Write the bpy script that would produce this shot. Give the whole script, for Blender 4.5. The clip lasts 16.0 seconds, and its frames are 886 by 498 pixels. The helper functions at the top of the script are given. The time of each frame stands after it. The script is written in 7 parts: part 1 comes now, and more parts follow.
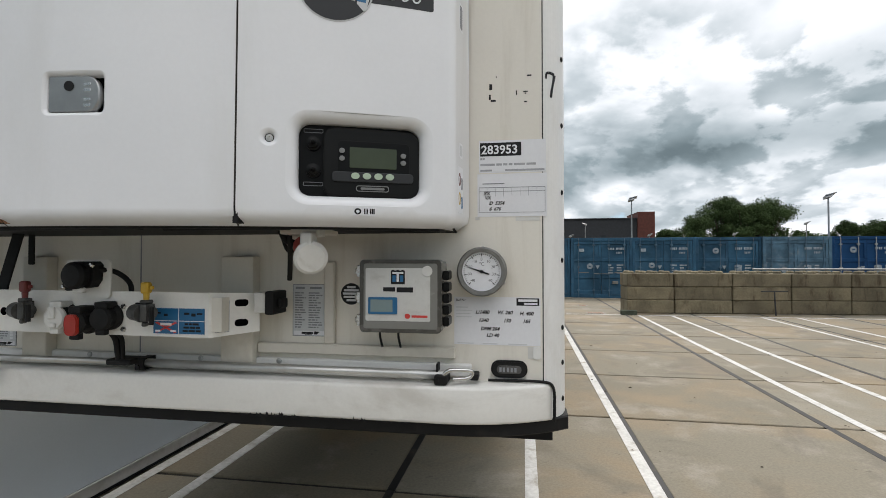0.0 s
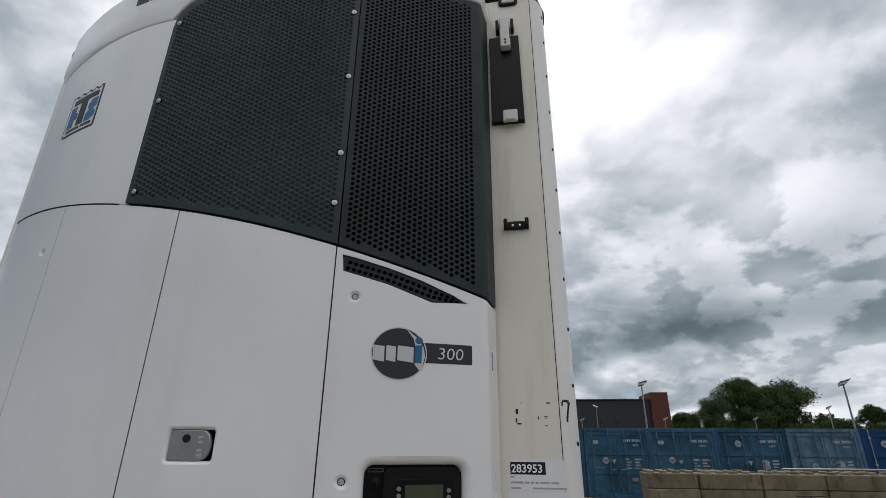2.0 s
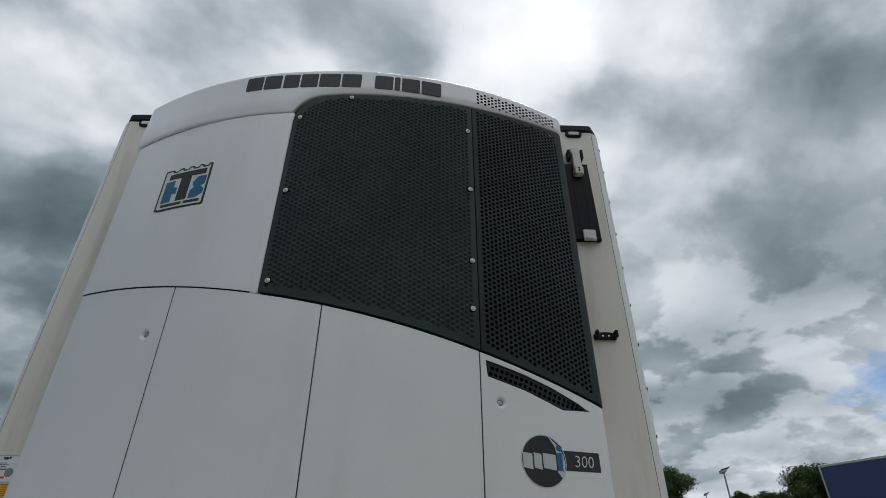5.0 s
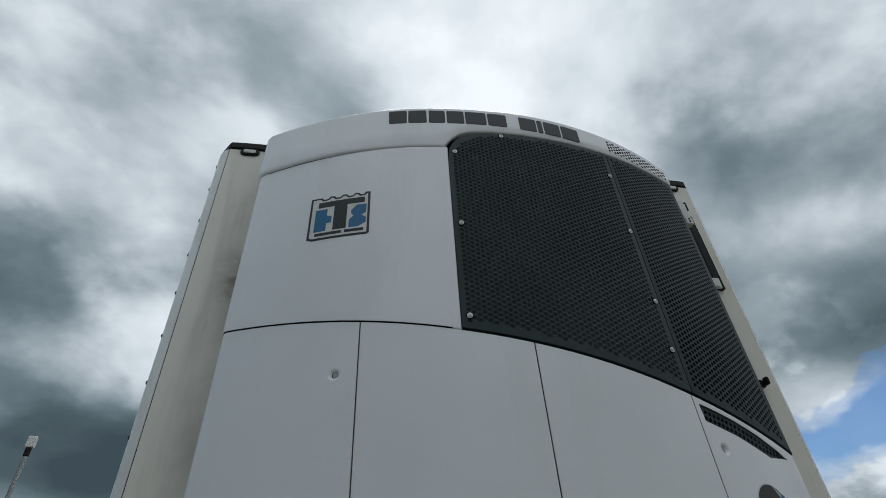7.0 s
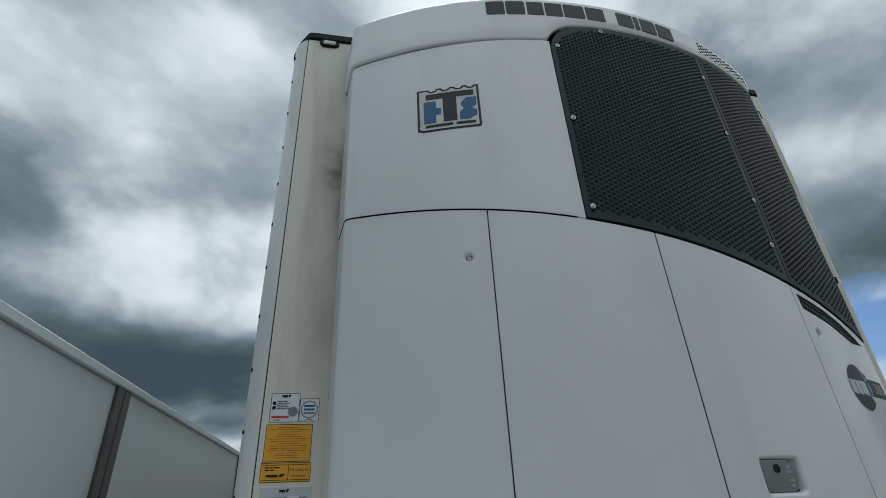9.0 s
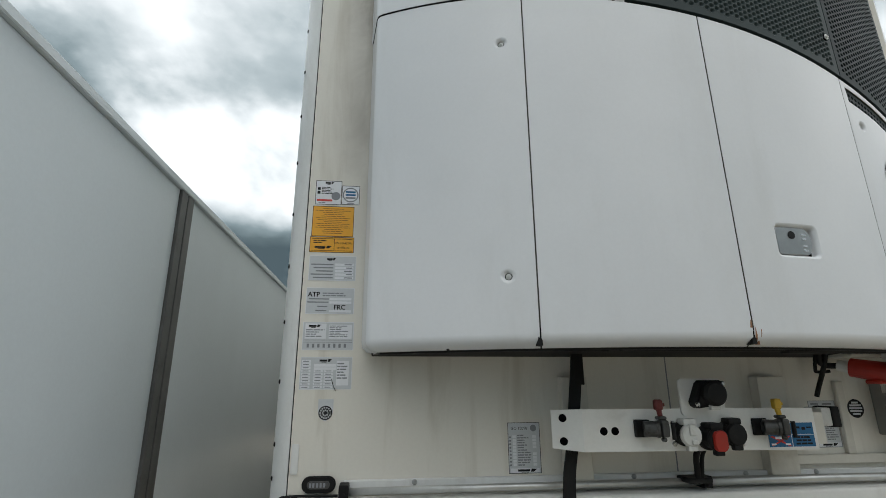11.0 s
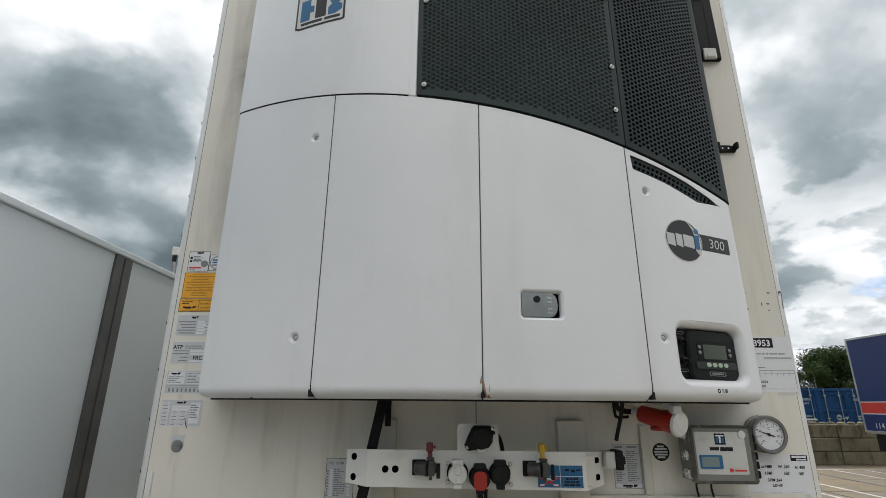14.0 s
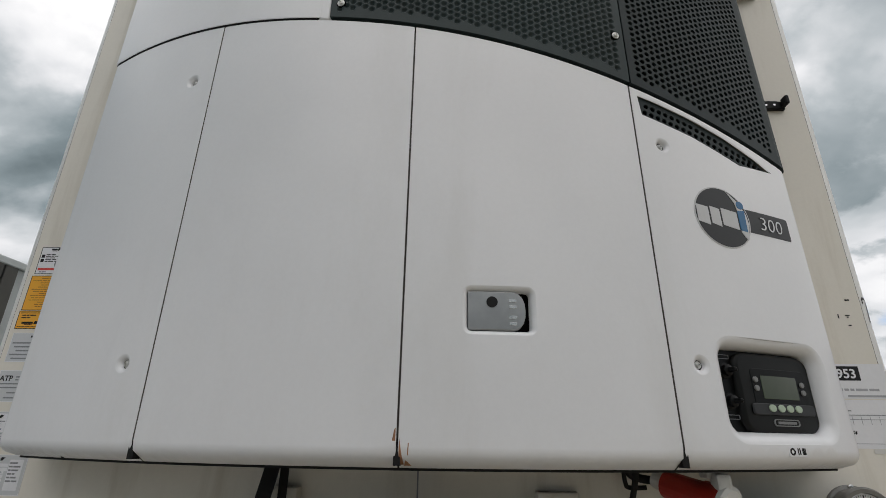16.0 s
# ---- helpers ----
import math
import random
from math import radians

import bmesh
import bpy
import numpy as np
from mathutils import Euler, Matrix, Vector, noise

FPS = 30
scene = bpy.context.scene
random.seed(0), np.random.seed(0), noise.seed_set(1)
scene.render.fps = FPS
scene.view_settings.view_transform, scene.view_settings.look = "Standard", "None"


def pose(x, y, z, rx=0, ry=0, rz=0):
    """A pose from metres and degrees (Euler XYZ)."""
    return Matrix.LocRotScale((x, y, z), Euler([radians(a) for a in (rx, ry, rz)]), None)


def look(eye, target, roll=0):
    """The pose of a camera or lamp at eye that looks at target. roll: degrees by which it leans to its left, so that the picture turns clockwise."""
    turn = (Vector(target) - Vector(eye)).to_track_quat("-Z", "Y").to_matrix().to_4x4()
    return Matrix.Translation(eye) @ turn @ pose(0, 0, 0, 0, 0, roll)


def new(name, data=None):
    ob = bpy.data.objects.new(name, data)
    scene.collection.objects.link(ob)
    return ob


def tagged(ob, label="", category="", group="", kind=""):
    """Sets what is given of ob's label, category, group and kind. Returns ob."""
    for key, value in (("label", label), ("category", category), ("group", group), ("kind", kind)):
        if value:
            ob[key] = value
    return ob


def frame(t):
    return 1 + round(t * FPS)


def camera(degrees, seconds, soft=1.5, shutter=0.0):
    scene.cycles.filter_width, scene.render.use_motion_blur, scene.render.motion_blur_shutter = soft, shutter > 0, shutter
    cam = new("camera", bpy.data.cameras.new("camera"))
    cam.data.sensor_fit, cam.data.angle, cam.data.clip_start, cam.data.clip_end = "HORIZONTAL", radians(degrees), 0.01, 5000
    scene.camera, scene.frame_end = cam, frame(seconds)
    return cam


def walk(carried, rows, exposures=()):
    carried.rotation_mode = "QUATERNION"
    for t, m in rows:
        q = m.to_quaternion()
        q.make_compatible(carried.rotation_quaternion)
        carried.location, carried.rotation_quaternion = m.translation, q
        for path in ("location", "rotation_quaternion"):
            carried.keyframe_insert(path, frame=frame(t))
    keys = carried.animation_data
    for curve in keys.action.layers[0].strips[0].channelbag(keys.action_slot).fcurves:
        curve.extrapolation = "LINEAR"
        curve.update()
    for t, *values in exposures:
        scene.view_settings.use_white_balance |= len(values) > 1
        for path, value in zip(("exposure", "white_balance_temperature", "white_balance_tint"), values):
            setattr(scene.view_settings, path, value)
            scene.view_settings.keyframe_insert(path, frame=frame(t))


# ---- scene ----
cam = camera(83.8, 16.0, 0.5)
PATH = [
    (0, (1.172, -1.362, 1.710), (0.849, 0.612, 1.747), 0.0),
    (0.5, (1.158, -1.522, 1.845), (0.834, 0.443, 2.036), 0.8),
    (1, (1.098, -1.683, 1.992), (0.78, 0.263, 2.329), 0.7),
    (1.5, (1.106, -1.744, 2.039), (0.783, 0.162, 2.553), 0.6),
    (2, (1.132, -1.758, 2.093), (0.814, 0.08, 2.814), 0.4),
    (2.5, (1.158, -1.794, 2.125), (0.861, -0.026, 3.013), 0.7),
    (3, (1.061, -1.874, 2.124), (0.818, -0.121, 3.055), 0.8),
    (3.5, (0.868, -2.0, 2.131), (0.704, -0.234, 3.055), 0.1),
    (3.7, (0.803, -2.017, 2.132), (0.661, -0.25, 3.059), -0.3),
    (5.8, (-0.015, -1.957, 2.157), (0.172, -0.293, 3.252), -0.7),
    (6, (-0.122, -1.948, 2.145), (0.088, -0.311, 3.273), -1.4),
    (6.5, (-0.333, -1.879, 2.143), (-0.104, -0.26, 3.295), -2.4),
    (7, (-0.542, -1.775, 2.131), (-0.231, -0.2, 3.325), -3.3),
    (7.5, (-0.751, -1.706, 2.136), (-0.353, -0.146, 3.322), -3.3),
    (8, (-0.928, -1.67, 2.134), (-0.466, -0.097, 3.278), -3.4),
    (8.5, (-0.987, -1.659, 2.096), (-0.558, -0.009, 3.142), -3.2),
    (9, (-0.983, -1.677, 2.034), (-0.611, 0.055, 2.962), -2.6),
    (9.5, (-0.982, -1.675, 1.961), (-0.648, 0.132, 2.751), -1.5),
    (10, (-0.98, -1.653, 1.865), (-0.707, 0.206, 2.55), -0.8),
    (10.2, (-0.979, -1.645, 1.822), (-0.724, 0.221, 2.496), -0.7),
    (12.3, (-0.676, -1.621, 1.597), (-0.629, 0.356, 1.896), 1.2),
    (12.5, (-0.6, -1.638, 1.614), (-0.623, 0.339, 1.911), 1.4),
    (13, (-0.432, -1.797, 1.602), (-0.524, 0.177, 1.911), 2.1),
    (13.5, (-0.245, -1.95, 1.651), (-0.29, 0.009, 2.054), 1.6),
    (14, (-0.098, -1.98, 1.769), (-0.13, -0.072, 2.369), 0.5),
    (14.5, (0.044, -1.982, 1.827), (-0.035, -0.116, 2.542), 0.4),
    (15, (0.123, -1.88, 1.808), (0.013, -0.013, 2.517), 0.3),
    (15.5, (0.121, -1.639, 1.811), (0.019, 0.241, 2.484), 0.1),
    (16, (0.125, -1.389, 1.836), (0.033, 0.477, 2.55), 0.8),
]
EXPOSURES = [(0, 1.2, 6700, 12), (0.5, 1, 6650, 12), (1, 0.82, 6650, 12), (1.5, 0.7, 6590, 13), (2, 0.66, 6540, 13), (2.5, 0.4, 6540, 13), (3.5, 0.32, 6490, 12), (6, 0.24, 6240, 7), (8.5, 0.17, 6120, 5),
             (9.5, 0.4, 6160, 4), (10.2, 0.62, 6320, 4), (12.3, 1.32, 6880, 13), (13.5, 1.27, 6830, 13), (14, 1.02, 6780, 11), (15, 0.72, 6730, 13), (16, 0.83, 6890, 13)]
walk(cam, [(t, look(eye, target, roll)) for t, eye, target, roll in PATH], EXPOSURES)

# ---- world, sun, exposure ----
SUN_AZ, SUN_EL = 12.0, 58.0          # degrees right of +y, and above the horizon
SUN_DIR = Vector((math.sin(radians(SUN_AZ)) * math.cos(radians(SUN_EL)), math.cos(radians(SUN_AZ)) * math.cos(radians(SUN_EL)), math.sin(radians(SUN_EL))))
sun = new("sun", bpy.data.lights.new("sun", "SUN"))
sun.data.energy, sun.data.angle, sun.data.color = 0.95, radians(24), (1.0, 0.96, 0.9)
sun.matrix_world = look(SUN_DIR * 60, (0, 0, 0))

world = bpy.data.worlds.new("overcast_sky")
world.use_nodes = True
scene.world = world


# the bank at azimuth -78 is unseen, added to darken left panel reflections
BANKS = ((0.20, 18, 60, 30, 9), (-0.07, -12, 55, 9, 5), (0.09, -31, 36, 12, 5), (0.10, -18, 47, 9, 5), (0.08, -30, 27, 14, 4), (-0.66, -18, 12.5, 16, 4.6), (0.26, -11, 5.5, 12, 2.2),
         (-0.20, 59, 44, 11, 8), (0.06, 38, 43, 8, 6), (0.18, 55, 30, 9, 4), (-0.32, 55, 19, 10, 3.5), (0.15, 53, 10.5, 6, 2), (0.08, 13, 30, 12, 11), (-0.03, 35, 29, 10, 6),
         (-0.27, 11, 11.2, 10, 2.9), (-0.18, 27, 11.2, 12, 2.6), (-0.09, 29, 17, 8, 2.6), (-0.07, 34, 23, 7, 5), (0.10, 25, 13.6, 4, 1.5), (-0.01, 22, 5.2, 45, 2.3), (-0.24, -78, 18, 20, 14), (-0.09, -48, 27, 11, 8))


class Nodes:
    """Short forms for wiring a node tree."""

    def __init__(self, tree):
        self.tree = tree

    def add(self, kind):
        return self.tree.nodes.new("ShaderNode" + kind)

    def link(self, a, b):
        self.tree.links.new(a, b)

    def put(self, socket, value):
        if isinstance(value, bpy.types.NodeSocket):
            self.link(value, socket)
        else:
            socket.default_value = value

    def math(self, op, a, b=0.0, c=0.0):
        node = self.add("Math")
        node.operation = op
        for socket, value in zip(node.inputs, (a, b, c)):
            self.put(socket, value)
        return node.outputs[0]

    def vmath(self, op, a, b=(0, 0, 0)):
        node = self.add("VectorMath")
        node.operation = op
        self.put(node.inputs[0], a), self.put(node.inputs[1], b)
        return node.outputs["Value"] if op in ("DOT_PRODUCT", "LENGTH") else node.outputs[0]

    def noise(self, vector, scale, detail=4.0, rough=0.55, distortion=0.0):
        node = self.add("TexNoise")
        self.link(vector, node.inputs["Vector"])
        for key, value in (("Scale", scale), ("Detail", detail), ("Roughness", rough), ("Distortion", distortion)):
            node.inputs[key].default_value = value
        return node.outputs["Fac"]

    def ramp(self, value, stops, ease="EASE"):
        node = self.add("ValToRGB")
        node.color_ramp.interpolation = ease
        while len(node.color_ramp.elements) < len(stops):
            node.color_ramp.elements.new(0.5)
        for element, (place, colour) in zip(node.color_ramp.elements, stops):
            element.position, element.color = place, (*colour, 1)
        self.link(value, node.inputs[0])
        return node.outputs[0]

    def mix(self, factor, a, b, blend="MIX"):
        node = self.add("Mix")
        node.data_type, node.blend_type = "RGBA", blend
        self.put(node.inputs["Factor"], factor)
        for socket, value in ((node.inputs[6], a), (node.inputs[7], b)):
            self.put(socket, (*value, 1) if isinstance(value, tuple) and len(value) == 3 else value)
        return node.outputs[2]


def build_sky():
    n = Nodes(world.node_tree)
    world.node_tree.nodes.clear()
    way = n.add("TexCoord").outputs["Generated"]
    sep = n.add("SeparateXYZ")
    n.link(way, sep.inputs[0])
    # cloud layer: the direction laid out on a curved deck, so that the clouds crowd towards the horizon
    up = n.math("ADD", n.math("MAXIMUM", sep.outputs[2], 0.0), 0.40)
    deck = n.add("CombineXYZ")
    n.link(n.math("DIVIDE", sep.outputs[0], up), deck.inputs[0])
    n.link(n.math("DIVIDE", sep.outputs[1], up), deck.inputs[1])
    deck.inputs[2].default_value = 8.3
    flat = deck.outputs[0]
    # drawn-out heaps: the deck is bent a little by a coarse noise, then cut by finer ones
    bend = n.add("TexNoise")
    n.link(flat, bend.inputs["Vector"])
    bend.inputs["Scale"].default_value, bend.inputs["Detail"].default_value = 1.3, 1.5
    drift = n.vmath("SUBTRACT", bend.outputs["Color"], (0.5, 0.5, 0.5))
    drawn = n.vmath("ADD", flat, n.vmath("MULTIPLY", drift, (0.22, 0.22, 0.0)))
    towards = n.vmath("ADD", drawn, (0.03, 0.12, 0.0))
    big = n.noise(drawn, 1.5, 6.0, 0.45)
    mid = n.noise(drawn, 3.3, 7.0, 0.48)
    lit_side = n.math("SUBTRACT", mid, n.noise(towards, 3.3, 7.0, 0.48))
    edges = n.ramp(mid, ((0.40, (0, 0, 0)), (0.60, (1, 1, 1))))
    heaps = n.ramp(n.noise(drawn, 2.2, 7.0, 0.5), ((0.43, (0, 0, 0)), (0.56, (1, 1, 1))))
    body = n.math("ADD", n.math("MULTIPLY", n.math("SUBTRACT", big, 0.5), 0.42), n.math("MULTIPLY", n.math("SUBTRACT", edges, 0.5), 0.07))
    body = n.math("ADD", body, n.math("ADD", n.math("MULTIPLY", lit_side, 0.50), n.math("MULTIPLY", n.math("SUBTRACT", heaps, 0.5), 0.11)))
    shift = n.add("SeparateXYZ")
    n.link(drift, shift.inputs[0])
    az = n.math("MULTIPLY", n.math("ARCTAN2", sep.outputs[0], sep.outputs[1]), 57.2958)
    az = n.math("ADD", az, n.math("MULTIPLY", shift.outputs[0], 22.0))
    el = n.math("MULTIPLY", n.math("ARCSINE", sep.outputs[2]), 57.2958)
    el = n.math("ADD", el, n.math("MULTIPLY", shift.outputs[1], n.math("ADD", 4.0, n.math("MULTIPLY", sep.outputs[2], 10.0))))

    def bank(az0, el0, wide, tall):
        a = n.math("DIVIDE", n.math("SUBTRACT", az, az0), wide)
        e = n.math("DIVIDE", n.math("SUBTRACT", el, el0), tall)
        return n.math("EXPONENT", n.math("MULTIPLY", n.math("ADD", n.math("MULTIPLY", a, a), n.math("MULTIPLY", e, e)), -1.0))

    # a calmer, more even stretch above the far trees
    body = n.math("MULTIPLY", body, n.math("SUBTRACT", 1.0, n.math("MULTIPLY", bank(28, 18, 24, 15), 0.78)))
    # small heaped clouds with crisp lit edges in that stretch
    small = n.noise(drawn, 5.2, 8.0, 0.55)
    crisp = n.math("SUBTRACT", n.ramp(small, ((0.45, (0, 0, 0)), (0.55, (1, 1, 1)))), 0.5)
    body = n.math("ADD", body, n.math("MULTIPLY", crisp, n.math("ADD", 0.02, n.math("MULTIPLY", bank(28, 14, 24, 12), 0.11))))
    body = n.math("ADD", body, 0.565)
    # cloud banks: weight, azimuth, height, width, depth in degrees
    lit = n.math("ADD", body, n.math("MULTIPLY", n.math("POWER", n.math("MAXIMUM", n.vmath("DOT_PRODUCT", way, tuple(SUN_DIR)), 0.0), 22.0), 0.13))
    for weight, az0, el0, wide, tall in BANKS:
        lit = n.math("ADD", lit, n.math("MULTIPLY", bank(az0, el0, wide, tall), weight))
    # sky dimmed low behind the viewer, unseen, to shade the wall below the unit
    low_rear = n.math("MULTIPLY", n.math("MAXIMUM", n.math("MULTIPLY", sep.outputs[1], -1.0), 0.0), n.math("POWER", n.math("SUBTRACT", 1.0, n.math("MAXIMUM", sep.outputs[2], 0.0)), 1.6))
    lit = n.math("SUBTRACT", lit, n.math("MULTIPLY", low_rear, 0.60))
    # and brightened high up there, also unseen, to light the front panels
    high_rear = n.math("MULTIPLY", n.math("MAXIMUM", n.math("MULTIPLY", sep.outputs[1], -1.0), 0.0), n.math("MAXIMUM", sep.outputs[2], 0.0))
    lit = n.math("ADD", lit, n.math("MULTIPLY", high_rear, 0.62))
    # unseen sky behind the neighbouring body dimmed, to darken the unit's left panels
    beside = n.math("MULTIPLY", n.math("MAXIMUM", n.math("SUBTRACT", n.math("MULTIPLY", sep.outputs[0], -1.0), 0.45), 0.0), n.math("MAXIMUM", n.math("SUBTRACT", 0.4, sep.outputs[1]), 0.0))
    lit = n.math("SUBTRACT", lit, n.math("MULTIPLY", beside, 0.55))
    cloud = n.ramp(lit, ((0.05, (0.045, 0.064, 0.076)), (0.23, (0.070, 0.095, 0.108)), (0.38, (0.136, 0.173, 0.193)), (0.50, (0.265, 0.303, 0.330)), (0.59, (0.44, 0.469, 0.50)), (0.69, (0.62, 0.645, 0.67)), (0.86, (0.83, 0.835, 0.85))), "LINEAR")
    sky = n.add("TexSky")
    sky.sky_type = "NISHITA"
    sky.sun_disc, sky.sun_elevation, sky.sun_rotation = False, radians(SUN_EL), radians(SUN_AZ)
    blue = n.mix(1.0, sky.outputs[0], (0.038, 0.053, 0.072), "MULTIPLY")
    gap = n.math("MULTIPLY", bank(50, 13.0, 10, 6.0), 0.68)
    gap = n.ramp(n.math("SUBTRACT", n.math("ADD", gap, 0.34), n.math("ADD", n.math("MULTIPLY", mid, 1.15), n.math("MULTIPLY", heaps, 0.12))), ((0.0, (0, 0, 0)), (0.06, (0.45, 0.45, 0.45)), (0.20, (0.92, 0.92, 0.92))))
    colour = n.mix(gap, cloud, blue)
    back = n.add("Background")
    n.link(colour, back.inputs[0])
    back.inputs[1].default_value = 1.0
    n.link(back.outputs[0], n.add("OutputWorld").inputs[0])


build_sky()


# ---- materials ----
def shifted(n, place):
    """The coordinates moved by a random amount for each object, so that alike pieces differ."""
    odd = n.math("MULTIPLY", n.add("ObjectInfo").outputs["Random"], 83.0)
    move = n.add("CombineXYZ")
    n.link(odd, move.inputs[0]), n.link(n.math("MULTIPLY", odd, 1.7), move.inputs[1])
    return n.vmath("ADD", place, move.outputs[0])


def material(name, colour, rough=0.5, metal=0.0, vary=0.12, scale=3.0, grain=0.04, grain_scale=90.0, bump=0.0, bump_scale=60.0,
             dirt=None, dirt_amount=0.0, dirt_scale=1.2, dirt_stretch=(1, 1, 1), each=0.0, coat=0.0, rough_vary=0.08, spec=0.5, soot=None):
    """A surface with broad and fine variation, an optional stain colour with its own shape, and fine relief."""
    m = bpy.data.materials.new(name)
    m.use_nodes = True
    m.node_tree.nodes.clear()
    n = Nodes(m.node_tree)
    place = n.add("TexCoord").outputs["Object"]
    if each:
        place = shifted(n, place)
    broad = n.noise(place, scale, 4.0, 0.55)
    small = n.noise(place, grain_scale, 3.0, 0.6)
    low, high = 1 - vary, 1 + vary
    c = n.mix(n.ramp(broad, ((0.3, (0, 0, 0)), (0.7, (1, 1, 1)))), tuple(min(1, v * low) for v in colour), tuple(min(1, v * high) for v in colour))
    c = n.mix(grain, c, n.mix(1.0, c, n.ramp(small, ((0.3, (0.25, 0.25, 0.25)), (0.7, (1, 1, 1)))), "MULTIPLY"))
    if each:
        odd = n.add("ObjectInfo").outputs["Random"]
        c = n.mix(n.math("MULTIPLY", odd, each), c, n.mix(1.0, c, (0.45, 0.45, 0.47), "MULTIPLY"))
    rough_value = n.math("ADD", rough - rough_vary / 2, n.math("MULTIPLY", broad, rough_vary))
    if dirt:
        stretch = n.add("Mapping")
        n.link(place, stretch.inputs[0])
        stretch.inputs["Scale"].default_value = dirt_stretch
        mask = n.ramp(n.noise(stretch.outputs[0], dirt_scale, 7.0, 0.62, 0.4), ((0.5, (0, 0, 0)), (0.72, (1, 1, 1))))
        mask = n.math("MULTIPLY", mask, dirt_amount)
        c = n.mix(mask, c, dirt)
        rough_value = n.math("ADD", rough_value, n.math("MULTIPLY", mask, 0.25))
    if soot:
        # exhaust soot beside the unit: place along x, spread, lower end
        at, spread, floor = soot
        axes = n.add("SeparateXYZ")
        n.link(place, axes.inputs[0])
        wide = n.math("DIVIDE", n.math("SUBTRACT", axes.outputs[0], at), spread)
        fade = n.math("EXPONENT", n.math("MULTIPLY", n.math("MULTIPLY", wide, wide), -1.0))
        rise = n.ramp(n.math("DIVIDE", n.math("SUBTRACT", axes.outputs[2], floor), 2.0), ((0.0, (0, 0, 0)), (0.35, (0.55, 0.55, 0.55)), (0.62, (1, 1, 1)), (0.92, (0.2, 0.2, 0.2))))
        cloudy = n.ramp(n.noise(place, 3.2, 5.0, 0.6, 0.6), ((0.28, (0.35, 0.35, 0.35)), (0.66, (1, 1, 1))))
        amount = n.math("MULTIPLY", n.math("MULTIPLY", fade, rise), n.math("MULTIPLY", cloudy, 0.95))
        c = n.mix(amount, c, (0.13, 0.105, 0.075))
    shader = n.add("BsdfPrincipled")
    n.link(c, shader.inputs["Base Color"])
    n.link(rough_value, shader.inputs["Roughness"])
    shader.inputs["Metallic"].default_value = metal
    shader.inputs["Specular IOR Level"].default_value = spec
    shader.inputs["Coat Weight"].default_value = coat
    shader.inputs["Coat Roughness"].default_value = 0.12
    if bump:
        b = n.add("Bump")
        b.inputs["Strength"].default_value, b.inputs["Distance"].default_value = bump, 0.004
        n.link(n.noise(place, bump_scale, 4.0, 0.6), b.inputs["Height"])
        n.link(b.outputs[0], shader.inputs["Normal"])
    n.link(shader.outputs[0], n.add("OutputMaterial").inputs[0])
    return m


WHITE = material("white_gelcoat", (0.775, 0.785, 0.805), 0.34, vary=0.03, scale=1.6, grain=0.02, dirt=(0.60, 0.60, 0.585), dirt_amount=0.28, dirt_scale=1.5, dirt_stretch=(2.2, 2.2, 0.5), bump=0.06, bump_scale=2.6, coat=0.45)
WALL_WHITE = material("white_coated_sheet", (0.755, 0.72, 0.645), 0.42, vary=0.03, scale=1.5, grain=0.03, dirt=(0.35, 0.28, 0.17), dirt_amount=0.55, dirt_scale=2.2, dirt_stretch=(5.0, 5.0, 0.5))
FRONT_WHITE = material("white_coated_sheet_with_soot", (0.755, 0.725, 0.655), 0.42, vary=0.03, scale=1.5, grain=0.03, dirt=(0.42, 0.37, 0.28), dirt_amount=0.34, dirt_scale=2.2, dirt_stretch=(5.0, 5.0, 0.5), soot=(-1.045, 0.085, 2.0))
PROFILE = material("white_aluminium_profile", (0.77, 0.77, 0.755), 0.38, vary=0.03, dirt=(0.5, 0.47, 0.42), dirt_amount=0.3, dirt_scale=4.0, dirt_stretch=(3, 3, 0.6))
BEAM = material("white_painted_beam", (0.79, 0.78, 0.745), 0.4, vary=0.04, dirt=(0.42, 0.385, 0.33), dirt_amount=0.5, dirt_scale=2.2, dirt_stretch=(1.2, 2.0, 2.2))
STEEL_WHITE = material("white_powder_coat", (0.66, 0.63, 0.56), 0.45, vary=0.05, dirt=(0.35, 0.3, 0.24), dirt_amount=0.35, dirt_scale=7.0)
GRILLE = material("dark_grey_plastic", (0.026, 0.036, 0.038), 0.5, vary=0.15, scale=4.0, grain=0.12, dirt=(0.06, 0.062, 0.058), dirt_amount=0.3, dirt_scale=5.0, spec=0.16)
GRILLE_DEEP = material("black_green_plastic", (0.030, 0.046, 0.047), 0.46, vary=0.15, scale=4.0, grain=0.12, dirt=(0.05, 0.055, 0.052), dirt_amount=0.25, dirt_scale=5.0, spec=0.2)
BEZEL = material("black_textured_plastic", (0.006, 0.0066, 0.0066), 0.42, vary=0.12, grain=0.1, spec=0.22)
BLACK = material("black_rubber", (0.007, 0.007, 0.0075), 0.62, vary=0.2, grain=0.15, dirt=(0.045, 0.042, 0.036), dirt_amount=0.35, dirt_scale=9.0, spec=0.28)
# glossless black that puts the shade of holes, gaps and hollows into colour
VOID = material("black_unlit_inside", (0.003, 0.003, 0.0035), 0.9, vary=0.1, spec=0.0)
GLOSS_BLACK = material("black_plastic", (0.006, 0.0066, 0.007), 0.38, vary=0.1, grain=0.1, spec=0.16)
SEAL_GREY = material("grimy_grey_edge_seal", (0.075, 0.068, 0.060), 0.6, vary=0.3, scale=9.0, grain=0.2)
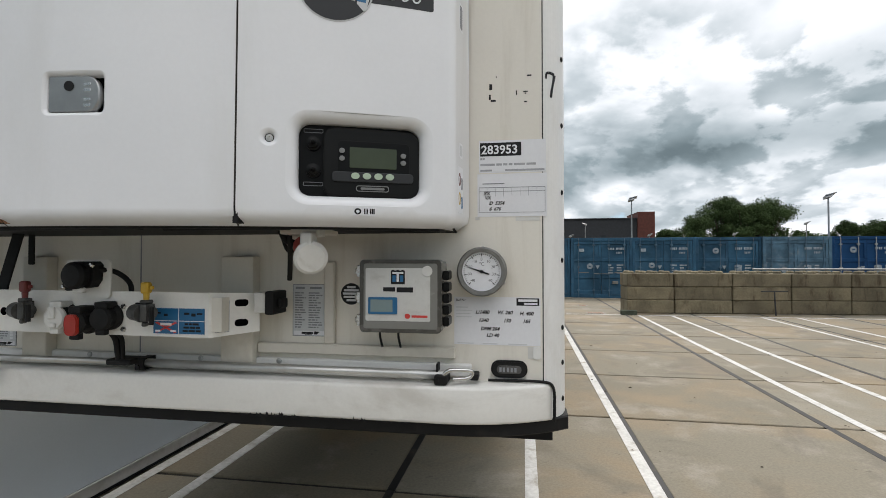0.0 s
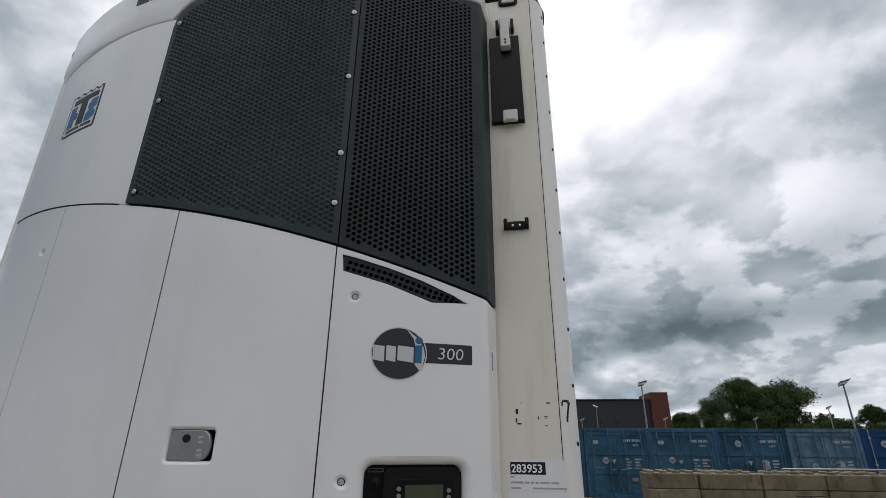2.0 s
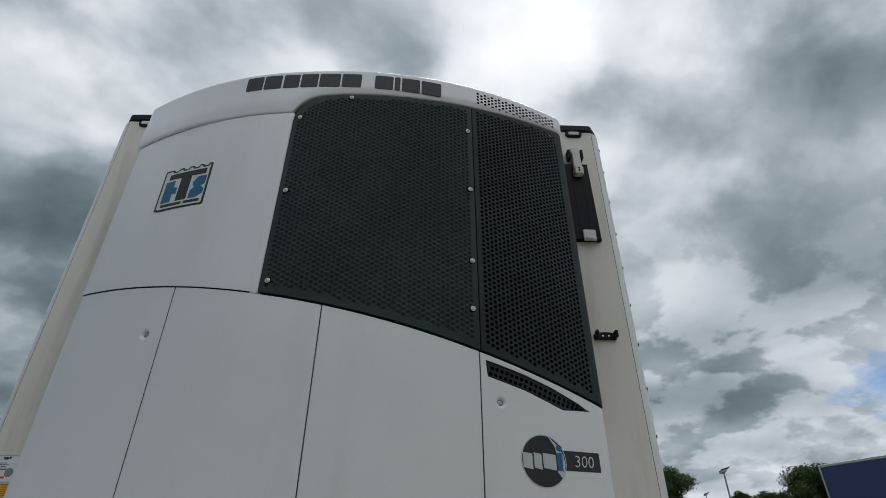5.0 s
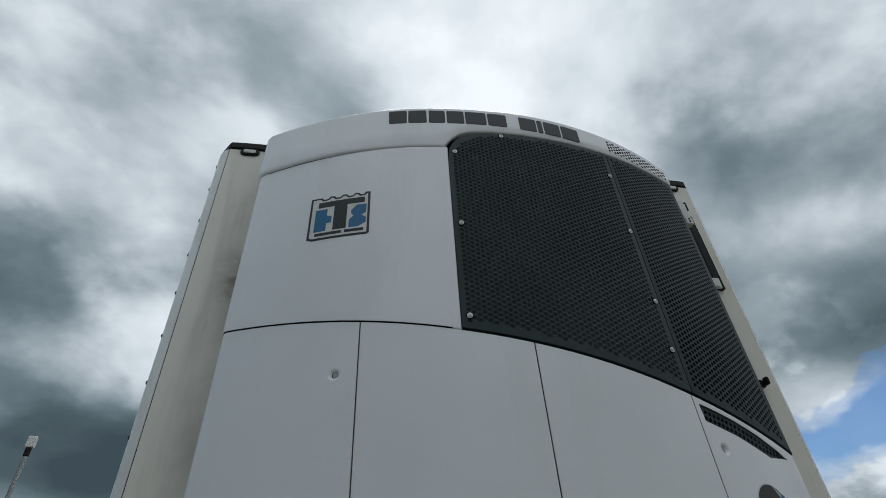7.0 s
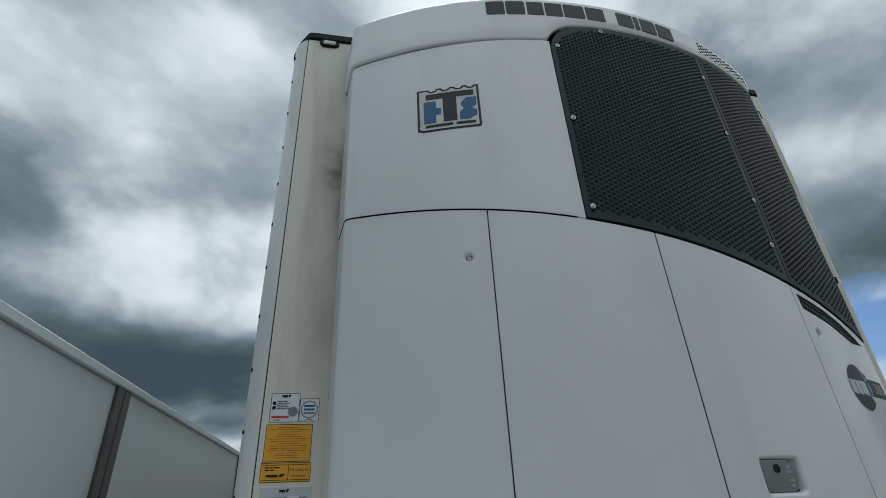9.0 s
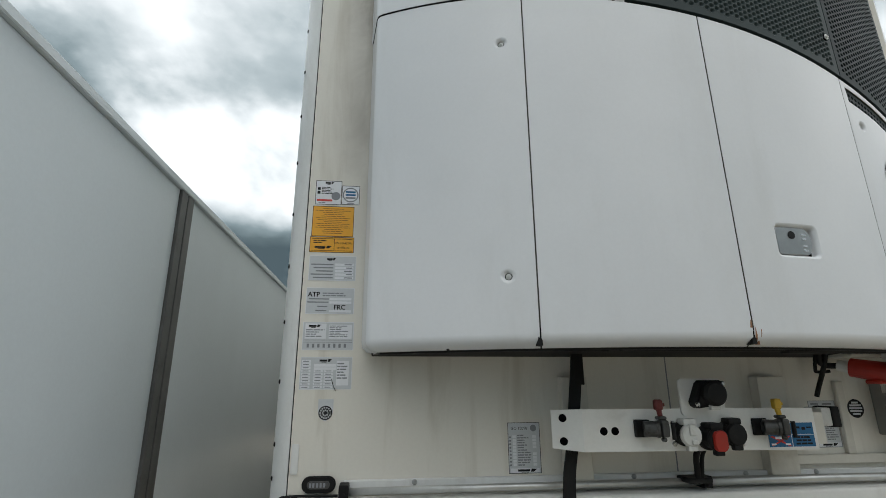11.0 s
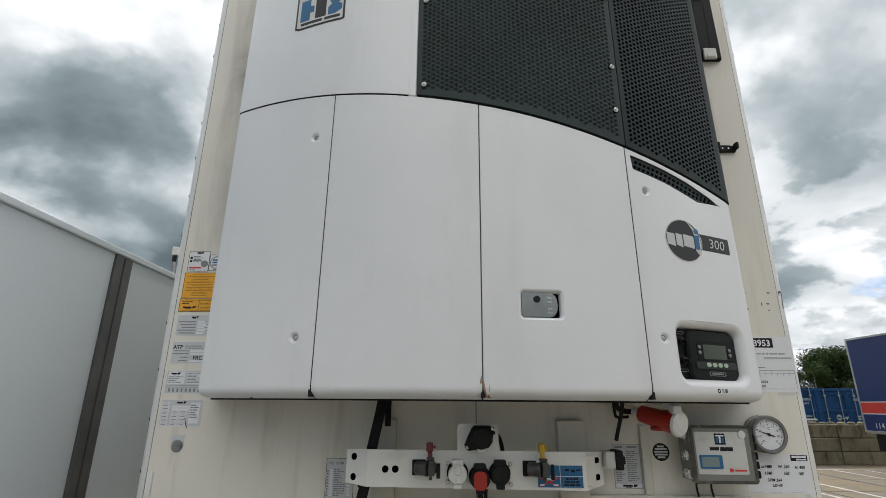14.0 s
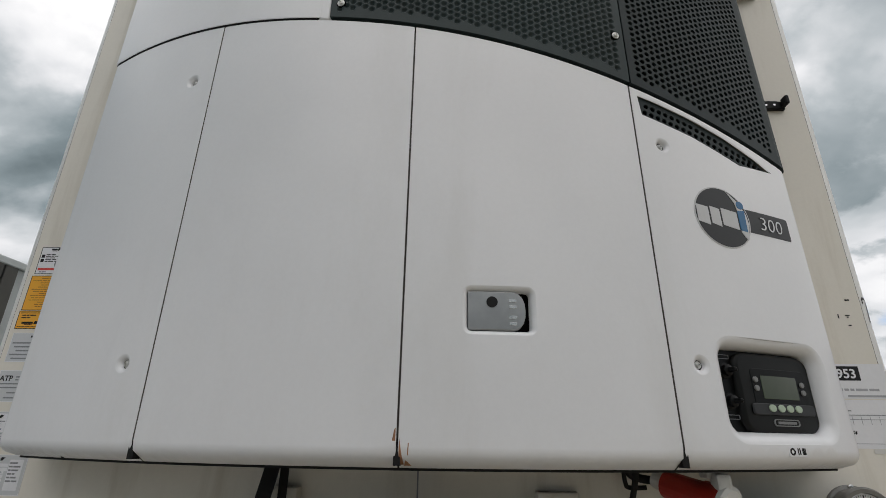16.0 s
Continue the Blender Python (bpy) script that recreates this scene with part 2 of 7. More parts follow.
CHROME = material("bright_steel", (0.62, 0.62, 0.61), 0.25, 1.0, vary=0.1, scale=12.0)
ALU = material("aluminium", (0.50, 0.51, 0.51), 0.4, 0.9, vary=0.1, scale=8.0, dirt=(0.25, 0.23, 0.2), dirt_amount=0.35, dirt_scale=6.0)
POST_GREY = material("dull_weathered_aluminium", (0.135, 0.137, 0.137), 0.5, 0.5, vary=0.12, scale=6.0, dirt=(0.08, 0.07, 0.06), dirt_amount=0.4, dirt_scale=9.0)
ZINC = material("zinc_tube", (0.60, 0.60, 0.585), 0.38, 0.75, vary=0.08, scale=10.0, dirt=(0.3, 0.27, 0.22), dirt_amount=0.3, dirt_scale=8.0)
GREY_CAST = material("grey_cast_metal", (0.22, 0.22, 0.21), 0.5, 0.5, vary=0.15, dirt=(0.1, 0.09, 0.07), dirt_amount=0.5, dirt_scale=20.0)
DARK_CAST = material("oily_dark_cast_metal", (0.085, 0.085, 0.082), 0.45, 0.4, vary=0.25, scale=25.0, dirt=(0.03, 0.027, 0.022), dirt_amount=0.6, dirt_scale=30.0)
HANDLE_GREY = material("satin_grey_paddle", (0.36, 0.365, 0.365), 0.30, 0.8, vary=0.08, scale=14.0)
DECAL_DARK = material("dark_grey_foil", (0.032, 0.034, 0.037), 0.45, vary=0.05, spec=0.3)
DECAL_GREY = material("light_grey_foil", (0.55, 0.56, 0.57), 0.4, vary=0.04)
DECAL_BLUE = material("blue_foil", (0.012, 0.125, 0.28), 0.42, vary=0.06)
DECAL_ORANGE = material("orange_foil", (0.83, 0.40, 0.03), 0.4, vary=0.03)
DECAL_RED = material("red_foil", (0.62, 0.05, 0.04), 0.4, vary=0.05)
PAPER = material("white_sticker", (0.76, 0.77, 0.80), 0.45, vary=0.02)
PAPER_GREY = material("silver_sticker", (0.57, 0.59, 0.61), 0.42, vary=0.03)
INK = material("black_print", (0.014, 0.014, 0.016), 0.55, vary=0.05, spec=0.25)
INK_BROWN = material("brown_print", (0.22, 0.10, 0.015), 0.5, vary=0.05)
INK_GREY = material("grey_print", (0.22, 0.23, 0.25), 0.5, vary=0.05)
INK_FADED = material("faded_grey_print", (0.36, 0.37, 0.39), 0.5, vary=0.1, scale=40.0)
INK_PALE = material("pale_print", (0.62, 0.64, 0.66), 0.5, vary=0.05)
RED = material("red_plastic", (0.38, 0.024, 0.014), 0.4, vary=0.12, scale=15.0, dirt=(0.2, 0.05, 0.03), dirt_amount=0.4, dirt_scale=18.0)
MAROON = material("dark_red_plastic", (0.12, 0.016, 0.013), 0.45, vary=0.12)
YELLOW = material("yellow_plastic", (0.52, 0.32, 0.025), 0.4, vary=0.1)
PALE = material("pale_grey_plastic", (0.66, 0.655, 0.63), 0.42, vary=0.05, dirt=(0.4, 0.38, 0.33), dirt_amount=0.4, dirt_scale=25.0)
BOX_GREY = material("smoked_grey_housing", (0.22, 0.22, 0.205), 0.22, vary=0.08, dirt=(0.2, 0.19, 0.16), dirt_amount=0.3, dirt_scale=14.0)
FACE_GREY = material("grey_face_under_clear_lid", (0.62, 0.62, 0.60), 0.3, vary=0.08, dirt=(0.3, 0.28, 0.24), dirt_amount=0.3, dirt_scale=20.0, coat=0.7)
SMOKED = material("smoked_clear_plastic_rim", (0.06, 0.058, 0.052), 0.25, vary=0.2, scale=20.0, dirt=(0.2, 0.185, 0.16), dirt_amount=0.3, dirt_scale=25.0, coat=0.2)
LCD = material("dull_green_display", (0.059, 0.074, 0.045), 0.15, vary=0.08)
LCD_BLUE = material("blue_grey_display", (0.20, 0.27, 0.28), 0.2, vary=0.06)
KEY_GREY = material("grey_key", (0.20, 0.205, 0.205), 0.45, vary=0.06)
BUTTON = material("pale_green_button", (0.42, 0.52, 0.40), 0.4, vary=0.04)
LENS = material("smoked_lamp_lens", (0.10, 0.10, 0.10), 0.12, vary=0.25, scale=30.0)
RUST = material("rust_stain", (0.26, 0.125, 0.065), 0.7, vary=0.4, scale=40.0)
def concrete():
    """Old yard concrete: grey-brown, with brown washes, pale worn patches, dark spots and a fine grain."""
    m = bpy.data.materials.new("yard_concrete")
    m.use_nodes = True
    m.node_tree.nodes.clear()
    n = Nodes(m.node_tree)
    place = shifted(n, n.add("TexCoord").outputs["Object"])
    odd = n.add("ObjectInfo").outputs["Random"]
    c = n.mix(n.math("MULTIPLY", odd, 0.75), (0.240, 0.220, 0.172), (0.165, 0.145, 0.104))
    wash = n.ramp(n.noise(place, 0.55, 6.0, 0.6, 0.5), ((0.42, (0, 0, 0)), (0.66, (1, 1, 1))))
    c = n.mix(n.math("MULTIPLY", wash, 0.80), c, (0.225, 0.166, 0.090))
    worn = n.ramp(n.noise(place, 1.3, 7.0, 0.62, 0.3), ((0.50, (0, 0, 0)), (0.74, (1, 1, 1))))
    c = n.mix(n.math("MULTIPLY", worn, 0.55), c, (0.37, 0.34, 0.295))
    damp = n.ramp(n.noise(place, 0.9, 5.0, 0.6, 0.8), ((0.54, (0, 0, 0)), (0.68, (1, 1, 1))))
    c = n.mix(n.math("MULTIPLY", damp, 0.5), c, (0.115, 0.100, 0.078))
    spots = n.ramp(n.noise(place, 11.0, 3.0, 0.5), ((0.66, (0, 0, 0)), (0.74, (1, 1, 1))))
    c = n.mix(n.math("MULTIPLY", spots, 0.5), c, (0.09, 0.08, 0.065))
    grain = n.noise(place, 45.0, 4.0, 0.65)
    c = n.mix(0.22, c, n.mix(1.0, c, n.ramp(grain, ((0.32, (0.45, 0.45, 0.45)), (0.68, (1.35, 1.35, 1.35)))), "MULTIPLY"))
    shader = n.add("BsdfPrincipled")
    n.link(c, shader.inputs["Base Color"])
    n.link(n.math("SUBTRACT", 0.85, n.math("MULTIPLY", wash, 0.2)), shader.inputs["Roughness"])
    b = n.add("Bump")
    b.inputs["Strength"].default_value, b.inputs["Distance"].default_value = 0.35, 0.004
    n.link(grain, b.inputs["Height"]), n.link(b.outputs[0], shader.inputs["Normal"])
    n.link(shader.outputs[0], n.add("OutputMaterial").inputs[0])
    return m


CONCRETE = concrete()
JOINT = material("joint_dirt_and_far_ground", (0.042, 0.038, 0.031), 0.85, vary=0.3, scale=2.0, grain=0.3)
PAINT = material("worn_white_road_paint", (0.62, 0.62, 0.60), 0.6, vary=0.08, grain=0.25, grain_scale=30.0, dirt=(0.27, 0.24, 0.19), dirt_amount=0.8, dirt_scale=5.0)
TAR = material("black_joint_tar", (0.016, 0.015, 0.014), 0.6, vary=0.3, scale=3.0, grain=0.3, dirt=(0.10, 0.088, 0.068), dirt_amount=0.7, dirt_scale=4.0)
BLOCK = material("grey_concrete_block", (0.222, 0.192, 0.124), 0.85, vary=0.28, scale=1.3, grain=0.3, grain_scale=26.0, bump=0.4, bump_scale=25.0, dirt=(0.058, 0.042, 0.026), dirt_amount=0.85, dirt_scale=1.9, dirt_stretch=(2.0, 2.0, 0.7), each=0.5)
BLUE_OLD = material("worn_blue_container_paint", (0.033, 0.098, 0.165), 0.5, vary=0.34, scale=1.1, dirt=(0.075, 0.145, 0.21), dirt_amount=0.4, dirt_scale=1.6, each=0.35, spec=0.15)
BLUE_FADED = material("faded_blue_container_paint", (0.085, 0.165, 0.235), 0.6, vary=0.35, scale=1.4, dirt=(0.27, 0.30, 0.32), dirt_amount=0.8, dirt_scale=1.2, each=0.3, spec=0.15)
TIMBER = material("mossy_dark_timber", (0.070, 0.085, 0.060), 0.85, vary=0.3, scale=4.0, grain=0.25, grain_scale=40.0, bump=0.3, bump_scale=30.0)
MARK_PALE = material("weathered_pale_print", (0.30, 0.36, 0.41), 0.6, vary=0.35, scale=4.0, grain=0.3, grain_scale=30.0)
RUSTY_BLUE = material("scuffed_blue_steel", (0.055, 0.125, 0.19), 0.55, vary=0.3, scale=2.0, dirt=(0.12, 0.08, 0.055), dirt_amount=0.5, dirt_scale=2.5, each=0.3)
BLUE_NEW = material("deep_blue_container_paint", (0.013, 0.062, 0.165), 0.42, vary=0.18, scale=1.1, each=0.4, spec=0.15)
BLUE_TRUCK = material("navy_truck_panel", (0.012, 0.030, 0.14), 0.4, vary=0.06, scale=0.7)
PANEL_GREY = material("pale_grey_box_panel", (0.645, 0.705, 0.75), 0.26, vary=0.05, scale=0.6, grain=0.03, rough_vary=0.04, spec=0.28)
BRICK_DARK = material("dark_cladding", (0.028, 0.030, 0.034), 0.6, vary=0.15)
BRICK_RED = material("red_brown_brick", (0.13, 0.040, 0.028), 0.8, vary=0.15, grain=0.2, grain_scale=8.0)
GLASS_FAR = material("pale_window_pane", (0.05, 0.055, 0.06), 0.1, vary=0.1)
LEAF = material("tree_leaves", (0.060, 0.092, 0.038), 0.9, vary=0.22, scale=0.5, grain=0.15, grain_scale=3.0, spec=0.05)
BARK = material("tree_bark", (0.07, 0.055, 0.04), 0.9, vary=0.3)
POLE = material("galvanised_pole", (0.33, 0.34, 0.34), 0.5, 0.6, vary=0.1)


# ---- mesh tools ----
def finish(bm, name, mat, parent=None, label="", smooth=False):
    data = bpy.data.meshes.new(name)
    bm.normal_update()
    bm.to_mesh(data)
    bm.free()
    data.materials.append(mat)
    if smooth:
        data.polygons.foreach_set("use_smooth", [True] * len(data.polygons))
    ob = new(name, data)
    if parent:
        ob.parent = parent
    if label:
        ob["label"] = label
    return ob


def part(name, bm, mat, parent, label="", smooth=False):
    return finish(bm, name, mat, parent, label, smooth)


def thing(name, label, category, group="", place=(0, 0, 0)):
    ob = new(name)
    ob.empty_display_size = 0.1
    ob.location = place
    return tagged(ob, label, category, group)


def raw(name, verts, faces, mat, parent=None, label="", smooth=True, kind=""):
    data = bpy.data.meshes.new(name)
    data.from_pydata([tuple(v) for v in verts], [], faces)
    data.update()
    data.materials.append(mat)
    if smooth:
        data.polygons.foreach_set("use_smooth", [True] * len(data.polygons))
    ob = new(name, data)
    if parent:
        ob.parent = parent
    if label:
        ob["label"] = label
    if kind:
        ob["kind"] = kind
    return ob


def add_box(bm, x0, x1, y0, y1, z0, z1, bevel=0.0, segments=1):
    made = bmesh.ops.create_cube(bm, size=1.0, matrix=Matrix.LocRotScale(((x0 + x1) / 2, (y0 + y1) / 2, (z0 + z1) / 2), None, (abs(x1 - x0), abs(y1 - y0), abs(z1 - z0))))
    if bevel:
        edges = {e for v in made["verts"] for e in v.link_edges}
        bmesh.ops.bevel(bm, geom=list(edges), offset=bevel, segments=segments, affect="EDGES", profile=0.6)
    return bm


def box(x0, x1, y0, y1, z0, z1, bevel=0.0, segments=1):
    return add_box(bmesh.new(), x0, x1, y0, y1, z0, z1, bevel, segments)


def add_tube(bm, a, b, r0, r1=None, sides=16, caps=True):
    a, b = Vector(a), Vector(b)
    turn = (b - a).to_track_quat("Z", "Y").to_matrix().to_4x4()
    bmesh.ops.create_cone(bm, cap_ends=caps, segments=sides, radius1=r0, radius2=r0 if r1 is None else r1, depth=(b - a).length, matrix=Matrix.Translation((a + b) / 2) @ turn)
    return bm


def tube(a, b, r0, r1=None, sides=16):
    return add_tube(bmesh.new(), a, b, r0, r1, sides)


def lathe(profile, matrix=Matrix(), sides=32):
    """A turned body: profile rows are (radius, height) along local z."""
    bm = bmesh.new()
    rings = []
    for r, h in profile:
        rings.append([bm.verts.new(matrix @ Vector((r * math.cos(2 * math.pi * i / sides), r * math.sin(2 * math.pi * i / sides), h))) for i in range(sides)])
    for low, high in zip(rings, rings[1:]):
        for i in range(sides):
            bm.faces.new((low[i], low[(i + 1) % sides], high[(i + 1) % sides], high[i]))
    bm.faces.new(rings[0][::-1])
    bm.faces.new(rings[-1])
    return bm


def pipe(points, radius, sides=8):
    """A round hose or bar through the points, smoothed."""
    pts = [Vector(p) for p in points]
    path = []
    for i in range(len(pts) - 1):
        p0, p1, p2, p3 = pts[max(i - 1, 0)], pts[i], pts[i + 1], pts[min(i + 2, len(pts) - 1)]
        for k in range(6):
            t = k / 6
            path.append(0.5 * ((2 * p1) + (p2 - p0) * t + (2 * p0 - 5 * p1 + 4 * p2 - p3) * t * t + (3 * p1 - p0 - 3 * p2 + p3) * t ** 3))
    path.append(pts[-1])
    bm = bmesh.new()
    rings, side = [], None
    for i, p in enumerate(path):
        d = (path[min(i + 1, len(path) - 1)] - path[max(i - 1, 0)]).normalized()
        side = d.orthogonal().normalized() if side is None else (side - d * side.dot(d)).normalized()
        other = d.cross(side)
        rings.append([bm.verts.new(p + radius * (side * math.cos(2 * math.pi * k / sides) + other * math.sin(2 * math.pi * k / sides))) for k in range(sides)])
    for low, high in zip(rings, rings[1:]):
        for k in range(sides):
            bm.faces.new((low[k], low[(k + 1) % sides], high[(k + 1) % sides], high[k]))
    bm.faces.new(rings[0][::-1])
    bm.faces.new(rings[-1])
    return bm


def prism(outline, y0, y1, bevel=0.0):
    """A plate: the outline in (x, z), from depth y0 (front) to y1."""
    bm = bmesh.new()
    front = [bm.verts.new((x, y0, z)) for x, z in outline]
    back = [bm.verts.new((x, y1, z)) for x, z in outline]
    count = len(outline)
    for i in range(count):
        bm.faces.new((front[i], back[i], back[(i + 1) % count], front[(i + 1) % count]))
    face = bm.faces.new(front[::-1])
    bm.faces.new(back)
    bmesh.ops.recalc_face_normals(bm, faces=bm.faces)
    if bevel:
        bmesh.ops.bevel(bm, geom=list(face.edges), offset=bevel, segments=2, affect="EDGES")
    return bm


def rounded(x0, x1, z0, z1, r, steps=6):
    out = []
    for cx, cz, start in ((x1 - r, z1 - r, 0), (x0 + r, z1 - r, 90), (x0 + r, z0 + r, 180), (x1 - r, z0 + r, 270)):
        for k in range(steps + 1):
            a = radians(start + 90 * k / steps)
            out.append((cx + r * math.cos(a), cz + r * math.sin(a)))
    return out


def circle(cx, cz, r, steps=32):
    return [(cx + r * math.cos(2 * math.pi * k / steps), cz + r * math.sin(2 * math.pi * k / steps)) for k in range(steps)]


def grow(outline, amount):
    """The outline (counter-clockwise) moved outwards."""
    out, count = [], len(outline)
    for i in range(count):
        a, b, c = Vector(outline[i - 1]), Vector(outline[i]), Vector(outline[(i + 1) % count])
        d0, d1 = (b - a), (c - b)
        n0, n1 = Vector((d0.y, -d0.x)), Vector((d1.y, -d1.x))
        if n0.length < 1e-9 or n1.length < 1e-9:
            out.append(tuple(b))
            continue
        n0.normalize(), n1.normalize()
        m = n0 + n1
        m = m / max(0.5, m.length_squared / 2) if m.length > 1e-6 else n0
        out.append((b.x + m.x * amount, b.y + m.y * amount))
    return out


def letters(text, size, bold=0.0):
    """Vertices (x, y) and faces of flat lettering in the built-in font, starting at the origin."""
    curve = bpy.data.curves.new("lettering", "FONT")
    curve.body, curve.size, curve.resolution_u, curve.offset = text, size, 3, bold * size
    ob = new("lettering", curve)
    mesh = bpy.data.meshes.new_from_object(ob.evaluated_get(bpy.context.evaluated_depsgraph_get()))
    verts, faces = [(v.co.x, v.co.y) for v in mesh.vertices], [tuple(p.vertices) for p in mesh.polygons]
    bpy.data.objects.remove(ob)
    bpy.data.curves.remove(curve)
    bpy.data.meshes.remove(mesh)
    return verts, faces


from mathutils import geometry


# ---- refrigeration unit on the front wall ----
# Its front is a shallow bow in plan that fades upwards; u runs along the front and round the corners to the wall.
U0, CORNER = 0.988, 0.036


def front(x, z):
    """Depth of the skin; its two halves are bent a little differently."""
    if x >= 0:
        return -0.440 + 0.013 * (z - 1.8) + 0.277 * x * x
    k = 0.277 - 0.043 * (z - 1.8)
    return -0.440 + 0.013 * (z - 1.8) + k * x * x + 0.15 * max(0.0, -x - 0.3) ** 2 * max(0.0, (z - 1.8) / 2.1)


def slope(x, z):
    return abs(front(x + 0.001, z) - front(x - 0.001, z)) / 0.002


def on_unit(u, z, d=0.0, foot=None):
    """The point of the unit's skin at u, z, sunk by d. foot: height and radius of the rolled lower edge."""
    a, s = abs(u), (1 if u >= 0 else -1)
    if foot and z < foot[0] + foot[1]:
        k = min(foot[1], foot[0] + foot[1] - z)
        d += foot[1] - math.sqrt(max(0.0, foot[1] ** 2 - k * k))
    if a <= U0:
        x, y, phi = a, front(u, z), math.atan(slope(u, z)) if a > 0.002 else 0.0
    else:
        phi0 = math.atan(slope(s * U0, z))
        phi = min(phi0 + (a - U0) / CORNER, math.pi / 2)
        x = U0 - CORNER * math.sin(phi0) + CORNER * math.sin(phi)
        y = front(s * U0, z) + CORNER * math.cos(phi0) - CORNER * math.cos(phi)
        rest = (a - U0) - CORNER * (math.pi / 2 - phi0)
        if rest > 0:
            y = min(y + rest, -0.004)
            x += 0.13 * min(rest, 0.15)
    return Vector((s * (x - d * math.sin(phi)), y + d * math.cos(phi), z))


def split_line(u):
    """Height of the joint between the lower doors and the upper half."""
    u = max(-1.01, min(1.01, u))
    return 2.809 - 0.205 * u - 0.070 * u * u


def inside(p, outline):
    hit, (x, y) = False, p
    for (x0, y0), (x1, y1) in zip(outline, outline[1:] + outline[:1]):
        if (y0 > y) != (y1 > y) and x < (x1 - x0) * (y - y0) / (y1 - y0) + x0:
            hit = not hit
    return hit


def fine_line(outline, step=0.02):
    out = []
    for (x0, y0), (x1, y1) in zip(outline, outline[1:] + outline[:1]):
        count = max(1, math.ceil(math.hypot(x1 - x0, y1 - y0) / step))
        out += [(x0 + (x1 - x0) * k / count, y0 + (y1 - y0) * k / count) for k in range(count)]
    return out


def skin_panel(name, outline, mat, parent, holes=(), label="", thick=0.022, lift=0.0, foot=None, grid=0.04, round_edge=0.0018, depth_at=None, edge=None):
    """A moulded panel that follows the unit's skin: outline and holes (counter-clockwise) in (u, z)."""
    from_mesh = [fine_line(outline)] + [fine_line(h) for h in holes]
    points, edges = [], []
    for loop in from_mesh:
        base = len(points)
        points += loop
        edges += [(base + i, base + (i + 1) % len(loop)) for i in range(len(loop))]
    us, zs = [p[0] for p in outline], [p[1] for p in outline]
    columns = list(np.arange(min(us) + grid / 2, max(us), grid)) + [s * (U0 + 0.009 * k) for s in (-1, 1) for k in range(9)]
    rows = list(np.arange(min(zs) + grid / 2, max(zs), grid))
    if foot:
        rows += [foot[0] + foot[1] * k / 6 for k in range(1, 7)]
    rim = [Vector(p) for p in points]
    walls = np.array(points)
    for u in columns:
        for z in rows:
            if inside((u, z), from_mesh[0]) and not any(inside((u, z), h) for h in from_mesh[1:]):
                if np.min(np.hypot(walls[:, 0] - u, walls[:, 1] - z)) > 0.006:
                    points.append((float(u), float(z)))
    verts, _, tris, _, _, _ = geometry.delaunay_2d_cdt([Vector(p) for p in points], edges, [], 0, 1e-6)
    sink = depth_at if depth_at else (lambda u, z: 0.0)
    at = lambda u, z, d: on_unit(u, z, d - lift + sink(u, z), foot)
    out_verts = [at(v.x, v.y, 0.0) for v in verts]
    out_faces = []
    for t in tris:
        c = (sum(verts[i].x for i in t) / 3, sum(verts[i].y for i in t) / 3)
        if inside(c, from_mesh[0]) and not any(inside(c, h) for h in from_mesh[1:]):
            a, b, e = (verts[i] for i in t)
            area = (b.x - a.x) * (e.y - a.y) - (b.y - a.y) * (e.x - a.x)
            if abs(area) > 1e-10:
                out_faces.append(tuple(t) if area > 0 else tuple(t[::-1]))
    deep = []
    for index, loop in enumerate(from_mesh):
        way = 1 if index == 0 else -1
        soft = grow(loop, round_edge * way)
        rings = [[at(u, z, 0.0) for u, z in loop], [at(u, z, round_edge) for u, z in soft], [at(u, z, thick) for u, z in soft]]
        base, count = len(out_verts), len(loop)
        for ring in rings:
            out_verts += ring
        for r in range(2):
            for i in range(count):
                j = (i + 1) % count
                quad = (base + r * count + i, base + (r + 1) * count + i, base + (r + 1) * count + j, base + r * count + j)
                if r == 1:
                    deep.append(len(out_faces))
                out_faces.append(quad if way > 0 else quad[::-1])
    ob = raw(name, out_verts, out_faces, mat, parent, label)
    # true normals of the curved skin on the face of the panel, and turned outwards on its rim
    e, flat_normals = 0.002, []

    def facing(u, z):
        return (at(u + e, z, 0.0) - at(u - e, z, 0.0)).cross(at(u, z + e, 0.0) - at(u, z - e, 0.0)).normalized()

    flat_normals += [facing(v.x, v.y) for v in verts]
    for index, loop in enumerate(from_mesh):
        way = 1 if index == 0 else -1
        soft = grow(loop, 0.004 * way)
        ahead = [facing(u, z) for u, z in loop]
        out = [(at(q[0], q[1], 0.0) - at(u, z, 0.0)).normalized() for (u, z), q in zip(loop, soft)]
        flat_normals += ahead + [(f + o).normalized() for f, o in zip(ahead, out)] + out
    ob.data.normals_split_custom_set_from_vertices([tuple(v) for v in flat_normals])
    if edge:
        # dark sealing strip on the turned-in rim
        ob.data.materials.append(edge)
        for f in deep:
            ob.data.polygons[f].material_index = 1
    return ob


def skin_rings(name, outline, rings, mat, parent, label="", floor=False, foot=None):
    """A loft on the skin: the outline grown and sunk ring by ring (a lip, a dimple, a recess); floor closes the last ring."""
    verts, faces, count = [], [], len(outline)
    for amount, d in rings:
        verts += [on_unit(u, z, d, foot) for u, z in grow(outline, amount)]
    for r in range(len(rings) - 1):
        for i in range(count):
            j = (i + 1) % count
            faces.append((r * count + i, r * count + j, (r + 1) * count + j, (r + 1) * count + i))
    if floor:
        faces.append(tuple(range((len(rings) - 1) * count, len(rings) * count)))
    return raw(name, verts, faces, mat, parent, label)


